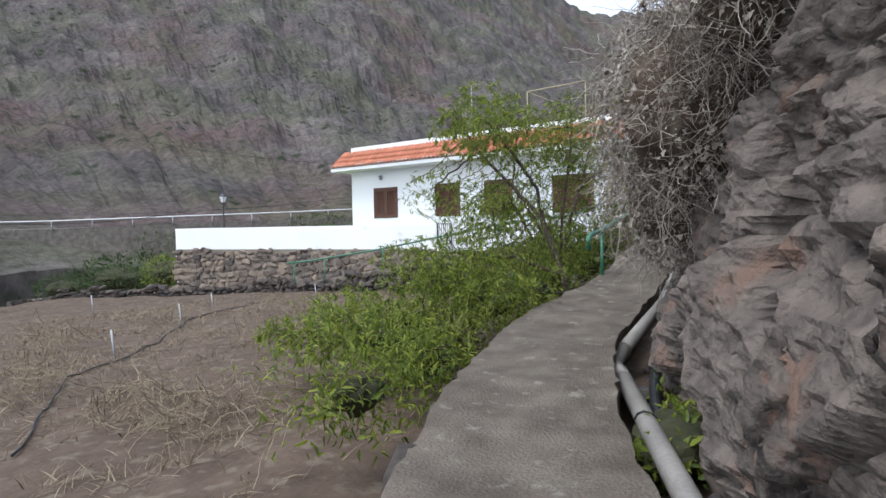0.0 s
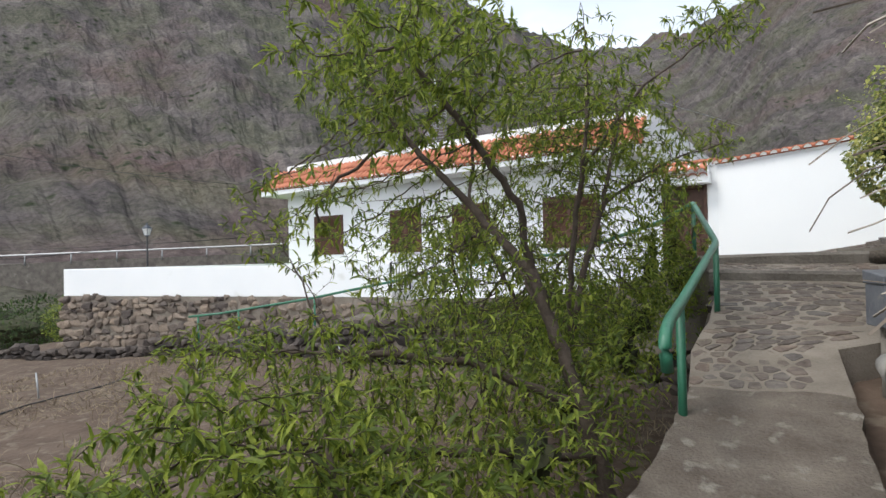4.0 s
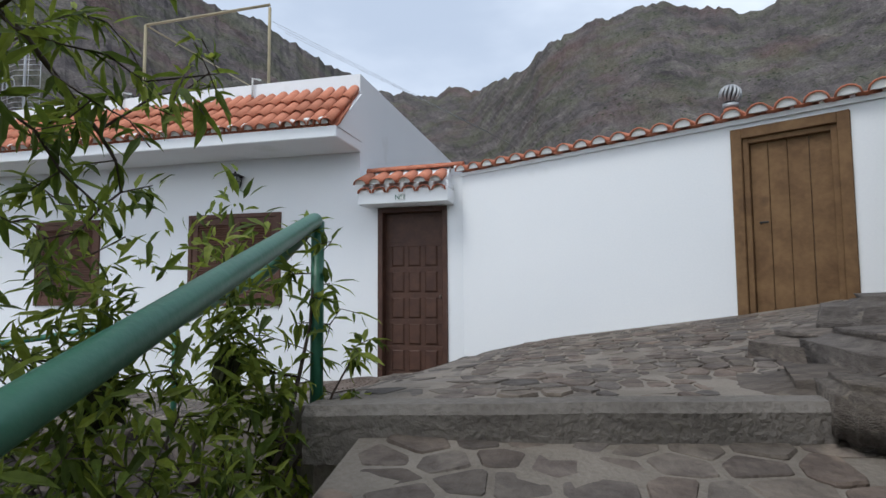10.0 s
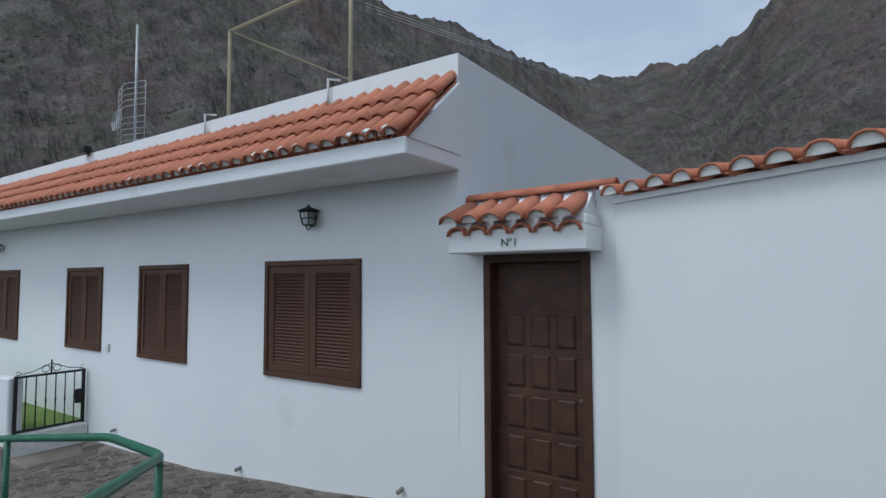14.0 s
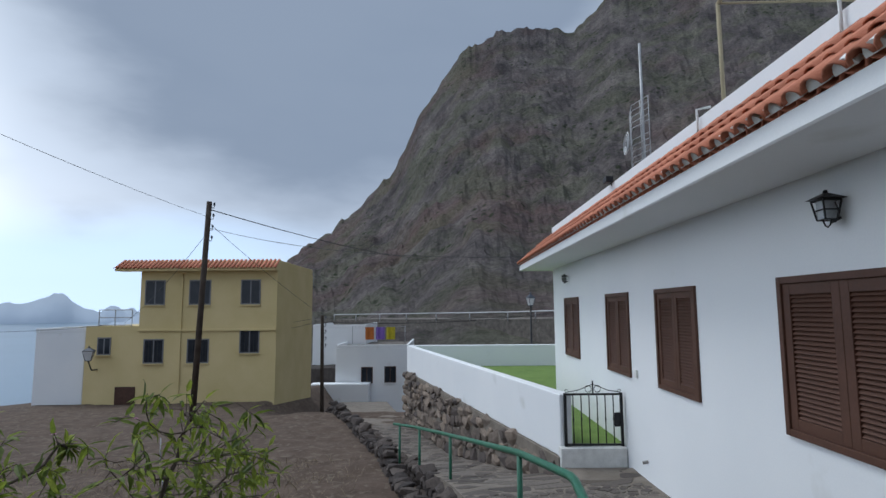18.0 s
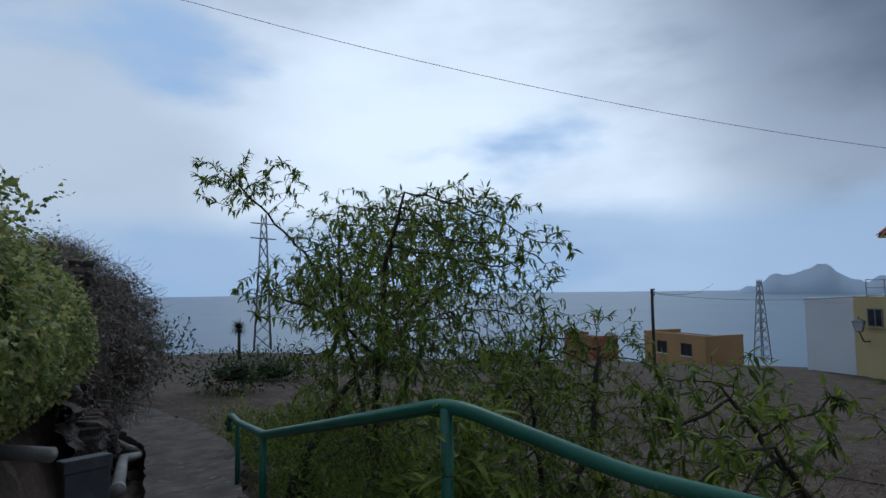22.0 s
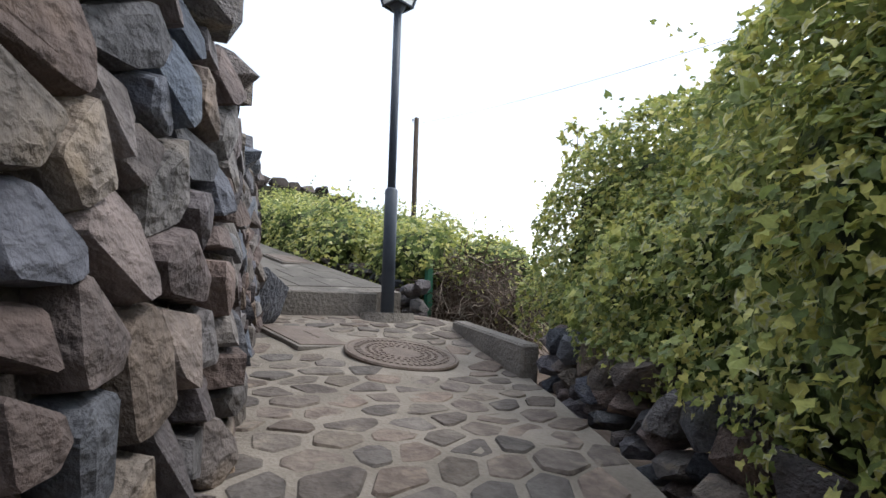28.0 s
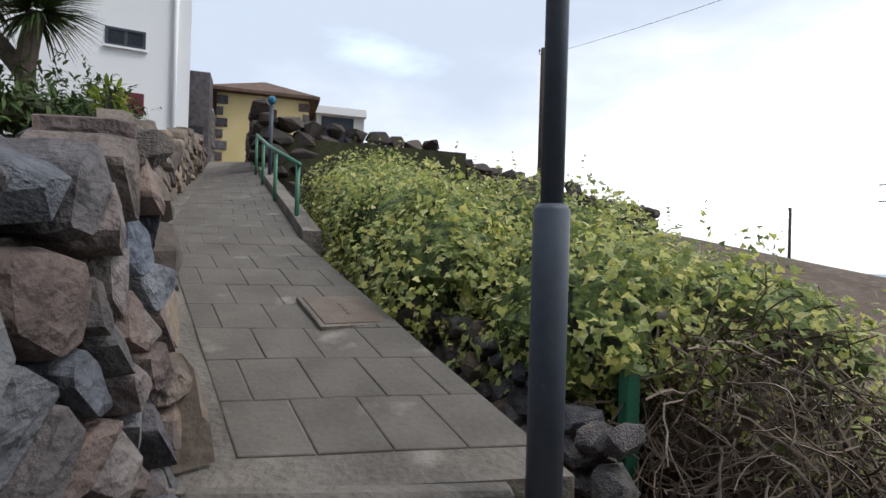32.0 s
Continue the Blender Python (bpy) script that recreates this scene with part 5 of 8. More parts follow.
box(bm, (d2a + 0.70, 0.0, 0.4), (d2a + 0.744, 0.1, 2.334), 0.004)
box(bm, (d2a + 0.129, 0.001, 2.29), (d2a + 0.701, 0.099, 2.334), 0.004)
part("inner_frame", bm, M_OLDWOOD, d2)
xs = [0.13, 0.262, 0.40, 0.55, 0.70]
for k in range(4):
    boxed("plank", (d2a + xs[k] + 0.002, 0.045 + 0.004 * (k % 2), 0.4), (d2a + xs[k + 1] - 0.002, 0.075, 2.29), M_OLDWOOD, d2, 0.003)
bm = bmesh.new()
tube(bm, [(d2a + 0.19, 0.045, 1.62), (d2a + 0.19, 0.01, 1.62), (d2a + 0.25, 0.01, 1.62)], 0.009, 6)
part("latch", bm, M_IRON, d2, "small iron latch")
pil = thing("pillar", "narrow plastered pillar beside the plank door", "pillar", kind="structure")
bm = bmesh.new()
vs = [(-0.16, -0.12, 0.5), (0.16, -0.12, 0.5), (0.16, 0.2, 0.5), (-0.16, 0.2, 0.5), (-0.02, -0.1, 2.5), (0.16, -0.1, 2.5), (0.16, 0.2, 2.5), (-0.02, 0.2, 2.5)]
w = [bm.verts.new(v) for v in vs]
for f in ((0, 1, 5, 4), (1, 2, 6, 5), (2, 3, 7, 6), (3, 0, 4, 7), (4, 5, 6, 7), (3, 2, 1, 0)):
    bm.faces.new([w[k] for k in f])
po = part("shaft", bm, M_CONC, pil)
pil.matrix_world = WM @ pose(d2a + 1.3, -0.1, 0)

# chimney cowl behind the yard wall
cowl = thing("chimney_cowl", "metal ventilator ball on a clay pipe", "chimney")
cowl.matrix_world = WM @ pose(d2a - 0.11, 0.45, 2.36) @ Matrix.Scale(0.72, 4)
piped("pipe", [(0, 0, 0), (0, 0, 0.56)], 0.085, M_TERRA, cowl, 14)
piped("collar", [(0, 0, 0.54), (0, 0, 0.6)], 0.095, M_STEEL, cowl, 14)
for k in range(14):
    a = k * math.tau / 14
    pts = []
    for q in range(7):
        e = -0.9 + 2.35 * q / 6
        pts.append((0.125 * math.cos(e) * math.cos(a + e * 0.25), 0.125 * math.cos(e) * math.sin(a + e * 0.25), 0.72 + 0.12 * math.sin(e)))
    bm = bmesh.new()
    tube(bm, pts, 0.017, 5, False)
    part("vane", bm, M_STEEL, cowl, "", True)
bm = bmesh.new()
bmesh.ops.create_uvsphere(bm, u_segments=14, v_segments=8, radius=0.115, matrix=pose(0, 0, 0.72))
part("inner_ball", bm, M_IRON, cowl, "", True)


# ---- wall lanterns ----
def wall_lantern(at):
    ob = thing("wall_lantern", "black iron wall lantern with clear panes", "lantern", group="wall lanterns")
    bm = bmesh.new()
    for s in (1,):
        r0, r1 = 0.075, 0.05
        z0, z1 = 0.08, -0.08
        pts = [(-r0, z0), (r0, z0)]
        for sx in (-1, 1):
            for sy in (-1, 1):
                tube(bm, [(sx * r0, sy * r0, z0), (sx * r1, sy * r1, z1)], 0.008, 4)
        for z, r in ((z0, r0), (0.0, 0.063), (z1, r1)):
            c = [(-r, -r, z), (r, -r, z), (r, r, z), (-r, r, z), (-r, -r, z)]
            tube(bm, c, 0.006, 4)
    part("cage", bm, M_IRON, ob)
    bm = bmesh.new()
    bmesh.ops.create_cone(bm, cap_ends=True, segments=4, radius1=0.15, radius2=0.03, depth=0.05, matrix=pose(0, 0, 0.115, 0, 0, 45))
    bmesh.ops.create_uvsphere(bm, u_segments=8, v_segments=5, radius=0.02, matrix=pose(0, 0, 0.15))
    part("roof", bm, M_IRON, ob)
    boxed("pane", (-0.05, -0.05, -0.075), (0.05, 0.05, 0.075), M_STEEL, ob)
    bm = bmesh.new()
    for sx in (-1, 1):
        pts = [(sx * (0.075 + 0.03 * math.sin(k * 0.9)), 0.02, 0.05 - 0.04 * k) for k in range(5)]
        tube(bm, pts, 0.007, 4)
    tube(bm, [(-0.05, 0, -0.08), (-0.03, 0, -0.125), (0, 0, -0.14), (0.03, 0, -0.125), (0.05, 0, -0.08)], 0.008, 4)
    tube(bm, [(0, 0.03, -0.1), (0, 0.11, -0.06)], 0.012, 5)
    part("scroll_bracket", bm, M_IRON, ob)
    ob.matrix_world = pose(*at) @ Matrix.Scale(0.84, 4)
    return ob


la = wall_lantern((-2.0, -0.1, 2.55))
copy_thing(la, pose(-10.32, -0.1, 2.53) @ Matrix.Scale(0.84, 4))

# outlets and socket on the facade
for x, z in ((-3.17, -0.18), (-0.86, 0.05), (-5.97, -0.16)):
    ob = thing("drain_spout", "short grey drain pipe sticking out of a wall", "pipe", group="drain spouts")
    piped("pipe", [(x, 0.05, z + 0.01), (x, -0.07, z - 0.01)], 0.022, M_GREYPIPE, ob, 8)
ob = thing("socket_box", "small white electrical box on a wall", "box")
boxed("box", (-6.29, -0.03, 0.91), (-6.21, 0.0, 1.02), M_MORTAR_W, ob, 0.004)

# ---- roof frame and aerial ----
fr = thing("clothes_frame", "rusty steel clothes line frame on a flat roof", "frame")
M_RUSTY = mat("rusty_pole", (0.28, 0.24, 0.16), (0.36, 0.31, 0.2), 0.3, 0.8, 0.1, 40)
for x in (-3.75, -1.68):
    piped("post", [(x, 0.16, 3.45), (x, 0.16, 5.06)], 0.022, M_RUSTY, fr, 8)
piped("bar", [(-3.75, 0.16, 5.06), (-1.68, 0.16, 5.10)], 0.02, M_RUSTY, fr, 8)
piped("bar", [(-3.75, 0.16, 5.06), (-3.6, 5.5, 5.06)], 0.012, M_RUSTY, fr, 6)
for k in range(3):
    piped("line", [(-1.7, 0.2 + k * 0.2, 4.9), (1.0, 6.0, 4.4)], 0.003, M_STEEL, fr, 4)
ae = thing("tv_aerial", "grid television aerial on a thin mast", "aerial")
piped("mast", [(-6.01, 0.16, 3.45), (-6.01, 0.16, 5.74)], 0.02, M_STEEL, ae, 8)
for k in range(11):
    if k != 5:
        piped("rod", [(-6.38, 0.10, 3.95 + 0.085 * k), (-6.01, 0.0, 3.95 + 0.085 * k), (-5.62, 0.1, 3.95 + 0.085 * k)], 0.006, M_STEEL, ae, 4)
for x in (-6.38, -5.62, -6.2, -5.8):
    piped("upright", [(x, 0.10 if abs(x + 6) > 0.3 else 0.05, 3.95), (x, 0.1 if abs(x + 6) > 0.3 else 0.05, 4.8)], 0.006, M_STEEL, ae, 4)
bm = bmesh.new()
for k in range(3):
    tube(bm, [(-6.15 + 0.1 * k + 0.08 * math.cos(a * 0.7), -0.06 - 0.02 * k, 4.25 + 0.14 * math.sin(a * 0.7)) for a in range(10)], 0.008, 4)
part("coil", bm, M_STEEL, ae)
for x, z in ((-1.81, 3.9), (-3.95, 3.9)):
    ob = thing("pipe_clip", "short white pipe on a parapet", "pipe", group="parapet pipes")
    piped("pipe", [(x, -0.03, 3.72), (x, -0.03, 3.98), (x + 0.04, 0.1, 4.0)], 0.014, M_MORTAR_W, ob, 6)
ob = thing("floodlight", "small black floodlight on a parapet", "lamp")
boxed("head", (-7.15, -0.12, 3.9), (-6.95, 0.0, 4.0), M_IRON, ob, 0.01)
piped("bracket", [(-7.05, 0.0, 3.86), (-7.05, -0.05, 3.95)], 0.012, M_IRON, ob, 6)

# ---- garden gate ----
gate = thing("garden_gate", "black wrought iron garden gate with scrolls", "gate")
GX = -6.87
boxed("post", (GX - 0.12, -1.08, -1.0), (GX + 0.1, -0.92, 0.66), M_WHITE, garden)
bm = bmesh.new()
for y in (-0.90, -0.05):
    box(bm, (GX - 0.02, y - 0.02, -0.24), (GX + 0.02, y + 0.02, 0.62), 0.003)
for z in (-0.14, 0.6):
    box(bm, (GX - 0.017, -0.885, z - 0.015), (GX + 0.017, -0.065, z + 0.015), 0.003)
part("gate_frame", bm, M_IRON, gate)
for k in range(6):
    y = -0.90 + 0.85 * (k + 1) / 7
    piped("bar", [(GX, y, -0.13), (GX, y, 0.2), (GX, y, 0.23), (GX, y, 0.26), (GX, y, 0.59)], [0.009, 0.009, 0.015, 0.009, 0.009], M_IRON, gate, 6)
boxed("lock_plate", (GX - 0.012, -0.16, 0.12), (GX + 0.012, -0.07, 0.33), M_IRON, gate, 0.01)
bm = bmesh.new()
tube(bm, [(GX, -0.88, 0.63), (GX, -0.7, 0.66), (GX, -0.55, 0.72), (GX, -0.475, 0.75), (GX, -0.4, 0.72), (GX, -0.25, 0.66), (GX, -0.07, 0.63)], 0.006, 4)
for s in (-1, 1):
    tube(bm, [(GX, -0.475 + s * (0.07 + 0.05 * math.cos(a)), 0.68 + 0.05 * math.sin(a)) for a in [k * 0.6 for k in range(11)]], 0.006, 4)
    tube(bm, [(GX, -0.475 + s * (0.40 + 0.025 * math.cos(a)), 0.65 + 0.025 * math.sin(a)) for a in [k * 0.7 for k in range(9)]], 0.005, 4)
tube(bm, [(GX, -0.475, 0.6), (GX, -0.475, 0.8)], 0.012, 5)
part("scrollwork", bm, M_IRON, gate)
boxed("sill", (GX - 0.1, -0.92, -1.0), (GX + 0.1, -0.004, -0.26), M_WHITE, garden)
stoop = thing("doorstep", "two rough stone steps below the garden gate", "step", kind="structure")
boxed("sill", (GX - 0.14, -1.0, -1.2), (GX + 0.096, -0.012, -0.165), M_MORTAR_W, stoop, 0.015)
boxed("tread", (GX + 0.1, -1.0, -1.1), (GX + 0.75, -0.01, -0.44), M_MORTAR, stoop, 0.03)
boxed("tread", (GX + 0.74, -0.85, -1.1), (GX + 1.15, -0.01, -0.55), M_MORTAR, stoop, 0.03)


# ---- stones ----
def rock_mesh(seed, flat=1.0, pts=19, material=None, name="stone"):
    """An angular stone about 1 m across: the hull of random points in a rounded box."""
    rng = random.Random(seed)
    bm = bmesh.new()
    for _ in range(pts):
        d = rvec(rng)
        k = max(abs(d.x), abs(d.y), abs(d.z))
        f = 0.5 * (0.42 + 0.58 / k * 0.82)
        bm.verts.new((d.x * f * 1.05, d.y * f * 1.05, d.z * f * flat))
    r = bmesh.ops.convex_hull(bm, input=bm.verts)
    bmesh.ops.delete(bm, geom=[g for g in r["geom_interior"] if isinstance(g, bmesh.types.BMVert)], context='VERTS')
    me = bpy.data.meshes.new(name)
    bm.to_mesh(me)
    bm.free()
    me.materials.append(material or M_WSTONE)
    return me


ROCKS = [rock_mesh(100 + k) for k in range(14)]


def on_strip(sections, s, v):
    """Point, direction along and direction across at distance s along a strip, v from 0 to 1 across it."""
    for (l0, r0), (l1, r1) in zip(sections, sections[1:]):
        l0, r0, l1, r1 = map(Vector, (l0, r0, l1, r1))
        n = ((l1 + r1) / 2 - (l0 + r0) / 2).length
        if s <= n:
            f = s / n
            p = l0.lerp(l1, f).lerp(r0.lerp(r1, f), v)
            return p, (l1.lerp(r1, v) - l0.lerp(r0, v)).normalized(), (r0.lerp(r1, f) - l0.lerp(l1, f))
        s -= n
    return None


def cell_around(c, near, joint):
    """The outline of the area closest to c, drawn in by half a joint and rounded off."""
    poly = [Vector((c.x + dx, c.y + dy)) for dx, dy in ((-0.4, -0.4), (0.4, -0.4), (0.4, 0.4), (-0.4, 0.4))]
    for o in near:
        d = (o - c)
        ln = d.length
        d = d / ln
        lim = ln / 2 - joint / 2
        out = []
        for a, b in zip(poly, poly[1:] + poly[:1]):
            da, db = (a - c).dot(d) - lim, (b - c).dot(d) - lim
            if da <= 0:
                out.append(a)
            if (da < 0) != (db < 0):
                out.append(a.lerp(b, da / (da - db)))
        poly = out
        if len(poly) < 3:
            return []
    soft = []
    for a, b in zip(poly, poly[1:] + poly[:1]):
        soft += [a.lerp(b, 0.09), a.lerp(b, 0.91)] if (b - a).length > 0.05 else [a.lerp(b, 0.5)]
    return soft


def pave(sections, parent, s0, s1, size, rough, seed, v0=0.03, v1=0.97, skip=None, joined=False, joint=0.028, limit=300):
    """Close-set irregular stones in mortar over part of a strip, as parts of it or as one joined piece."""
    rng = random.Random(seed)
    widths = [on_strip(sections, s0 + (s1 - s0) * k / 8, 0.5) for k in range(9)]
    widths = [w[2].length for w in widths if w]
    width = sum(widths) / len(widths)
    seeds = {}
    nr, nc = int((s1 - s0) / (size * 0.88)), max(2, int(width * (v1 - v0) / size))
    for r in range(-1, nr + 1):
        for k in range(-1, nc + 1):
            seeds[r, k] = Vector(((r + 0.5 + rng.uniform(-0.3, 0.3)) * size * 0.88, (k + 0.5 + (0.25 if r % 2 else -0.25) + rng.uniform(-0.3, 0.3)) * size))
    made, vs, fs = 0, [], []
    for r in range(nr):
        for k in range(nc):
            near = [seeds[r + a, k + b] for a in (-2, -1, 0, 1, 2) for b in (-2, -1, 0, 1, 2) if (a or b) and (r + a, k + b) in seeds]
            c = seeds[r, k]
            poly = cell_around(c, near, joint * rng.uniform(0.7, 1.5))
            if len(poly) < 4:
                continue
            q = on_strip(sections, s0 + c.x, v0 + (v1 - v0) * c.y / (nc * size))
            if q is None or (skip and skip(q[0])):
                continue
            up, tip = rng.uniform(0.002, 0.009), (rng.uniform(-0.03, 0.03), rng.uniform(-0.03, 0.03))
            ring, ok = [], True
            for f, dz in ((1.0, -0.05), (1.0, -0.001), (0.94, up)):
                for p in poly:
                    e = c + (p - c) * f
                    w = on_strip(sections, max(0.0, s0 + e.x), min(0.995, max(0.005, v0 + (v1 - v0) * e.y / (nc * size))))
                    if w is None:
                        ok = False
                        break
                    g = w[0]
                    ring.append((g.x, g.y, g.z + rough * nz(g.x, g.y, 0, 1.3) + dz + ((e - c).x * tip[0] + (e - c).y * tip[1] + 0.004 * nz(g.x * 9, g.y * 9) if dz > 0 else 0)))
                if not ok:
                    break
            if not ok:
                continue
            n = len(poly)
            faces = [(t * n + a, t * n + (a + 1) % n, (t + 1) * n + (a + 1) % n, (t + 1) * n + a) for t in range(2) for a in range(n)] + [tuple(range(2 * n, 3 * n))]
            if joined or made >= limit:
                o = len(vs)
                vs += ring
                fs += [tuple(o + i for i in f) for f in faces]
            else:
                link("paving_stone", ring, faces, M_PSTONE, parent)
                made += 1
    if vs:
        ob = link("paving", vs, fs, M_PSTONE_ISL, parent)
        ob["kind"] = "stuff"


M_PSTONE_ISL = island_mat("paving_stones", [(0.085, 0.073, 0.065), (0.12, 0.102, 0.09), (0.155, 0.134, 0.117), (0.195, 0.17, 0.148)], 0.85, 0.4, 30)
M_RUBBLE = island_mat("rubble", [(0.09, 0.075, 0.07), (0.15, 0.12, 0.10), (0.21, 0.17, 0.14), (0.28, 0.22, 0.17)], 0.9, 0.5, 22)
M_DARKRUBBLE = island_mat("dark_rubble", [(0.045, 0.038, 0.036), (0.075, 0.062, 0.056), (0.11, 0.09, 0.078)], 0.95, 0.5, 22)

pave(RAMP, ramp_base, 0.05, 3.28, 0.17, 0.02, 31, 0.02, 0.78, joint=0.03)
pave(STEP1, step_base, 0.08, 0.8, 0.18, 0.015, 32, 0.02, 0.93, joint=0.022)
pave(TERRACE, terrace, 30.2, 33.6, 0.15, 0.02, 33, joint=0.016, skip=lambda p: (p.x - 0.1) ** 2 + (p.y + 1.25) ** 2 < 0.2)
pave(TERRACE, terrace, 22.0, 30.2, 0.16, 0.02, 37, joint=0.02, joined=True, skip=lambda p: (p.x - 0.1) ** 2 + (p.y + 1.25) ** 2 < 0.2)
pave(TERRACE, terrace, 9.0, 22.0, 0.3, 0.02, 34, joined=True)
pave(UP1, upper_step, 0.12, 1.25, 0.22, 0.015, 35, joint=0.045)
pave(UP2, upper_path, 0.15, 4.9, 0.215, 0.02, 36, joint=0.036, skip=lambda p: (p.x - 8.62) ** 2 + (p.y + 5.18) ** 2 < 0.2 or (8.82 < p.x < 9.55 and -5.0 < p.y < -4.42) or (p.x - 9.81) ** 2 + (p.y + 5.6) ** 2 < 0.08)


def course_wall(name, line, base, top, parent, seed, out=1.0, lo=0.16, hi=0.3, thick=0.3, joined=None, limit=300, lean=0.08, deep=0.085):
    """Dry-laid stones in rough courses along a line; base(x), top(x) give heights."""
    rng = random.Random(seed)
    pts = [Vector(p) for p in line]
    cum = [0.0]
    for a, b in zip(pts, pts[1:]):
        cum.append(cum[-1] + (b - a).length)

    def at(s):
        for i in range(len(pts) - 1):
            if s <= cum[i + 1]:
                f = (s - cum[i]) / (cum[i + 1] - cum[i])
                d = (pts[i + 1] - pts[i]).normalized()
                return pts[i].lerp(pts[i + 1], f), d
        return pts[-1], (pts[-1] - pts[-2]).normalized()

    made, vs, fs = 0, [], []
    h = 0.0
    while h < 4.0:
        ch = rng.uniform(lo, hi) * (1.0 if h < 0.9 else 0.9)
        s, any_ = 0.0, False
        while s < cum[-1]:
            ln = rng.uniform(0.8, 1.9) * ch * 1.15
            p, d = at(min(s + ln / 2, cum[-1]))
            z0, z1 = base(p.x, p.y), top(p.x, p.y)
            s += ln * 0.93
            if z0 + h + 0.6 * ch > z1:
                continue
            any_ = True
            nrm = Vector((d.y, -d.x, 0)) * out
            z = z0 + h + ch / 2 + rng.uniform(-0.04, 0.04)
            c = p + Vector((0, 0, z)) - nrm * (deep + lean * h) + nrm * rng.uniform(-0.035, 0.02)
            turn = math.degrees(math.atan2(d.y, d.x))
            m = Matrix.Translation(c) @ pose(0, 0, 0, rng.uniform(-12, 12), rng.uniform(-14, 14), turn + rng.uniform(-12, 12)) @ Matrix.Diagonal((ln * 1.1, thick * rng.uniform(0.9, 1.15), ch * rng.uniform(1.05, 1.22), 1)) @ pose(0, 0, 0, 90 * rng.randint(0, 3), 90 * rng.randint(0, 3), 0)
            me = rng.choice(ROCKS)
            if joined or made >= limit:
                o = len(vs)
                vs += [m @ w.co for w in me.vertices]
                fs += [tuple(o + i for i in f.vertices) for f in me.polygons]
            else:
                ob = new("stone", me)
                ob.parent = parent
                ob.matrix_world = m
                made += 1
        if not any_:
            break
        h += ch * 0.93
    if vs:
        ob = link("rubble", vs, fs, joined or M_RUBBLE, parent)
        ob["kind"] = "stuff"


# dry-stone wall along the upper path
def up_base(x, y):
    return lerp_list([(4.6, 0.9), (5.1, 1.15), (5.95, 1.5), (6.4, 1.7), (7, 1.88), (8.4, 2.05), (9.6, 2.25), (10.3, 2.5), (13.9, 3.42), (24.5, 5.4), (60, 9)], x)


def fitted_wall(line, base, top, parent, seed, size, limit=300, lean=0.07, joint=0.016, proud=0.07, spread=None):
    """Rough stones fitted together face to face along a line, large and small mixed, each with a broken face of its own."""
    rng = random.Random(seed)
    pts = [Vector(p) for p in line]
    cum = [0.0]
    for a, b in zip(pts, pts[1:]):
        cum.append(cum[-1] + (b - a).length)

    def at(s):
        s = max(0.0, min(s, cum[-1] - 1e-4))
        i = max(k for k in range(len(pts) - 1) if cum[k] <= s)
        d = (pts[i + 1] - pts[i]) / (cum[i + 1] - cum[i])
        return pts[i] + d * (s - cum[i]), d

    nc, nr = int(cum[-1] / size) + 2, int(2.6 / (size * 0.68))
    seeds = {}
    for r in range(-1, nr):
        for c in range(-1, nc):
            if rng.random() > 0.28 or r < 0:
                seeds[r, c] = Vector(((c + 0.5 + (0.25 if r % 2 else -0.25) + rng.uniform(-0.42, 0.42)) * size, (r + 0.5 + rng.uniform(-0.38, 0.38)) * size * 0.68))
    made, vs, fs = 0, [], []
    for (r, c), q in seeds.items():
        p, d = at(q.x)
        z0, z1 = base(p.x, p.y), top(p.x, p.y)
        if r < 0 or c < 0 or q.x > cum[-1] or z0 + q.y > z1:
            continue
        near = [seeds[r + i, c + j] for i in range(-3, 4) for j in range(-3, 4) if (i or j) and (r + i, c + j) in seeds]
        poly = cell_around(q, near, joint * rng.uniform(0.6, 2.2))
        if len(poly) < 4:
            continue
        nrm = Vector((d.y, -d.x, 0))
        out, tx, tz = rng.uniform(0.2, 1.0) * proud, rng.uniform(-0.35, 0.35), rng.uniform(-0.4, 0.25)
        ring = []
        for f, dep in ((0.96, -0.22), (1.0, -0.03), (rng.uniform(0.86, 0.93), out * 0.75), (0.5, out)):
            for e in poly:
                w = q + (e - q) * f
                g, d2 = at(w.x)
                push = dep + ((w - q).x * tx + (w - q).y * tz if dep > 0 else 0) + 0.012 * nz(w.x * 9, w.y * 9, seed)
                v = g + Vector((0, 0, z0 + w.y)) + nrm * (push - lean * w.y)
                ring.append(v)
        n = len(poly)
        faces = [(t * n + i, t * n + (i + 1) % n, (t + 1) * n + (i + 1) % n, (t + 1) * n + i) for t in range(3) for i in range(n)] + [tuple(range(3 * n, 4 * n))]
        if made < limit:
            link("stone", ring, faces, M_WSTONE, parent)
            made += 1
        else:
            o = len(vs)
            vs += ring
            fs += [tuple(o + i for i in f) for f in faces]
    if vs:
        ob = link("rubble", vs, fs, spread or M_RUBBLE, parent)
        ob["kind"] = "stuff"


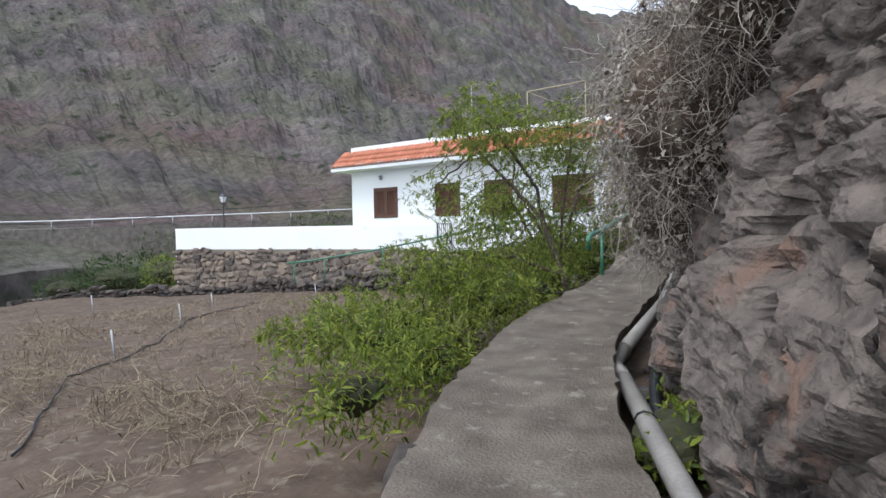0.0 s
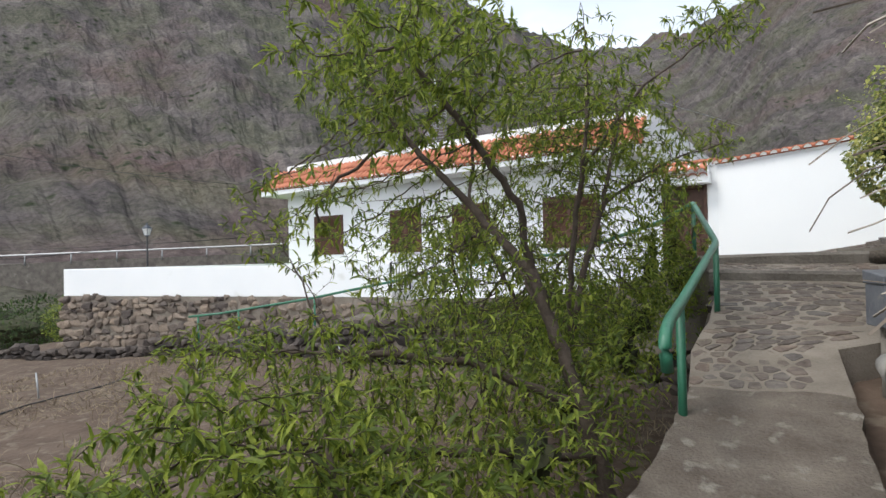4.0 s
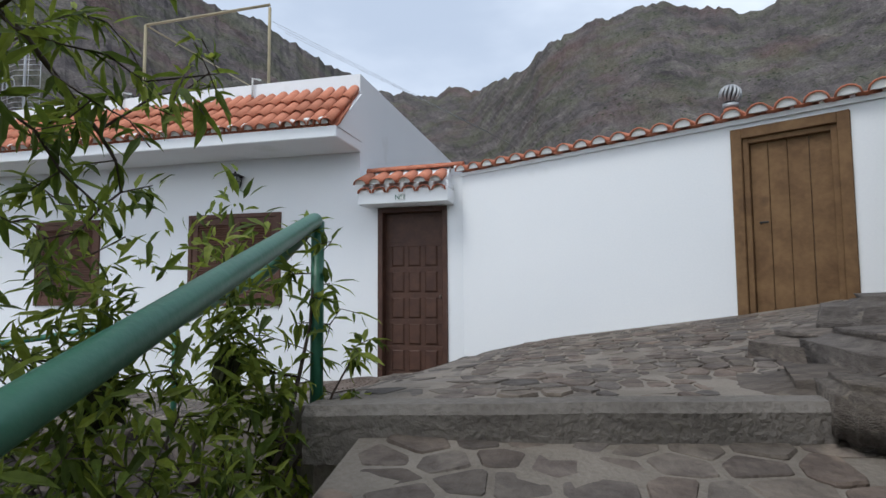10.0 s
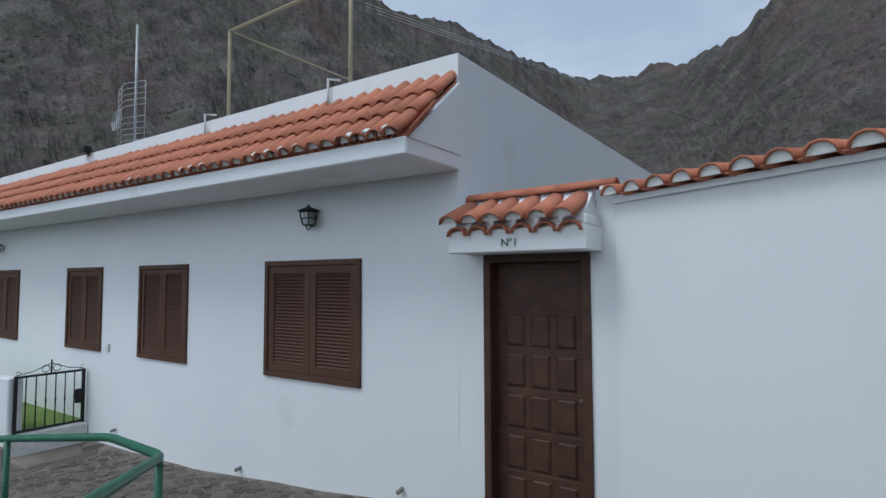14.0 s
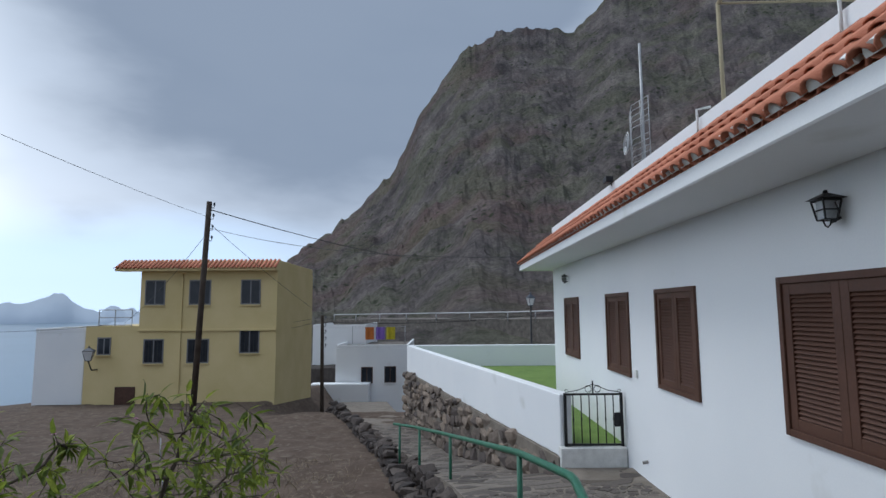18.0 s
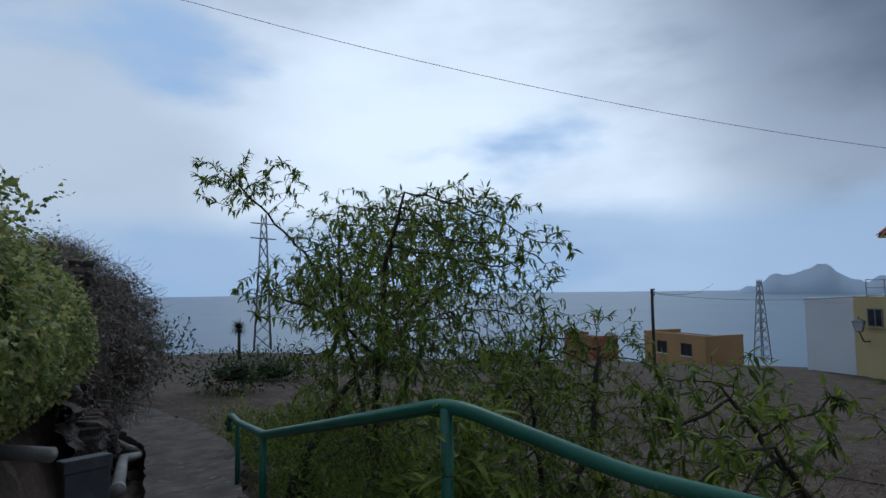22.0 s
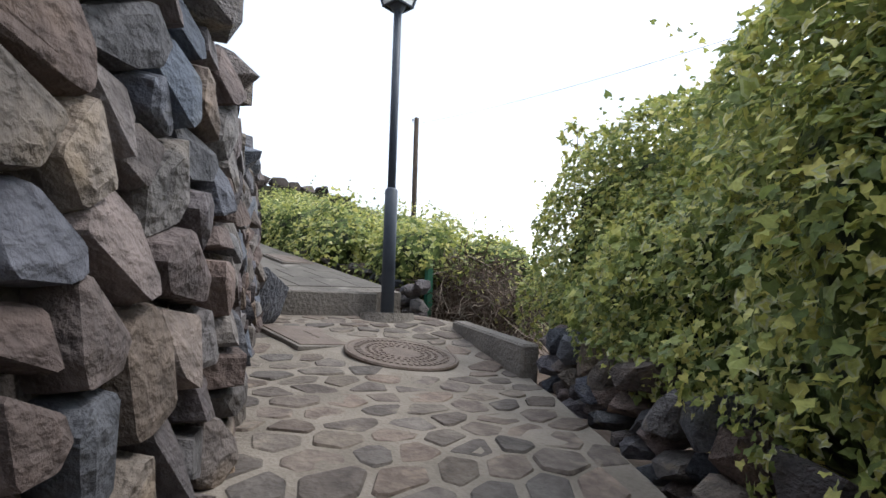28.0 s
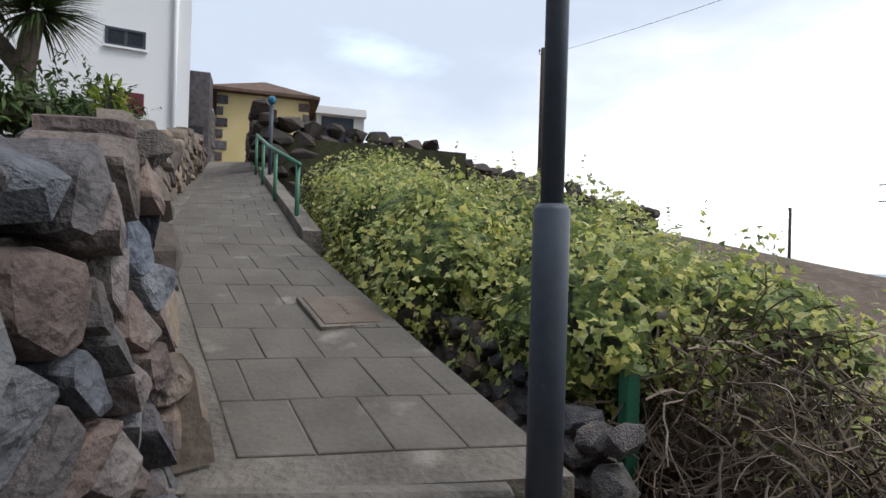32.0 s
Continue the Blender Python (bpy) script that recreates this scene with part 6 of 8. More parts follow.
dry = thing("dry_stone_wall", "dry-laid wall of rough grey and brown volcanic stones", "wall", kind="structure")
WLINE = [(4.62, -2.2, 0), (5.1, -2.68, 0), (5.95, -3.3, 0), (7.0, -3.82, 0), (8.4, -4.08, 0), (9.6, -4.43, 0), (10.25, -4.47, 0)]
fitted_wall(WLINE, lambda x, y: up_base(x, y) - 0.08, lambda x, y: wall_top(x) + 0.12 * nz(x, 1, 0, 2), dry, 41, 0.19, proud=0.05)
fitted_wall([(10.25, -4.45, 0), (13.9, -3.55, 0), (24.6, -3.05, 0)], up_base, lambda x, y: wall_top(x) + 0.12 * nz(x, 1, 0, 2), dry, 42, 0.27, limit=0, proud=0.09)
rng = random.Random(55)
for k in range(64):
    x = 5.0 + 8.5 * k / 63
    o = new("cap_stone", rng.choice(ROCKS))
    o.parent = dry
    sz = rng.uniform(0.16, 0.34)
    o.matrix_world = Matrix.Translation((x, wall_y(x) + rng.uniform(0.12, 0.3), wall_top(x) + rng.uniform(-0.07, 0.03))) @ pose(0, 0, 0, rng.uniform(-20, 20), rng.uniform(-20, 20), rng.uniform(0, 360)) @ Matrix.Diagonal((sz * 1.3, sz, sz * 0.7, 1))
bm = bmesh.new()
for i in range(0, 52):
    x = 4.7 + 20 * i / 51
    p = [bm.verts.new((x, wall_y(x) + o, z)) for o, z in ((0.02, up_base(x, 0) - 0.4), (0.14, wall_top(x) - 0.14), (0.75, wall_top(x) - 0.12))]
    if i:
        for k in range(2):
            bm.faces.new((q[k], p[k], p[k + 1], q[k + 1]))
    q = p
part("core", bm, M_ROCK, dry)

# stones at the foot of the hedge and the kerb of the upper path
low = thing("low_wall", "low rough stone edging under an ivy hedge", "wall", kind="structure")
course_wall("wall", [(5.0, -4.62, 0), (6.0, -5.02, 0), (6.9, -5.38, 0), (7.9, -5.8, 0)], lambda x, y: lerp_list([(4.7, 1.25), (6, 1.66), (6.9, 1.86), (8.2, 2.0)], x), lambda x, y: lerp_list([(4.7, 1.5), (6, 1.98), (6.9, 2.2), (8.2, 2.36)], x), low, 43, -1.0, 0.1, 0.2, 0.26)
course_wall("wall", [(10.0, -5.95, 0), (10.6, -5.98, 0), (13.0, -5.5, 0)], lambda x, y: lerp_list([(9.9, 2.3), (10.6, 2.42), (13, 2.95)], x), lambda x, y: lerp_list([(9.9, 2.68), (10.6, 2.78), (13, 3.3)], x), low, 44, -1.0, 0.1, 0.16, 0.22)
kerb = thing("kerb", "narrow concrete kerb beside a stone path", "kerb", kind="structure")
bm = bmesh.new()
K0, K1 = Vector((9.5, -6.0, 0)), Vector((7.85, -5.72, 0))
m = Matrix.Translation(K0) @ pose(0, 0, 0, 0, 6.0, math.degrees(math.atan2(K1.y - K0.y, K1.x - K0.x)))
box(bm, (0, 0, 2.0), (1.25, 0.13, 2.39), 0.015, Matrix.Translation((0, 0, 0)))
kb = part("kerb_stone", bm, M_CONC, kerb)
kb.matrix_world = m

# end of the ramp: concrete riser, standing slab, lamp footing
bm = bmesh.new()
E0, E1 = Vector((10.16, -4.48, 0)), Vector((9.93, -5.55, 0))
ed = math.degrees(math.atan2(E1.y - E0.y, E1.x - E0.x))
box(bm, (0, -0.03, 2.1), ((E1 - E0).length, 0.12, 2.61), 0.015)
rs = part("riser", bm, M_CONC, end_ramp, "bare concrete riser")
rs.matrix_world = Matrix.Translation(E0) @ pose(0, 0, 0, 0, 0, ed)
slab = thing("standing_slab", "dark slab of rock leaning at the wall end", "rock")
so = new("rock", rock_mesh(77, 1.0, 22, M_WSTONE))
so.parent = slab
so.matrix_world = Matrix.Translation((9.78, -4.52, 2.45)) @ pose(0, 0, 0, 8, -14, 20) @ Matrix.Diagonal((0.3, 0.38, 0.75, 1))
foot = thing("lamp_footing", "low concrete footing of a street lamp", "footing", kind="structure")
bm = bmesh.new()
bmesh.ops.create_cone(bm, cap_ends=True, segments=18, radius1=0.27, radius2=0.24, depth=0.12, matrix=pose(9.81, -5.6, 2.37))
part("footing", bm, M_CONC, foot)

# risers of dark blocks on the two upper steps
def block_mesh(seed):
    """A roughly squared stone block 1 m across."""
    rng = random.Random(seed)
    bm = bmesh.new()
    bmesh.ops.create_cube(bm, size=1.0)
    for v in bm.verts:
        v.co += Vector((rng.uniform(-0.06, 0.06), rng.uniform(-0.08, 0.08), rng.uniform(-0.07, 0.07)))
    bmesh.ops.bevel(bm, geom=list(bm.edges), offset=0.16, segments=3, affect='EDGES')
    for v in bm.verts:
        v.co += Vector((rng.uniform(-0.02, 0.02), rng.uniform(-0.02, 0.02), rng.uniform(-0.02, 0.02)))
    me = bpy.data.meshes.new("block")
    bm.to_mesh(me)
    bm.free()
    me.polygons.foreach_set("use_smooth", [True] * len(me.polygons))
    me.materials.append(M_PSTONE)
    return me


BLOCKS = [block_mesh(400 + k) for k in range(6)]
for sec, z0, hgt, nm, sd in ((UP1[0], 0.93, 0.22, upper_step, 51), (UP2[0], 1.2, 0.24, upper_path, 52)):
    rng = random.Random(sd)
    a, b = Vector(sec[0]), Vector(sec[1])
    d = (b - a)
    L = d.length
    s = 0.02
    while s < L - 0.1:
        ln = rng.uniform(0.2, 0.5)
        c = a + d * min(1, (s + ln / 2) / L)
        ob = new("block", rng.choice(BLOCKS))
        ob.parent = nm
        ob.matrix_world = Matrix.Translation((c.x + 0.105, c.y, c.z - hgt / 2 - 0.02 + rng.uniform(-0.02, 0.02))) @ pose(0, 0, 0, rng.uniform(-8, 8), rng.uniform(-8, 8), math.degrees(math.atan2(d.y, d.x))) @ Matrix.Diagonal((ln * 0.88, 0.27, hgt * rng.uniform(0.7, 0.95), 1)) @ pose(0, 0, 0, 0, 0, rng.choice((0, 180)))
        s += ln
# concrete nosings of the lower steps
for a, b, parent in (((1.72, -5.29, 0.505), (3.5, -5.19, 0.465), step_base), ((1.5, -4.71, 0.665), (2.5, -4.55, 0.685), terrace), ((2.5, -4.55, 0.685), (3.32, -4.35, 0.685), terrace)):
    a, b = Vector(a), Vector(b)
    bm = bmesh.new()
    n = 10
    for k in range(n + 1):
        p = a.lerp(b, k / n)
        w = 0.02 * nz(p.x * 3, p.y * 3)
        ring = [bm.verts.new((p.x, p.y + o + w, p.z + z)) for o, z in ((-0.05, -0.19), (-0.06, -0.02), (-0.03, 0.012), (0.07, 0.014))]
        if k:
            for q in range(3):
                bm.faces.new((last[q], ring[q], ring[q + 1], last[q + 1]))
        last = ring
    part("nosing", bm, M_CONC, parent, "rough concrete step edge")

gbase = thing("rubble_base", "rubble stone base of a white parapet", "wall", kind="structure")
# rubble under the garden parapet and along the lane
course_wall("wall", [(-6.95, -1.02, 0), (-18.85, -4.12, 0)], lambda x, y: lerp_list([(-19, -2.35), (-12.8, -1.95), (-7.9, -1.05), (-6, -0.9)], x), lambda x, y: -0.33, gbase, 45, -1.0, 0.16, 0.3, 0.2, joined=M_RUBBLE, lean=0.0, deep=-0.01)
lanewall = thing("lane_wall", "dark rubble retaining wall below a lane", "wall", kind="structure")
course_wall("wall", [(1.3, -4.35, 0), (-1.45, -2.1, 0), (-3.7, -2.3, 0), (-7.9, -2.85, 0), (-12.8, -3.85, 0), (-19, -5.75, 0), (-26, -8.1, 0)], lambda x, y: -2.3 + 0.06 * (x + 10), lambda x, y: lerp_list([(-27, -2.68), (-19, -2.1), (-12.8, -1.72), (-7.9, -0.98), (-3.7, -0.25), (-1.5, -0.15), (0, 0.1), (1.4, 0.42)], x), lanewall, 46, -1.0, 0.16, 0.32, 0.34, joined=M_DARKRUBBLE, lean=0.0)
course_wall("wall", [(1.72, -5.2, 0), (1.88, -6.2, 0), (1.93, -7.7, 0), (2.03, -8.5, 0), (2.05, -10.6, 0), (2.14, -11.9, 0), (2.42, -12.95, 0), (2.8, -14.1, 0), (3.38, -15.4, 0)], lambda x, y: -1.5, lambda x, y: lerp_list([(-15.4, -0.78), (-14.1, -0.73), (-12, -0.63), (-10, -0.5), (-9, -0.41), (-7.7, -0.2), (-6.2, 0.14), (-5, 0.36)], y), lanewall, 47, 1.0, 0.16, 0.3, 0.3, joined=M_DARKRUBBLE, lean=0.0)

rng = random.Random(51)
for row in range(5):
    s = -0.05 + 0.1 * (row % 2)
    while s < 1.5:
        ln = rng.uniform(0.2, 0.42)
        x, y, z = 3.36 + s, -4.44 - 0.16 * max(0, s - 0.8), 0.3 + 0.18 * row + 0.12 * s
        if z < lerp_list([(3.2, 0.68), (3.6, 0.8), (4.1, 0.98), (4.9, 1.25)], x):
            ob = new("stone", rng.choice(BLOCKS))
            ob.parent = lanewall
            ob.matrix_world = Matrix.Translation((x + ln / 2, y + 0.06 + rng.uniform(-0.03, 0.03), z)) @ pose(0, 0, 0, rng.uniform(-5, 5), rng.uniform(-6, 6), rng.uniform(-8, 8)) @ Matrix.Diagonal((ln * 1.02, 0.34, 0.22, 1))
        s += ln
steps = thing("rock_steps", "dark worn rock slabs forming uneven steps", "steps", kind="structure")
for x, y, z, sx, sy, sz, turn, sd in ((3.6, -4.1, 0.69, 1.0, 0.6, 0.14, -10, 1), (4.0, -3.9, 0.84, 1.0, 0.65, 0.16, 6, 2), (4.2, -3.3, 0.985, 1.0, 0.6, 0.12, -20, 3), (4.5, -4.15, 1.0, 0.8, 0.6, 0.2, 14, 5), (3.75, -3.4, 0.83, 0.8, 0.6, 0.1, 24, 6)):
    o = new("slab", BLOCKS[sd % 6])
    o.parent = steps
    o.matrix_world = Matrix.Translation((x, y, z - 0.08)) @ pose(0, 0, 0, 2, -3, turn) @ Matrix.Diagonal((sx, sy, sz + 0.17, 1))

# ---- rock face by the lower path ----
rockwall = thing("rock_face", "tall face of brown layered rock beside a path", "rock", kind="structure")
vs, fs = [], []
ny, nzz = 300, 120
for j in range(nzz):
    for i in range(ny):
        y = -19 + 9.8 * i / (ny - 1)
        z = -1.3 + 3.6 * j / (nzz - 1)
        q = Vector((y * 1.15 + 0.25 * nz(y, z, 1, 1.2), z * 1.5 + 0.15 * nz(y, z, 6, 1.6), 3.0))
        f, cells = noise.voronoi(q)[:2]
        b = min(0.09, f[1] - f[0]) / 0.09
        c = cells[0]
        turn = Vector((nz(c.x * 7, c.y * 7, 1, 1.0), nz(c.x * 7, c.y * 7, 9, 1.0), nz(c.x * 7, c.y * 7, 17, 1.0)))
        x = bank_x(y) + 0.12 + 0.22 * max(0, z + 0.2) - 0.08 * b + 0.02 + 0.3 * turn.z + 0.42 * (turn.x * (q.x - c.x) + turn.y * (q.y - c.y)) + 0.1 * nz(y, z * 1.6, 2, 1.4) + 0.05 * nz(y, z * 1.8, 5, 4) + 0.03 * nz(y, z, 8, 11)
        vs.append((x, y, z))
for j in range(nzz - 1):
    for i in range(ny - 1):
        q = j * ny + i
        fs.append((q, q + ny, q + ny + 1, q + 1))
link("face", vs, fs, M_ROCK, rockwall)
def boulder_mesh(seed):
    """A rough block of rock about 1 m across, broken by cracks and ledges."""
    bm = bmesh.new()
    bmesh.ops.create_icosphere(bm, subdivisions=5, radius=0.5)
    for v in bm.verts:
        d = v.co.normalized()
        k = max(abs(d.x), abs(d.y), abs(d.z))
        c = d * (0.44 + 0.12 * (1 / k - 1))
        w = Vector((d.x * 1.7 + seed * 3.1, d.y * 1.7, d.z * 2.2))
        f = noise.voronoi(w)[0]
        crack = min(0.12, f[1] - f[0]) / 0.12
        v.co = c * (0.84 + 0.2 * crack + 0.04 * noise.cell(w * 1.2) + 0.1 * noise.fractal(w * 2.2, 1.0, 2.0, 5) + 0.05 * noise.fractal(w * 7, 1.0, 2.0, 4))
    me = bpy.data.meshes.new("boulder")
    bm.to_mesh(me)
    bm.free()
    me.polygons.foreach_set("use_smooth", [True] * len(me.polygons))
    me.materials.append(M_ROCK)
    return me


BIG = [boulder_mesh(k) for k in range(4)]
rng = random.Random(9)
for y, z, s in ((-13.5, 0.95, 0.95), (-13.0, 0.1, 0.8), (-14.3, -0.3, 1.2), (-12.8, -0.5, 0.6), (-14.3, 1.2, 1.1), (-13.8, 0.45, 0.6), (-12.4, 0.35, 0.5), (-15.4, 0.4, 1.2), (-13.2, 1.6, 0.8), (-12.6, -0.1, 0.5), (-15.6, -0.6, 1.0)):
    ob = thing("boulder", "large weathered brown boulder in a bank", "rock", group="boulders in the bank")
    o = new("rock", rng.choice(BIG))
    o.parent = ob
    o.matrix_world = Matrix.Translation((bank_x(y) + 0.42 + 0.2 * max(0, z), y, z)) @ pose(0, 0, 0, rng.uniform(-30, 30), rng.uniform(-30, 30), rng.uniform(0, 360)) @ Matrix.Diagonal((0.75 * s, s, 0.8 * s, 1))
rng = random.Random(10)
for k in range(34):
    y = rng.uniform(-14.5, -11.2)
    ob = thing("loose_stone", "small loose stone lying in a ditch", "stone", group="stones in the ditch")
    o = new("rock", rng.choice(ROCKS))
    o.parent = ob
    sc = rng.uniform(0.08, 0.22)
    px = bank_x(y) + rng.uniform(-0.35, 0.1)
    o.matrix_world = Matrix.Translation((px, y, -0.98 + 0.3 * sc)) @ pose(0, 0, 0, rng.uniform(0, 360), rng.uniform(0, 90), rng.uniform(0, 360)) @ Matrix.Diagonal((sc, sc, sc * 0.7, 1))

# ditch floor, pipes
ditch = strip("ditch", [((5.9, -18.5, -1.05), (6.9, -18.4, -1.05)), ((3.9, -13.9, -1.02), (4.7, -13.9, -1.02)), ((3.25, -11.9, -0.92), (4.0, -11.9, -0.92)), ((3.0, -9.2, -0.68), (3.8, -9.2, -0.68)), ((2.9, -7.8, -0.4), (3.8, -7.8, -0.4)), ((3.4, -6.4, 0.1), (3.95, -6.4, 0.1)), ((3.5, -5.0, 0.3), (4.0, -5.0, 0.3))], M_SOIL, 6, 0.3, 0.05, 0.3)
tagged(ditch, "narrow dirt ditch beside a concrete path", "ditch", kind="structure")
wp = thing("water_pipe", "grey asbestos cement water pipe with an elbow", "pipe")
piped("pipe", [(5.6, -16.9, -0.78), (4.55, -14.6, -0.76), (3.6, -12.68, -0.71)], 0.066, M_GREYPIPE, wp, 14)
piped("pipe", [(3.44, -12.3, -0.69), (3.47, -11.6, -0.52), (3.5, -10.9, -0.35), (3.33, -9.6, -0.15), (3.18, -8.4, 0.02)], 0.062, M_GREYPIPE, wp, 14)
piped("elbow", rounded([(3.68, -12.85, -0.72), (3.45, -12.45, -0.71), (3.445, -12.1, -0.65)], 0.16, 6), 0.074, M_GREYPIPE, wp, 14)
piped("collar", [(3.19, -8.5, 0.0), (3.17, -8.32, 0.03)], 0.072, M_GREYPIPE, wp, 14)
piped("pipe", [(3.4, -7.25, 0.3), (3.4, -6.2, 0.37), (3.45, -5.55, 0.48)], 0.055, M_GREYPIPE, wp, 14)
piped("wire_tie", [(4.1 + 0.075 * math.cos(a), -13.7, -0.735 + 0.075 * math.sin(a)) for a in [k * 0.6 for k in range(11)]], 0.006, M_IRON, wp, 5)
hose = thing("water_hose", "black plastic water hose lying in a ditch", "hose")
piped("hose", rounded([(3.62, -11.0, -0.35), (3.68, -11.8, -0.7), (3.85, -12.6, -0.88), (4.2, -13.6, -0.95), (5.2, -16, -0.97)], 0.3, 5), 0.045, M_BLACKPIPE, hose, 12)
pv = thing("drain_pipe", "grey plastic drain pipe poking out of a bank", "pipe")
piped("pipe", [(3.43, -7.25, 0.68), (4.1, -7.6, 0.70)], 0.055, M_GREYPIPE, pv, 14)
pv = thing("drain_pipe", "grey plastic drain pipe poking out of ivy", "pipe")
piped("pipe", [(10.55, -6.72, 3.09), (11.2, -6.9, 3.13)], 0.05, M_GREYPIPE, pv, 14)
stake = thing("green_post", "short green painted post under an ivy hedge", "post")
boxed("post", (10.30, -6.34, 2.4), (10.37, -6.27, 2.92), M_GREENPAINT, stake, 0.006)

# meter box on a post
mb = thing("meter_box", "grey metal meter box on a concrete post", "box")
M_BOX = mat("grey_metal_box", (0.10, 0.105, 0.12), (0.15, 0.155, 0.17), 0.15, 0.6, 0.15, 40, spots=(0.2, 0.19, 0.18), spot_size=12)
boxed("body", (-0.155, -0.12, 0), (0.155, 0.12, 0.30), M_BOX, mb, 0.008)
bm = bmesh.new()
vs = [(-0.165, -0.13, 0.302), (0.165, -0.13, 0.302), (0.165, 0.13, 0.302), (-0.165, 0.13, 0.302), (-0.165, -0.13, 0.36), (0.165, -0.13, 0.36), (0.165, 0.13, 0.40), (-0.165, 0.13, 0.40)]
w = [bm.verts.new(v) for v in vs]
for f in ((0, 1, 5, 4), (1, 2, 6, 5), (2, 3, 7, 6), (3, 0, 4, 7), (4, 5, 6, 7), (3, 2, 1, 0)):
    bm.faces.new([w[k] for k in f])
bmesh.ops.bevel(bm, geom=list(bm.edges), offset=0.006, segments=1, affect='EDGES')
part("lid", bm, M_BOX, mb)
piped("post", [(-0.06, 0.02, -0.75), (-0.06, 0.02, 0.01)], 0.05, M_CONC, mb, 10)
bm = bmesh.new()
tube(bm, [(-0.15, -0.135, 0.335), (-0.11, -0.138, 0.31), (-0.05, -0.136, 0.30)], 0.009, 5)
part("strap", bm, M_IRON, mb)
bm = bmesh.new()
bmesh.ops.create_uvsphere(bm, u_segments=8, v_segments=5, radius=0.012, matrix=pose(0.0, -0.132, 0.33))
part("rivet", bm, M_STEEL, mb)
mb.matrix_world = pose(3.29, -7.58, 0.18, 0, 0, 24)
lg = thing("rusty_pipe", "rusty brown pipe end leaning at a box", "pipe")
M_RUST = mat("rusted_iron", (0.19, 0.115, 0.065), (0.28, 0.18, 0.10), 0.15, 0.9, 0.4, 30)
piped("pipe", [(3.25, -7.72, 0.24), (3.34, -8.2, 0.0)], 0.035, M_RUST, lg, 10)
piped("sleeve", [(3.33, -8.15, 0.03), (3.5, -8.95, -0.35)], 0.045, M_GREYPIPE, lg, 10)

# ---- covers ----
def manhole(at, tilt, turn, r=0.38):
    ob = thing("manhole_cover", "round rust-brown cast iron manhole cover", "manhole", group="manhole covers")
    bm = bmesh.new()
    bmesh.ops.create_cone(bm, cap_ends=True, segments=40, radius1=r * 0.97, radius2=r * 0.97, depth=0.03, matrix=pose(0, 0, 0.004))
    for k in range(48):
        a = k * math.tau / 48
        box(bm, (r * 0.74, -0.012, 0.018), (r * 0.86, 0.012, 0.025), 0.0, pose(0, 0, 0, 0, 0, math.degrees(a)))
    for ring, n in ((0.5, 30), (0.62, 36), (0.38, 20)):
        for k in range(n):
            box(bm, (r * ring - 0.012, -0.010, 0.018), (r * ring + 0.012, 0.010, 0.024), 0.0, pose(0, 0, 0, 0, 0, 360 * k / n + 5))
    part("lid", bm, M_CAST, ob)
    bm = bmesh.new()
    tube(bm, [(r * math.cos(k * math.tau / 40), r * math.sin(k * math.tau / 40), 0.008) for k in range(41)], 0.014, 6, False)
    part("rim", bm, M_CAST, ob)
    ob.matrix_world = pose(*at, tilt[0], tilt[1], turn)


manhole((8.62, -5.18, 2.146), (1.5, -11.5, 0), 0)
manhole((0.08, -1.22, 0.095), (4, -8, 0), 0, 0.36)


def plate(at, sx, sy, tilt, turn, name="cover_plate", label="flat rust-brown iron inspection cover"):
    ob = thing(name, label, "cover")
    boxed("lid", (-sx / 2, -sy / 2, 0), (sx / 2, sy / 2, 0.02), M_CAST, ob, 0.004)
    boxed("rim", (-sx / 2 - 0.03, -sy / 2 - 0.03, -0.02), (sx / 2 + 0.03, sy / 2 + 0.03, 0.012), M_CONC, ob, 0.004)
    for k in range(4):
        boxed("rib", (-0.1 + 0.06 * k, -0.01, 0.02), (-0.07 + 0.06 * k, 0.01, 0.023), M_CAST, ob)
    ob.matrix_world = pose(*at, tilt[0], tilt[1], turn)


plate((9.18, -4.72, 2.24), 0.62, 0.5, (1.5, -10, 0), 12)
plate((11.75, -5.2, 3.022), 0.5, 0.4, (0, -13.0, 0), 12)

# slabs of the paved ramp
rng = random.Random(61)
row = 0
while row < 26:
    s0, s1 = 0.2 + row * 0.44, 0.2 + row * 0.44 + 0.434
    edges = [0.0, 0.2, 0.4, 0.6, 0.8] if row % 2 == 0 else [0.0, 0.1, 0.3, 0.5, 0.7, 0.8]
    for va, vb in zip(edges, edges[1:]):
        lift = 0.009 + rng.uniform(-0.0015, 0.0015)
        vs = []
        for z, i0 in ((-0.03, 0.0), (lift - 0.003, 0.0), (lift, 0.004)):
            for s, v in ((s0 + i0, va + 0.003 + i0), (s1 - i0, va + 0.003 + i0), (s1 - i0, vb - 0.003 - i0), (s0 + i0, vb - 0.003 - i0)):
                p = on_strip(ENDRAMP, s, v)[0]
                vs.append((p.x, p.y, p.z + z + 0.008 * nz(p.x, p.y, 0, 1.3)))
        link("paving_slab", vs, [(8, 9, 10, 11)] + [(t * 4 + a, t * 4 + (a + 1) % 4, t * 4 + 4 + (a + 1) % 4, t * 4 + 4 + a) for t in range(2) for a in range(4)], M_SLAB, end_ramp)
    row += 1


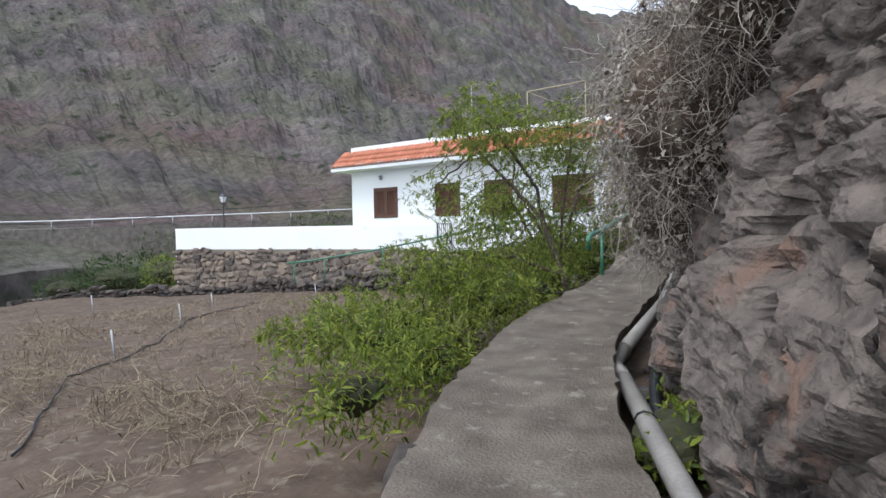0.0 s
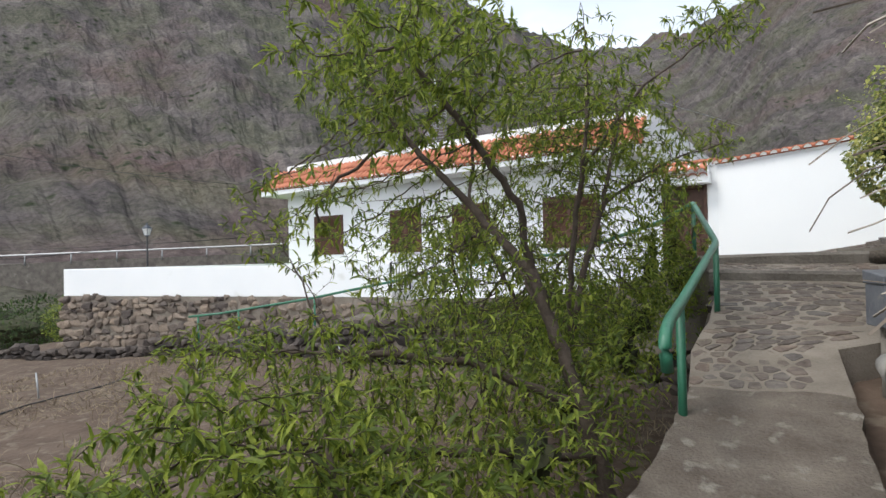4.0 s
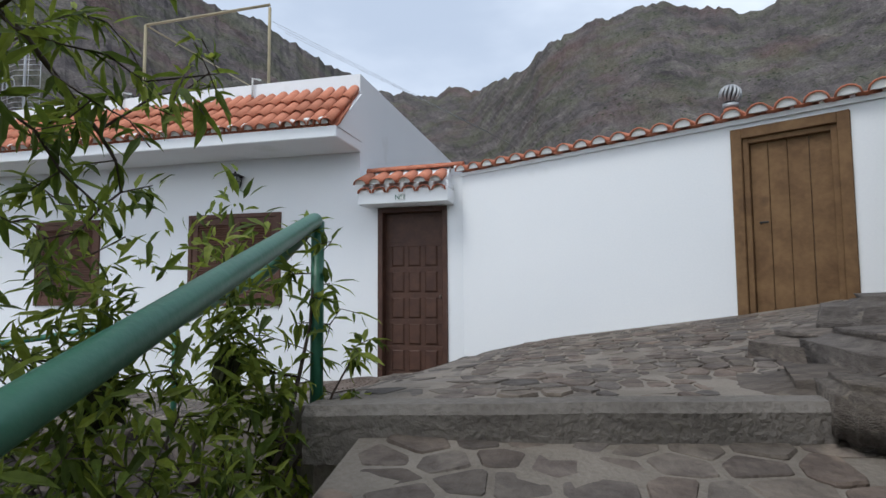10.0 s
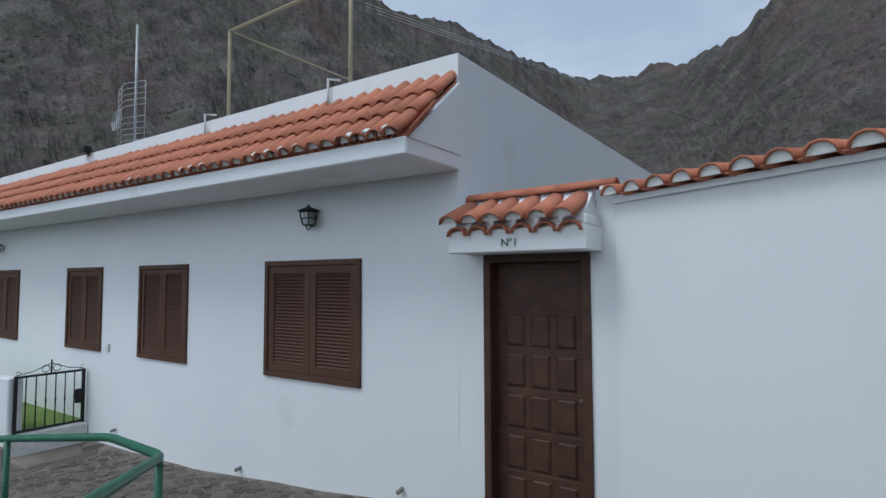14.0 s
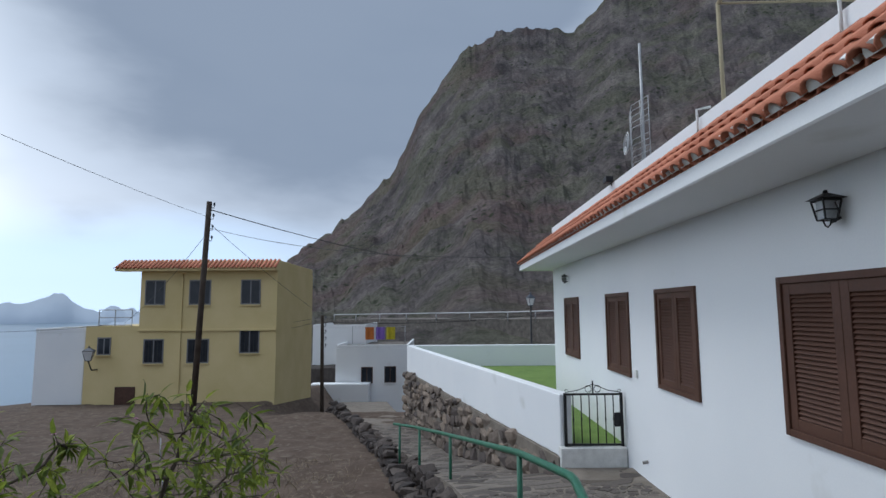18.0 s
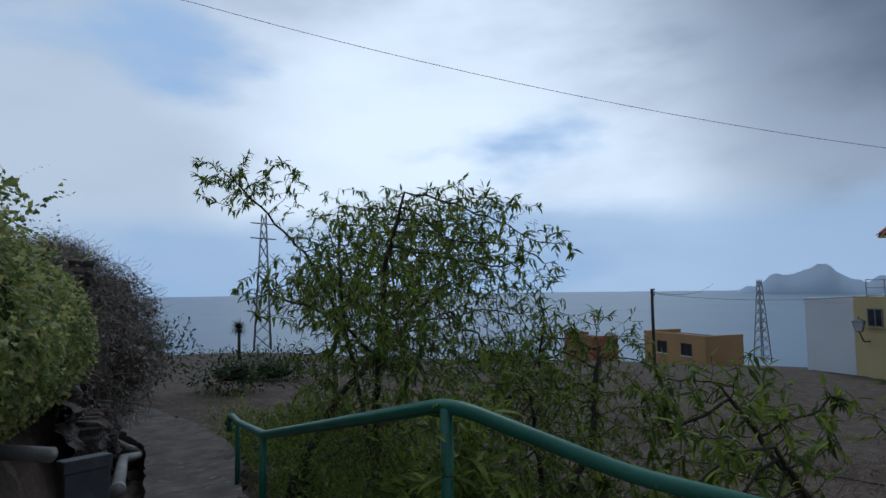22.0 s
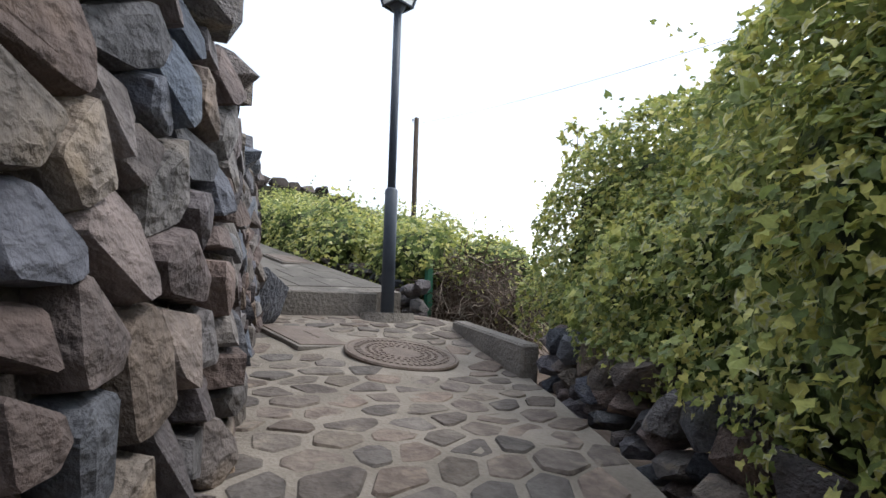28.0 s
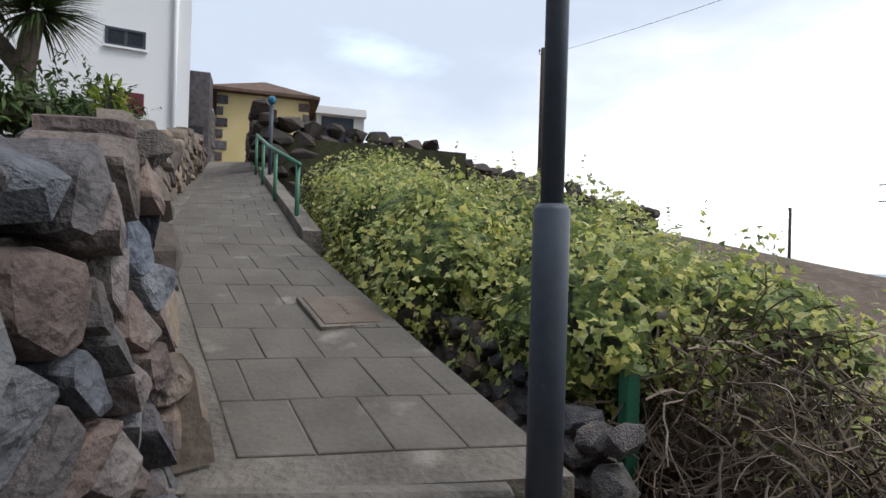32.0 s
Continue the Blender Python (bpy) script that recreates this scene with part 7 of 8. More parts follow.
# ---- street lamp head ----
M_MILK = mat("lantern_glass", (0.6, 0.62, 0.62), (0.7, 0.71, 0.71), 0.2, 0.15, 0.02, 30, spec=0.5)
def lantern_head(parent, z, r0, r1, h):
    """A tapered four-sided lantern on a post: collar, frame bars, four panes, hood and finial."""
    hd = new("lantern_head")
    hd.parent = parent
    hd.matrix_world = parent.matrix_world @ pose(0, 0, z, 0, 0, 20)
    bm = bmesh.new()
    bmesh.ops.create_cone(bm, cap_ends=True, segments=14, radius1=0.04, radius2=r0 * 0.9, depth=0.07, matrix=pose(0, 0, -0.02))
    part("collar", bm, M_POSTGREY, hd)
    c = [(-1, -1), (1, -1), (1, 1), (-1, 1)]
    bm = bmesh.new()
    for a, b in c:
        tube(bm, [(a * r0, b * r0, 0), (a * r1, b * r1, h)], 0.012, 5)
    for r, zz in ((r0, 0.005), (r1, h)):
        for (a, b), (e, f) in zip(c, c[1:] + c[:1]):
            tube(bm, [(a * r, b * r, zz), (e * r, f * r, zz)], 0.013, 5)
    part("frame", bm, M_POSTGREY, hd)
    for (a, b), (e, f) in zip(c, c[1:] + c[:1]):
        k = 0.96
        link("pane", [(a * r0 * k, b * r0 * k, 0.01), (e * r0 * k, f * r0 * k, 0.01), (e * r1 * k, f * r1 * k, h - 0.01), (a * r1 * k, b * r1 * k, h - 0.01)], [(0, 1, 2, 3)], M_MILK, hd)
    bm = bmesh.new()
    bmesh.ops.create_cone(bm, cap_ends=True, segments=4, radius1=r1 * 1.55, radius2=0.05, depth=0.16, matrix=pose(0, 0, h + 0.085, 0, 0, 45))
    part("hood", bm, M_POSTGREY, hd)
    bm = bmesh.new()
    tube(bm, [(0, 0, h + 0.16), (0, 0, h + 0.2), (0, 0, h + 0.23), (0, 0, h + 0.27)], [0.02, 0.04, 0.035, 0.004], 8)
    part("finial", bm, M_POSTGREY, hd)


lantern_head(lamp, 2.95, 0.1, 0.19, 0.42)


# ---- village below the lane ----
M_FRAMEGREY = mat("grey_window_frame", (0.16, 0.16, 0.17), (0.22, 0.22, 0.23), 0.3, 0.5, 0.02, 30)


def window(parent, axis, plane, a0, a1, z0, z1, out, material=None, bars=0, pane=None):
    """A window in a wall: sill, frame with a mullion and two dark panes; axis is the wall's normal."""
    def at(u, d, z):
        return (plane + out * d, u, z) if axis == "x" else (u, plane + out * d, z)
    def bar(bm, ua, ub, da, db, za, zb):
        p, q = at(ua, da, za), at(ub, db, zb)
        box(bm, [min(s, t) for s, t in zip(p, q)], [max(s, t) for s, t in zip(p, q)])
    w = 0.06
    bm = bmesh.new()
    bar(bm, a0 - w, a0, -0.1, 0.03, z0 - w, z1 + w)
    bar(bm, a1, a1 + w, -0.1, 0.03, z0 - w, z1 + w)
    bar(bm, a0, a1, -0.1, 0.028, z1, z1 + w)
    bar(bm, a0, a1, -0.1, 0.028, z0 - w, z0)
    m = (a0 + a1) / 2
    bar(bm, m - 0.03, m + 0.03, -0.06, 0.02, z0, z1)
    win = part("window", bm, material or M_FRAMEGREY, parent)
    for ua, ub in ((a0, m - 0.03), (m + 0.03, a1)):
        bm = bmesh.new()
        bar(bm, ua + 0.002, ub - 0.002, -0.05, 0.006, z0 + 0.002, z1 - 0.002)
        part("pane", bm, pane or M_GLASSDARK, win)
    bm = bmesh.new()
    bar(bm, a0 - 0.1, a1 + 0.1, -0.02, 0.09, z0 - w - 0.06, z0 - w - 0.004)
    part("sill", bm, M_YELLOW if parent is yellow else M_WHITE, win)
    for k in range(bars):
        bm = bmesh.new()
        u = a0 + (a1 - a0) * (k + 0.5) / bars
        bar(bm, u - 0.012, u + 0.012, 0.04, 0.06, z0, z1)
        part("window_bar", bm, M_IRON, win)
    return win


boxed("wall", (-35.5, -21.6, -6), (-27.98, -18.803, 1.15), M_YELLOW, yellow)
for y0, y1 in ((-18.5, -17.55), (-16.16, -15.12), (-13.41, -12.48)):
    window(yellow, "x", -27.95, y0, y1, 2.3, 3.5, 1)
for y0, y1, z0 in ((-18.45, -17.5, -0.75), (-16.16, -15.12, -0.75), (-13.41, -12.48, -0.25)):
    window(yellow, "x", -27.95, y0, y1, z0, z0 + 1.15, 1, bars=6)
window(yellow, "x", -27.98, -20.9, -20.3, -0.3, 0.5, 1)
boxed("garage_door", (-27.975, -19.9, -3.6), (-27.93, -18.85, -2.0), M_DARKWOOD, yellow, 0.01)
boxed("ledge", (-27.95, -18.8, 0.86), (-27.86, -11.553, 0.98), M_YELLOW, yellow, 0.01)
boxed("drainpipe", (-27.945, -16.62, -2.5), (-27.87, -16.54, 3.9), M_YELLOW, yellow, 0.01)
boxed("parapet", (-35.9, -11.75, 4.2), (-28.4, -11.553, 4.62), M_YELLOW, yellow, 0.01)
bm = bmesh.new()
vs = [(-27.45, -19.95, 4.12), (-27.45, -11.5, 4.12), (-28.35, -11.5, 4.62), (-28.35, -19.95, 4.62), (-28.35, -19.95, 4.05), (-28.35, -11.5, 4.05), (-27.45, -19.95, 4.02), (-27.45, -11.5, 4.02)]
w = [bm.verts.new(v) for v in vs]
for f in ((0, 1, 2, 3), (6, 7, 1, 0), (4, 5, 7, 6), (0, 3, 4, 6), (1, 7, 5, 2)):
    bm.faces.new([w[k] for k in f])
ev = part("eave", bm, M_YELLOW, yellow)
for k in range(38):
    o = new("roof_tile", TILE)
    o.parent = ev
    o.matrix_world = Matrix.Translation((-27.38, -19.9 + 0.225 * k, 4.13)) @ pose(0, 0, 0, 0, 0, 90) @ pose(0, 0, 0, 29) @ Matrix.Diagonal((1.1, 2.3, 1.1, 1))
bl = thing("balcony_rail", "small grey steel railing on a flat roof", "railing")
bm = bmesh.new()
for z in (1.2, 1.6, 2.0):
    tube(bm, [(-27.99, -20.95, z), (-27.99, -19.2, z)], 0.025, 5)
for y in (-20.95, -20.1, -19.2):
    tube(bm, [(-27.99, y, 1.14), (-27.99, y, 2.0)], 0.025, 5)
part("rails", bm, M_STEEL, bl)


def plain_house(name, label, lo, hi, material, windows=(), group=""):
    ob = thing(name, label, "house", group=group)
    boxed("wall", lo, hi, material, ob, 0.03)
    boxed("roof", (lo[0] + 0.2, lo[1] + 0.2, hi[2] - 0.1), (hi[0] - 0.2, hi[1] - 0.2, hi[2] + 0.02), M_CONC, ob)
    for x0, x1, y0, y1 in ((lo[0], hi[0], lo[1], lo[1] + 0.18), (lo[0], hi[0], hi[1] - 0.18, hi[1]), (hi[0] - 0.18, hi[0], lo[1] + 0.182, hi[1] - 0.182)):
        boxed("parapet", (x0, y0, hi[2] + 0.003), (x1, y1, hi[2] + 0.25), material, ob, 0.01)
    for y0, y1, z0, z1 in windows:
        window(ob, "x", hi[0], y0, y1, z0, z1, 1, M_DARKWOOD)
    return ob


plain_house("white_house", "small flat-roofed white house beside a lane", (-34, -24.4, -5), (-28.2, -21.75, 0.8), M_WHITE)
plain_house("white_house", "flat-roofed white house with small dark windows", (-52, -11.3, -10), (-43.2, -5.5, -1.1), M_WHITE, ((-7.35, -6.55, -3.75, -2.6), (-9.2, -8.4, -3.8, -2.65)))
plain_house("white_house", "taller white block behind a flat roof", (-56, -14.2, -10), (-47.8, -9.5, 0.4), M_WHITE)
boxed("step_wall", (-43.15, -13, -10), (-42.0, -8.5, -3.75), M_WHITE, thing("low_annex", "low white annex with a lean-to roof", "annex"), 0.02)
plain_house("orange_house", "small orange rendered house on a slope", (-29.5, -35.2, -6), (-26.2, -29.6, -1.7), M_ORANGE, ((-33.8, -33.0, -2.8, -2.1), (-31.6, -30.8, -2.8, -2.1)))
plain_house("pink_house", "low house with a red roof on a slope", (-28.5, -45.2, -8), (-26.0, -41.0, -2.6), M_TERRA)
for col, y, nm in (((0.22, 0.13, 0.45), -8.5, "purple"), ((0.5, 0.16, 0.04), -9.4, "orange"), ((0.5, 0.42, 0.03), -7.6, "yellow")):
    cloth = thing("laundry", nm + " cloth hanging on a washing line", "laundry", group="laundry on the roof")
    mm = mat("cloth_" + nm, col, tuple(v * 0.8 for v in col), 0.3, 0.9, 0.05, 20)
    vs = [(-46.5 + 0.06 * math.sin(k * 1.9), y + 0.15 * k, z) for k in range(6) for z in (-0.6, 0.45)]
    link("cloth", vs, [(2 * k, 2 * k + 2, 2 * k + 3, 2 * k + 1) for k in range(5)], mm, cloth)
wl_ = thing("washing_line", "thin washing line between two posts", "line")
piped("line", [(-46.5, -10.5, 0.5), (-46.5, -8.5, 0.45), (-46.5, -6.0, 0.5)], 0.012, M_STEEL, wl_, 5)
for y in (-10.5, -6.0):
    piped("post", [(-46.5, y, -1.08), (-46.5, y, 0.52)], 0.025, M_STEEL, wl_, 6)


# ---- poles and wires ----
def pole(base, top, r, label, pegs=4):
    ob = thing("utility_pole", label, "pole")
    b, t = Vector(base), Vector(top)
    piped("shaft", [b, b.lerp(t, 0.5), t], [r * 1.25, r * 1.1, r], M_POLEWOOD, ob, 10)
    for k in range(pegs):
        p = b.lerp(t, 0.97 - 0.05 * k)
        bm = bmesh.new()
        tube(bm, [p, p + Vector((0.0, 0.2, 0)), p + Vector((0.0, 0.2, 0.12))], 0.018, 5)
        tube(bm, [p + Vector((0, 0.2, 0.1)), p + Vector((0, 0.2, 0.2))], [0.045, 0.03], 7)
        part("insulator", bm, M_POSTGREY, ob)
    return ob


def wire(a, b, sag, r=0.009, label="thin black overhead cable between poles"):
    ob = thing("overhead_cable", label, "cable", group="overhead cables")
    a, b = Vector(a), Vector(b)
    n = 16
    piped("cable", [a.lerp(b, k / n) - Vector((0, 0, sag * 4 * (k / n) * (1 - k / n))) for k in range(n + 1)], r, M_IRON, ob, 5)


pole((-19.75, -12.2, -2.2), (-18.9, -11.5, 6.0), 0.1, "tall leaning wooden utility pole by a yellow house")
pole((-32.2, -9.95, -6.5), (-31.8, -9.95, 1.6), 0.1, "short wooden utility pole with small insulators", 5)
pole((-22.7, -30.3, -4.5), (-22.7, -30.3, 1.6), 0.09, "dark wooden utility pole on a slope", 2)
pole((29.6, -15.8, 3.0), (29.6, -15.8, 12.3), 0.12, "plain wooden utility pole beyond a hedge", 1)
wire((-18.9, -11.5, 5.4), (3.2, -17.3, 9.1), 0.5, 0.007)
wire((3.2, -17.3, 9.1), (29.6, -15.8, 12.0), 0.5, 0.007)
wire((-18.9, -11.5, 5.2), (-31.85, -9.95, 1.6), 0.15)
wire((-18.92, -11.5, 5.0), (-11.9, 0.2, 3.2), 0.4)
wire((-18.95, -11.5, 5.7), (-60, -2, 7.5), 0.6, 0.02)
wire((-19.0, -11.6, 4.8), (-28.0, -19.6, 1.3), 0.25)
wire((-31.8, -9.95, 1.5), (-28.0, -19.0, 0.9), 0.3)
wire((-31.8, -9.95, 1.3), (-28.0, -17.0, 0.4), 0.3)
wire((-31.8, -9.95, 1.5), (-13.0, 9.0, 2.6), 0.5)
wire((-31.8, -9.95, 1.2), (-45, 14, 3.0), 0.8, 0.02)
wire((-22.7, -30.3, 1.3), (-28.0, -20.5, 1.2), 0.3)
wire((-22.7, -30.3, 1.4), (-60, -60, 2.0), 0.7, 0.02)
wire((-45, 14, 2.5), (-40, 40, 6.0), 0.5, 0.03)


def pylon(at, height, w, label):
    ob = thing("pylon", label, "pylon", at=at)
    c = [(-1, -1), (1, -1), (1, 1), (-1, 1)]
    for a, b in c:
        piped("leg", [(a * w, b * w, 0), (a * w * 0.25, b * w * 0.25, height)], w * 0.09, M_STEEL, ob, 5)
    n = 9
    bm = bmesh.new()
    for k in range(n):
        f0, f1 = k / n, (k + 1) / n
        w0, w1 = w * (1 - 0.75 * f0), w * (1 - 0.75 * f1)
        for (a, b), (e, f) in zip(c, c[1:] + c[:1]):
            tube(bm, [(a * w0, b * w0, f0 * height), (e * w1, f * w1, f1 * height)], w * 0.05, 3)
            tube(bm, [(e * w0, f * w0, f0 * height), (a * w1, b * w1, f1 * height)], w * 0.05, 3)
    part("lattice", bm, M_STEEL, ob)
    for z in (0.82, 0.93):
        piped("crossarm", [(-w * 1.6, -w, z * height), (w * 1.6, w, z * height)], w * 0.08, M_STEEL, ob, 5)


pylon((-96, -82.5, -13.5), 16.1, 1.1, "steel lattice power pylon far down the slope")
pylon((-3.5, -98, -8), 22, 1.3, "steel lattice power pylon beyond the fields")
pylon((44, -60, -2), 14, 0.9, "small steel lattice pylon beyond a hedge")
pole((40, -42, 0), (40, -42, 7.6), 0.1, "far wooden utility pole beyond a hedge", 1)

lane_lamp = thing("street_lamp", "black iron lantern on a slim post behind a garden", "street lamp", at=(-23.4, 1.2, -2.0))
piped("shaft", [(0, 0, -1.5), (0, 0, 4.05)], [0.06, 0.04], M_IRON, lane_lamp, 8)
lantern_head(lane_lamp, 4.05, 0.08, 0.15, 0.34)
wall_lamp = thing("street_lamp", "black iron lantern on a yellow house", "street lamp", at=(-27.2, -20.9, -0.6))
piped("bracket", rounded([(-0.78, 0, -0.5), (-0.3, 0, -0.5), (0, 0, 0)], 0.15, 4), 0.035, M_IRON, wall_lamp, 6)
lantern_head(wall_lamp, 0.02, 0.12, 0.24, 0.5)

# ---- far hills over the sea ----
# Distance haze is put into this pale blue base colour.
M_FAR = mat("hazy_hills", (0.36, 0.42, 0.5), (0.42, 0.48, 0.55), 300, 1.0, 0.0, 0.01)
for base, length, high, seed, lab in (((-3300, -2300), 900, 190, 1, "hazy blue headland across the sea"), ((-3700, -2000), 700, 120, 2, "hazy blue headland across the sea"), ((-1500, -700), 420, 95, 3, "hazy coastal hill beyond the village")):
    hill = thing("headland", lab, "hill", kind="structure")
    vs, fs = [], []
    dx, dy = 0.56, -0.83
    for i in range(41):
        f = i / 40
        h = high * (math.sin(math.pi * f) ** 0.8) * (0.72 + 0.5 * nz(f * 5, seed)) - 62
        cx, cy = base[0] + dx * length * (f - 0.5), base[1] + dy * length * (f - 0.5)
        vs += [(cx + 90 * 0.83, cy + 90 * 0.56, -64), (cx, cy, max(h, -63)), (cx - 90 * 0.83, cy - 90 * 0.56, -64)]
        if i:
            o = 3 * i
            fs += [(o - 3, o, o + 1, o - 2), (o - 2, o + 1, o + 2, o - 1)]
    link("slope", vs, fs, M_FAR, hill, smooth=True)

# ---- upper village at the end of the ramp ----
window(wh2, "x", 24.5, -1.53, -0.74, 8.5, 8.85, -1, M_POSTGREY)
boxed("shutter", (24.44, -1.59, 6.72), (24.497, -0.72, 7.3), mat("maroon_paint", (0.09, 0.02, 0.025), (0.13, 0.03, 0.035), 0.3, 0.5, 0.05, 30), wh2, 0.01)
piped("drainpipe", [(24.43, -2.28, 4.5), (24.43, -2.28, 13.0)], 0.06, M_WHITE, wh2, 8)
wh2.matrix_world = Matrix.Translation((24.5, -2.65, 0)) @ pose(0, 0, 0, 0, 0, 8) @ Matrix.Translation((-24.5, 2.65, 0))
for k in range(6):
    for y0, y1 in ((-6.62, -6.1 if k % 2 else -6.3), (-2.8 if k % 2 else -2.6, -2.28)):
        boxed("quoin", (36.94, y0, 7.55 + 0.55 * k), (36.997, y1, 7.95 + 0.55 * k), M_WSTONE, yh2, 0.01)
window(yh2, "x", 37.0, -5.0, -3.9, 8.9, 10.2, -1, M_DARKWOOD, pane=M_DARKWOOD)
bm = bmesh.new()
vs = [(36.5, -7.1, 11.0), (44.5, -7.1, 11.0), (44.5, -1.8, 11.0), (36.5, -1.8, 11.0), (38.9, -4.45, 12.1), (42, -4.45, 12.1), (36.5, -7.1, 10.85), (44.5, -7.1, 10.85), (44.5, -1.8, 10.85), (36.5, -1.8, 10.85)]
w = [bm.verts.new(v) for v in vs]
for f in ((0, 1, 5, 4), (2, 3, 4, 5), (3, 0, 4), (1, 2, 5), (6, 7, 1, 0), (8, 9, 3, 2), (9, 6, 0, 3), (7, 8, 2, 1), (9, 8, 7, 6)):
    bm.faces.new([w[k] for k in f])
part("hipped_roof", bm, mat("old_roof_tile", (0.085, 0.055, 0.042), (0.14, 0.09, 0.068), 0.4, 0.9, 0.6, 9), yh2)
modern = thing("modern_house", "grey concrete box house with a large window", "house")
boxed("wall", (40, -9.9, 6), (47, -7.2, 11.4), mat("grey_render", (0.4, 0.4, 0.4), (0.5, 0.5, 0.5), 1.5, 0.8, 0.1, 20), modern, 0.02)
boxed("window", (39.96, -9.3, 8.6), (39.997, -7.5, 10.9), M_GLASSDARK, modern, 0.01)
boxed("cornice", (39.8, -10.0, 11.0), (47, -7.1, 11.45), M_WHITE, modern, 0.02)
greyw = thing("stone_cottage", "old grey stone house wall in the distance", "house")
boxed("wall", (34.5, -2.2, 5), (36, 3, 11.0), M_WSTONE, greyw)
boxed("doorway", (34.45, -2.0, 7.0), (34.497, -1.3, 8.6), M_IRON, greyw)

farwall = thing("dry_stone_wall", "rough dark dry-stone field wall beyond a hedge", "wall", kind="structure")
course_wall("wall", [(19.9, -4.55, 0), (21.3, -9.5, 0), (25, -18, 0)], lambda x, y: 4.2 - 0.05 * (x - 20), lambda x, y: 6.35 - 0.09 * (-4.5 - y) + 0.2 * nz(x * 2, y * 2), farwall, 48, 1.0, 0.24, 0.5, 0.5, joined=M_DARKRUBBLE, lean=0.0)
course_wall("wall", [(20.0, -4.5, 0), (26, -4.2, 0), (34, -4.0, 0)], lambda x, y: 5.2 + 0.12 * (x - 20), lambda x, y: 6.3 + 0.2 * (x - 20) * 0.5, farwall, 49, -1.0, 0.24, 0.45, 0.5, joined=M_DARKRUBBLE, lean=0.0)
# Added block filling behind the loose stones, in the shade-dark core colour.
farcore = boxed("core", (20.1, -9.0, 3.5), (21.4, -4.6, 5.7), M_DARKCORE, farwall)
gr2 = thing("handrail", "green painted tubular handrail beside a ramp", "handrail")
piped("top_rail", rounded([(14.6, -5.05, 4.35), (17, -4.72, 4.95), (19.6, -4.5, 5.6)], 0.1, 4), 0.03, M_GREENPAINT, gr2, 8)
for x, y, z in ((14.65, -5.04, 4.36), (16.3, -4.82, 4.77), (18.0, -4.64, 5.2), (19.55, -4.5, 5.58)):
    piped("post", [(x, y, z - 0.95), (x, y, z)], 0.026, M_GREENPAINT, gr2, 8)
kerb2 = thing("kerb", "narrow concrete kerb under a green handrail", "kerb", kind="structure")
strip("kerb_stone", [((13.9, -5.25, 3.6), (13.9, -5.07, 3.6)), ((20.0, -4.7, 5.05), (20.0, -4.53, 5.05))], M_CONC, 2, 0.5, 0.02, 0.6, kerb2)
blue_lamp = thing("bollard_light", "small blue post light beside a wall", "lamp")
piped("post", [(18.6, -4.75, 4.6), (18.6, -4.75, 6.0)], 0.035, M_POSTGREY, blue_lamp, 8)
bm = bmesh.new()
bmesh.ops.create_uvsphere(bm, u_segments=10, v_segments=6, radius=0.08, matrix=pose(18.6, -4.75, 6.05))
part("head", bm, mat("blue_plastic", (0.02, 0.12, 0.2), (0.03, 0.15, 0.25), 0.2, 0.4, 0.0, 10), blue_lamp)

# spiky tree and plants on the wall top
rng = random.Random(71)
drac = thing("yucca_tree", "spiky green yucca tree behind a stone wall", "tree", at=(15.2, -2.25, 4.9))
bm = bmesh.new()
tube(bm, [(0, 0, -0.6), (0.05, 0.05, 0.4), (0.0, -0.05, 0.95)], [0.13, 0.11, 0.09], 8)
tube(bm, [(0.05, 0.05, 0.3), (0.4, 0.5, 0.8), (0.4, 0.6, 1.2)], [0.1, 0.09, 0.08], 8)
part("trunk", bm, M_BARK, drac)
spots = []
for c in ((0.0, -0.05, 1.0), (0.4, 0.6, 1.3)):
    for _ in range(420):
        d = rvec(rng)
        d.z = d.z * 0.8 + 0.25
        L = rng.uniform(0.45, 0.7)
        spots.append((Vector(c) + d * 0.08, d, Vector((0, 0, 1)), L, L * 0.9))
scatter("leaves", spots, BLADE, BLADE_F, M_SHRUB, drac)
PLAIN = dict(shape=LANCE, faces=LANCE_F, aspect=1.0, tones=None, second=None, droop=0.1, core=0.6)
bush("garden_plants", [(14.0, -2.7, 4.5, 0.9, 0.5, 0.3), (16.6, -2.5, 5.0, 1.0, 0.5, 0.35)], 2600, 0.12, M_SHRUB, "green garden plants on top of a wall", "shrub", 72, fuzz=0.2, stalks=40, **PLAIN)
bush("prickly_plant", [(15.2, -3.05, 4.85, 0.15, 0.15, 0.3)], 260, 0.14, M_PEACH, "bright green cactus-like plant on a wall", "plant", 73, fuzz=0.05, **PLAIN)

# shrubs beyond the garden and along the lane
bush("shrub", [(-29, -2.2, -2.3, 1.9, 1.6, 0.9), (-33.5, -3.3, -2.9, 2.2, 1.4, 0.8)], 4200, 0.15, M_SHRUB, "dark green shrubs below a road", "shrub", 81, fuzz=0.3, stalks=60, **PLAIN)
bush("shrub", [(-25.6, -1.0, -1.9, 1.5, 1.1, 1.0)], 2200, 0.13, M_PEACH, "bright green leafy shrub beside a garden wall", "shrub", 82, fuzz=0.25, stalks=40, **PLAIN)
bush("shrub", [(-30, 12, -1.6, 5, 3, 1.6), (-40, 4, -3, 6, 4, 1.6), (-36, 20, 0, 6, 3, 1.8), (-52, 12, -1, 7, 4, 2)], 9000, 0.32, M_SHRUB, "scrubby dark bushes at the foot of a mountain", "shrub", 83, fuzz=0.6, stalks=100, **PLAIN)
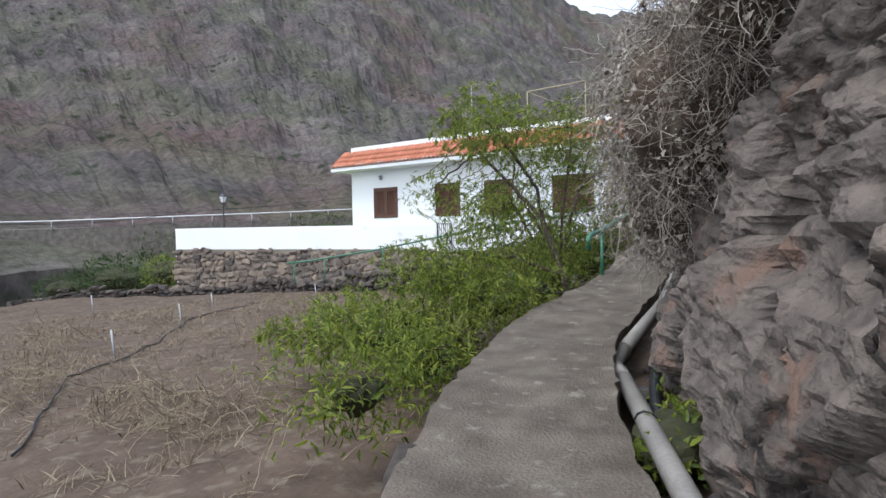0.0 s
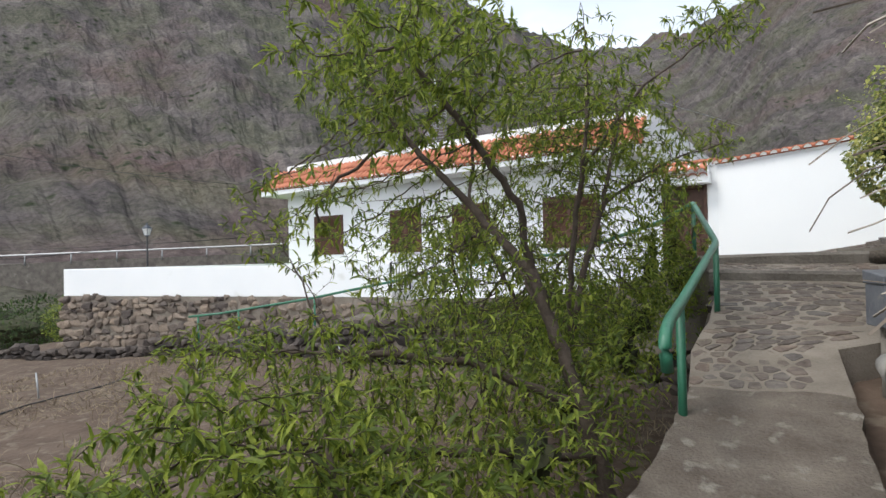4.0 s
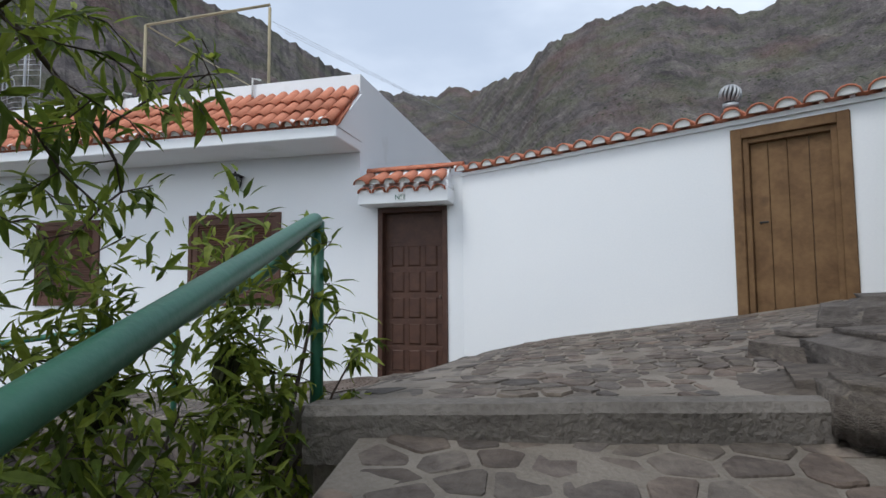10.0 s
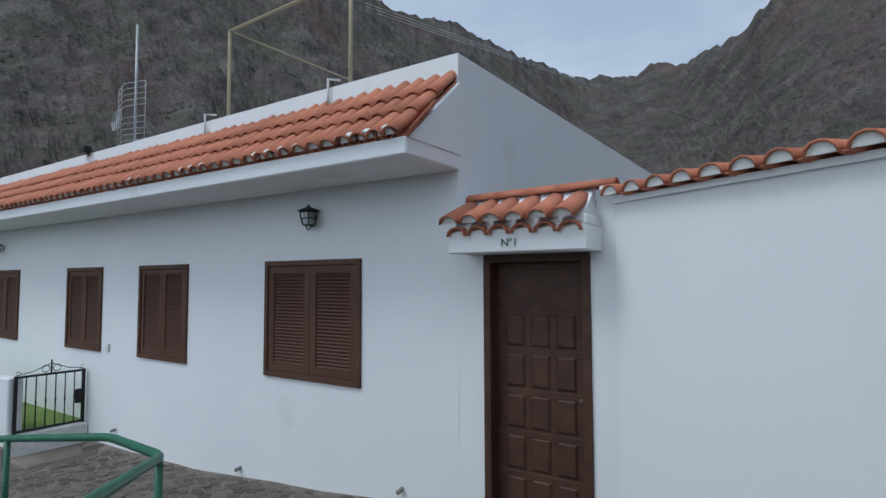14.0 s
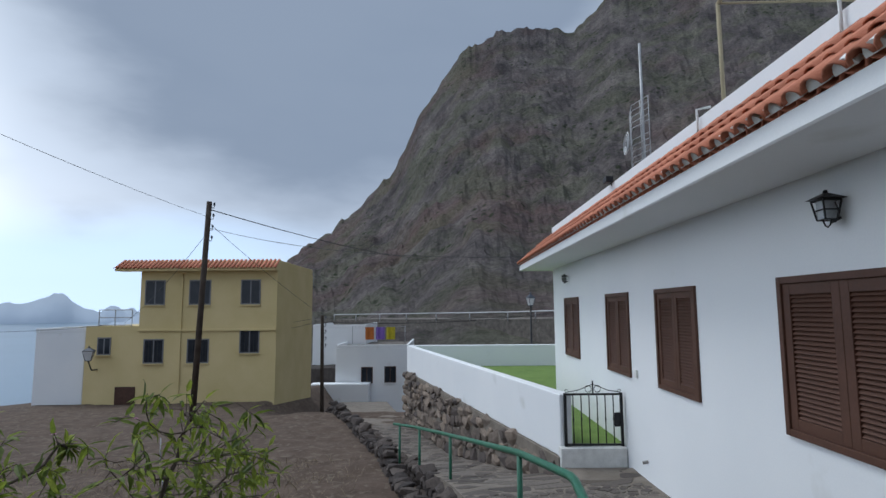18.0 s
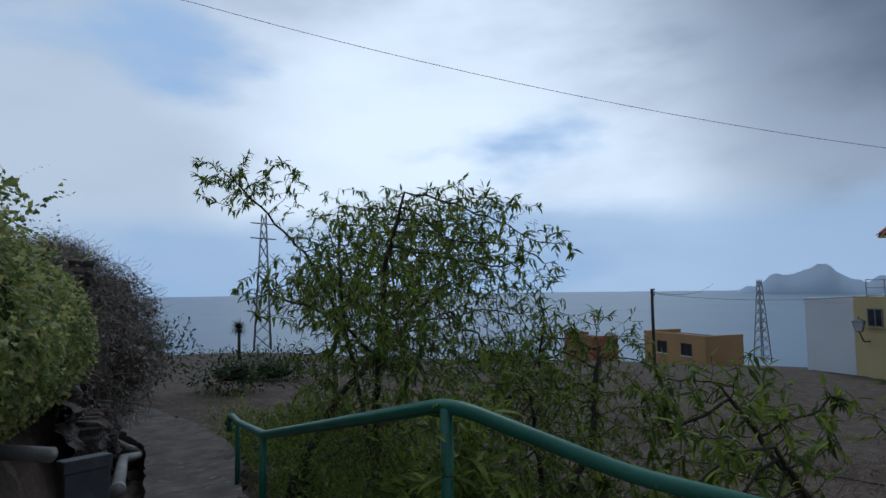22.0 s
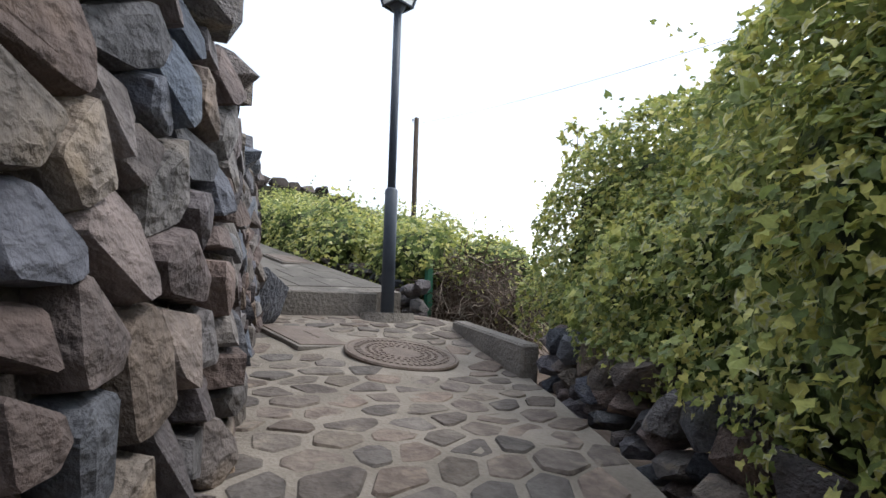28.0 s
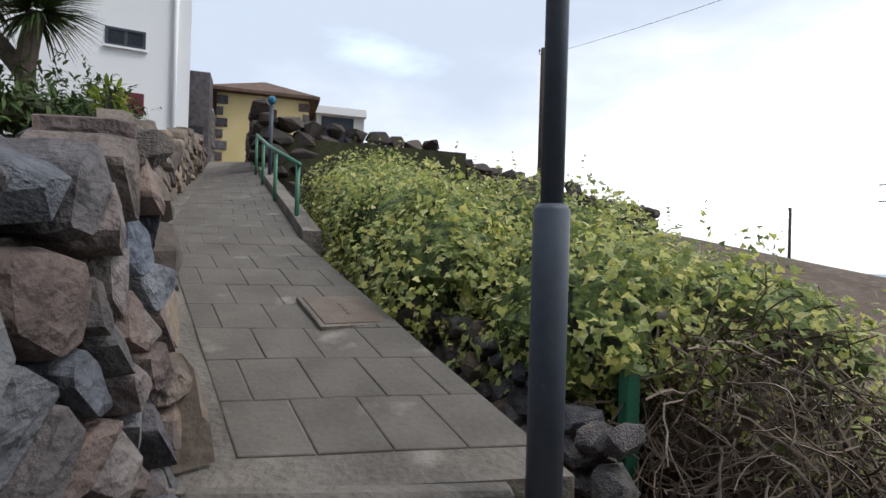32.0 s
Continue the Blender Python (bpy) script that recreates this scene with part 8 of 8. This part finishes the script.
bush("shrub", [(4.2, -19.5, 0.2, 1.2, 1.4, 1.0), (2.0, -21.5, -0.8, 1.6, 1.2, 0.8), (0.5, -24.5, -1.2, 2.2, 1.5, 0.9), (-4.5, -26, -1.4, 2.5, 1.5, 0.8), (-10, -27, -1.6, 3, 1.6, 0.8)], 9000, 0.16, M_SHRUB, "green shrubs at the end of a field path", "shrub", 84, fuzz=0.35, stalks=120, **dict(PLAIN, core=0.3, fill=0.4))
palm = thing("palm_tree", "small palm tree far down the slope", "tree", at=(0.2, -90, -7.5))
piped("trunk", [(0, 0, -1), (0.1, 0, 3.4)], [0.25, 0.18], M_BARK, palm, 8)
spots = []
for _ in range(260):
    d = rvec(rng)
    d.z = d.z * 0.7 + 0.2
    spots.append((Vector((0.1, 0, 3.5)), d, Vector((0, 0, 1)), rng.uniform(1.2, 2.0), 2.2))
scatter("fronds", spots, BLADE, BLADE_F, M_SHRUB, palm)

# road with a steel barrier at the mountain's foot
road = strip("road", [((-78, -18, 0.6), (-78, -12, 0.8)), ((-55, 4, 0.9), (-58, 9, 1.0)), ((-38, 18, 1.4), (-41, 23, 1.5)), ((-20, 30, 2.0), (-21, 36, 2.1)), ((10, 38, 3), (10, 44, 3))], M_CONC, 4, 2.0, 0.05, 4.0)
tagged(road, "narrow grey road along the mountain's foot", "road", kind="structure")
barrier = thing("guard_rail", "long grey steel guard rail beside a road", "guard rail")
gl = [(-78, -18.2, 1.3), (-55, 3.8, 1.6), (-38, 17.8, 2.1), (-20, 29.8, 2.7), (10, 37.8, 3.7)]
bm = bmesh.new()
tube(bm, gl, 0.08, 6)
part("beam", bm, M_STEEL, barrier)
for a, b in zip(gl, gl[1:]):
    for k in range(6):
        p = Vector(a).lerp(Vector(b), k / 6)
        piped("post", [p - Vector((0, 0, 0.9)), p], 0.06, M_STEEL, barrier, 5)

# ---- field: stakes, hose, straw ----
for x, y, h in ((-4.81, -12.92, 0.55), (-6.95, -10.56, 0.6), (-12.9, -9.95, 0.6), (-9.5, -8.2, 0.5), (-7.4, -6.2, 0.5), (-5.8, -3.9, 0.55)):
    st = thing("stake", "thin pale wooden stake standing in a field", "stake", group="stakes in the field")
    g = ground_z(x, y)
    piped("stick", [(x, y, g - 0.15), (x - 0.05, y - 0.04, g + h)], 0.016, M_STEEL, st, 6)
fh = thing("irrigation_hose", "thin black irrigation hose across a field", "hose")
fp = [(-1.0, -15.5), (-4.0, -13.9), (-5.6, -11.9), (-8.5, -9.5), (-10, -6)]
pts = []
for (xa, ya), (xb, yb) in zip(fp, fp[1:]):
    for k in range(12):
        x, y = xa + (xb - xa) * k / 12, ya + (yb - ya) * k / 12
        pts.append((x + 0.05 * math.sin(k), y, ground_z(x, y) + 0.03))
piped("hose", pts, 0.014, M_BLACKPIPE, fh, 6)
rng = random.Random(91)
spots = []
for _ in range(48000):
    x, y = rng.uniform(-13, 2.0), rng.uniform(-15.8, -4.6)
    if x > lerp_list([(-16, 2.9), (-14, 2.4), (-12, 1.9), (-4, 1.5)], y) or y > -4.5 - 0.1 * x and x > -2:
        continue
    if nz(x, y, 4, 0.7) < rng.uniform(-0.5, 0.35):
        continue
    d = rvec(rng)
    d.z = abs(d.z) * 0.5 + 0.05
    L = rng.uniform(0.07, 0.34) * rng.uniform(0.6, 1.0)
    spots.append((Vector((x, y, ground_z(x, y) - 0.01)), d, Vector((0, 0, 1)) + rvec(rng) * 0.5, L, L * rng.uniform(0.5, 0.9)))
straw = thing("dry_grass", "withered straw and dry stalks on a field", "grass", kind="stuff")
scatter("straw", spots, BLADE, BLADE_F, M_DRY, straw)
vines("dry_grass", [(-3.2, -14.6, -1.3, 0.5, 0.4, 0.15), (-1.0, -14.3, -1.3, 0.6, 0.5, 0.18), (-7, -13, -1.35, 0.7, 0.6, 0.12), (-3, -11, -1.3, 0.8, 0.6, 0.12), (-6, -8, -1.3, 0.9, 0.7, 0.12), (0.2, -14.2, -1.25, 0.5, 0.5, 0.15)], 900, 0.5, M_DRY, "bleached tangled dry weeds on a field", 92, down=0.0)
# field wall of dark stones under the lane
fw = thing("field_wall", "low tumbled wall of dark stones in a field", "wall", kind="structure")
course_wall("wall", [(-3.7, -2.75, 0), (-7.9, -3.25, 0), (-12.8, -4.35, 0), (-19, -6.25, 0), (-24, -8.2, 0)], lambda x, y: ground_z(x, y) - 0.1, lambda x, y: ground_z(x, y) + 0.35 + 0.25 * nz(x, y, 0, 0.8), fw, 50, -1.0, 0.14, 0.3, 0.4, joined=M_DARKRUBBLE, lean=0.0)
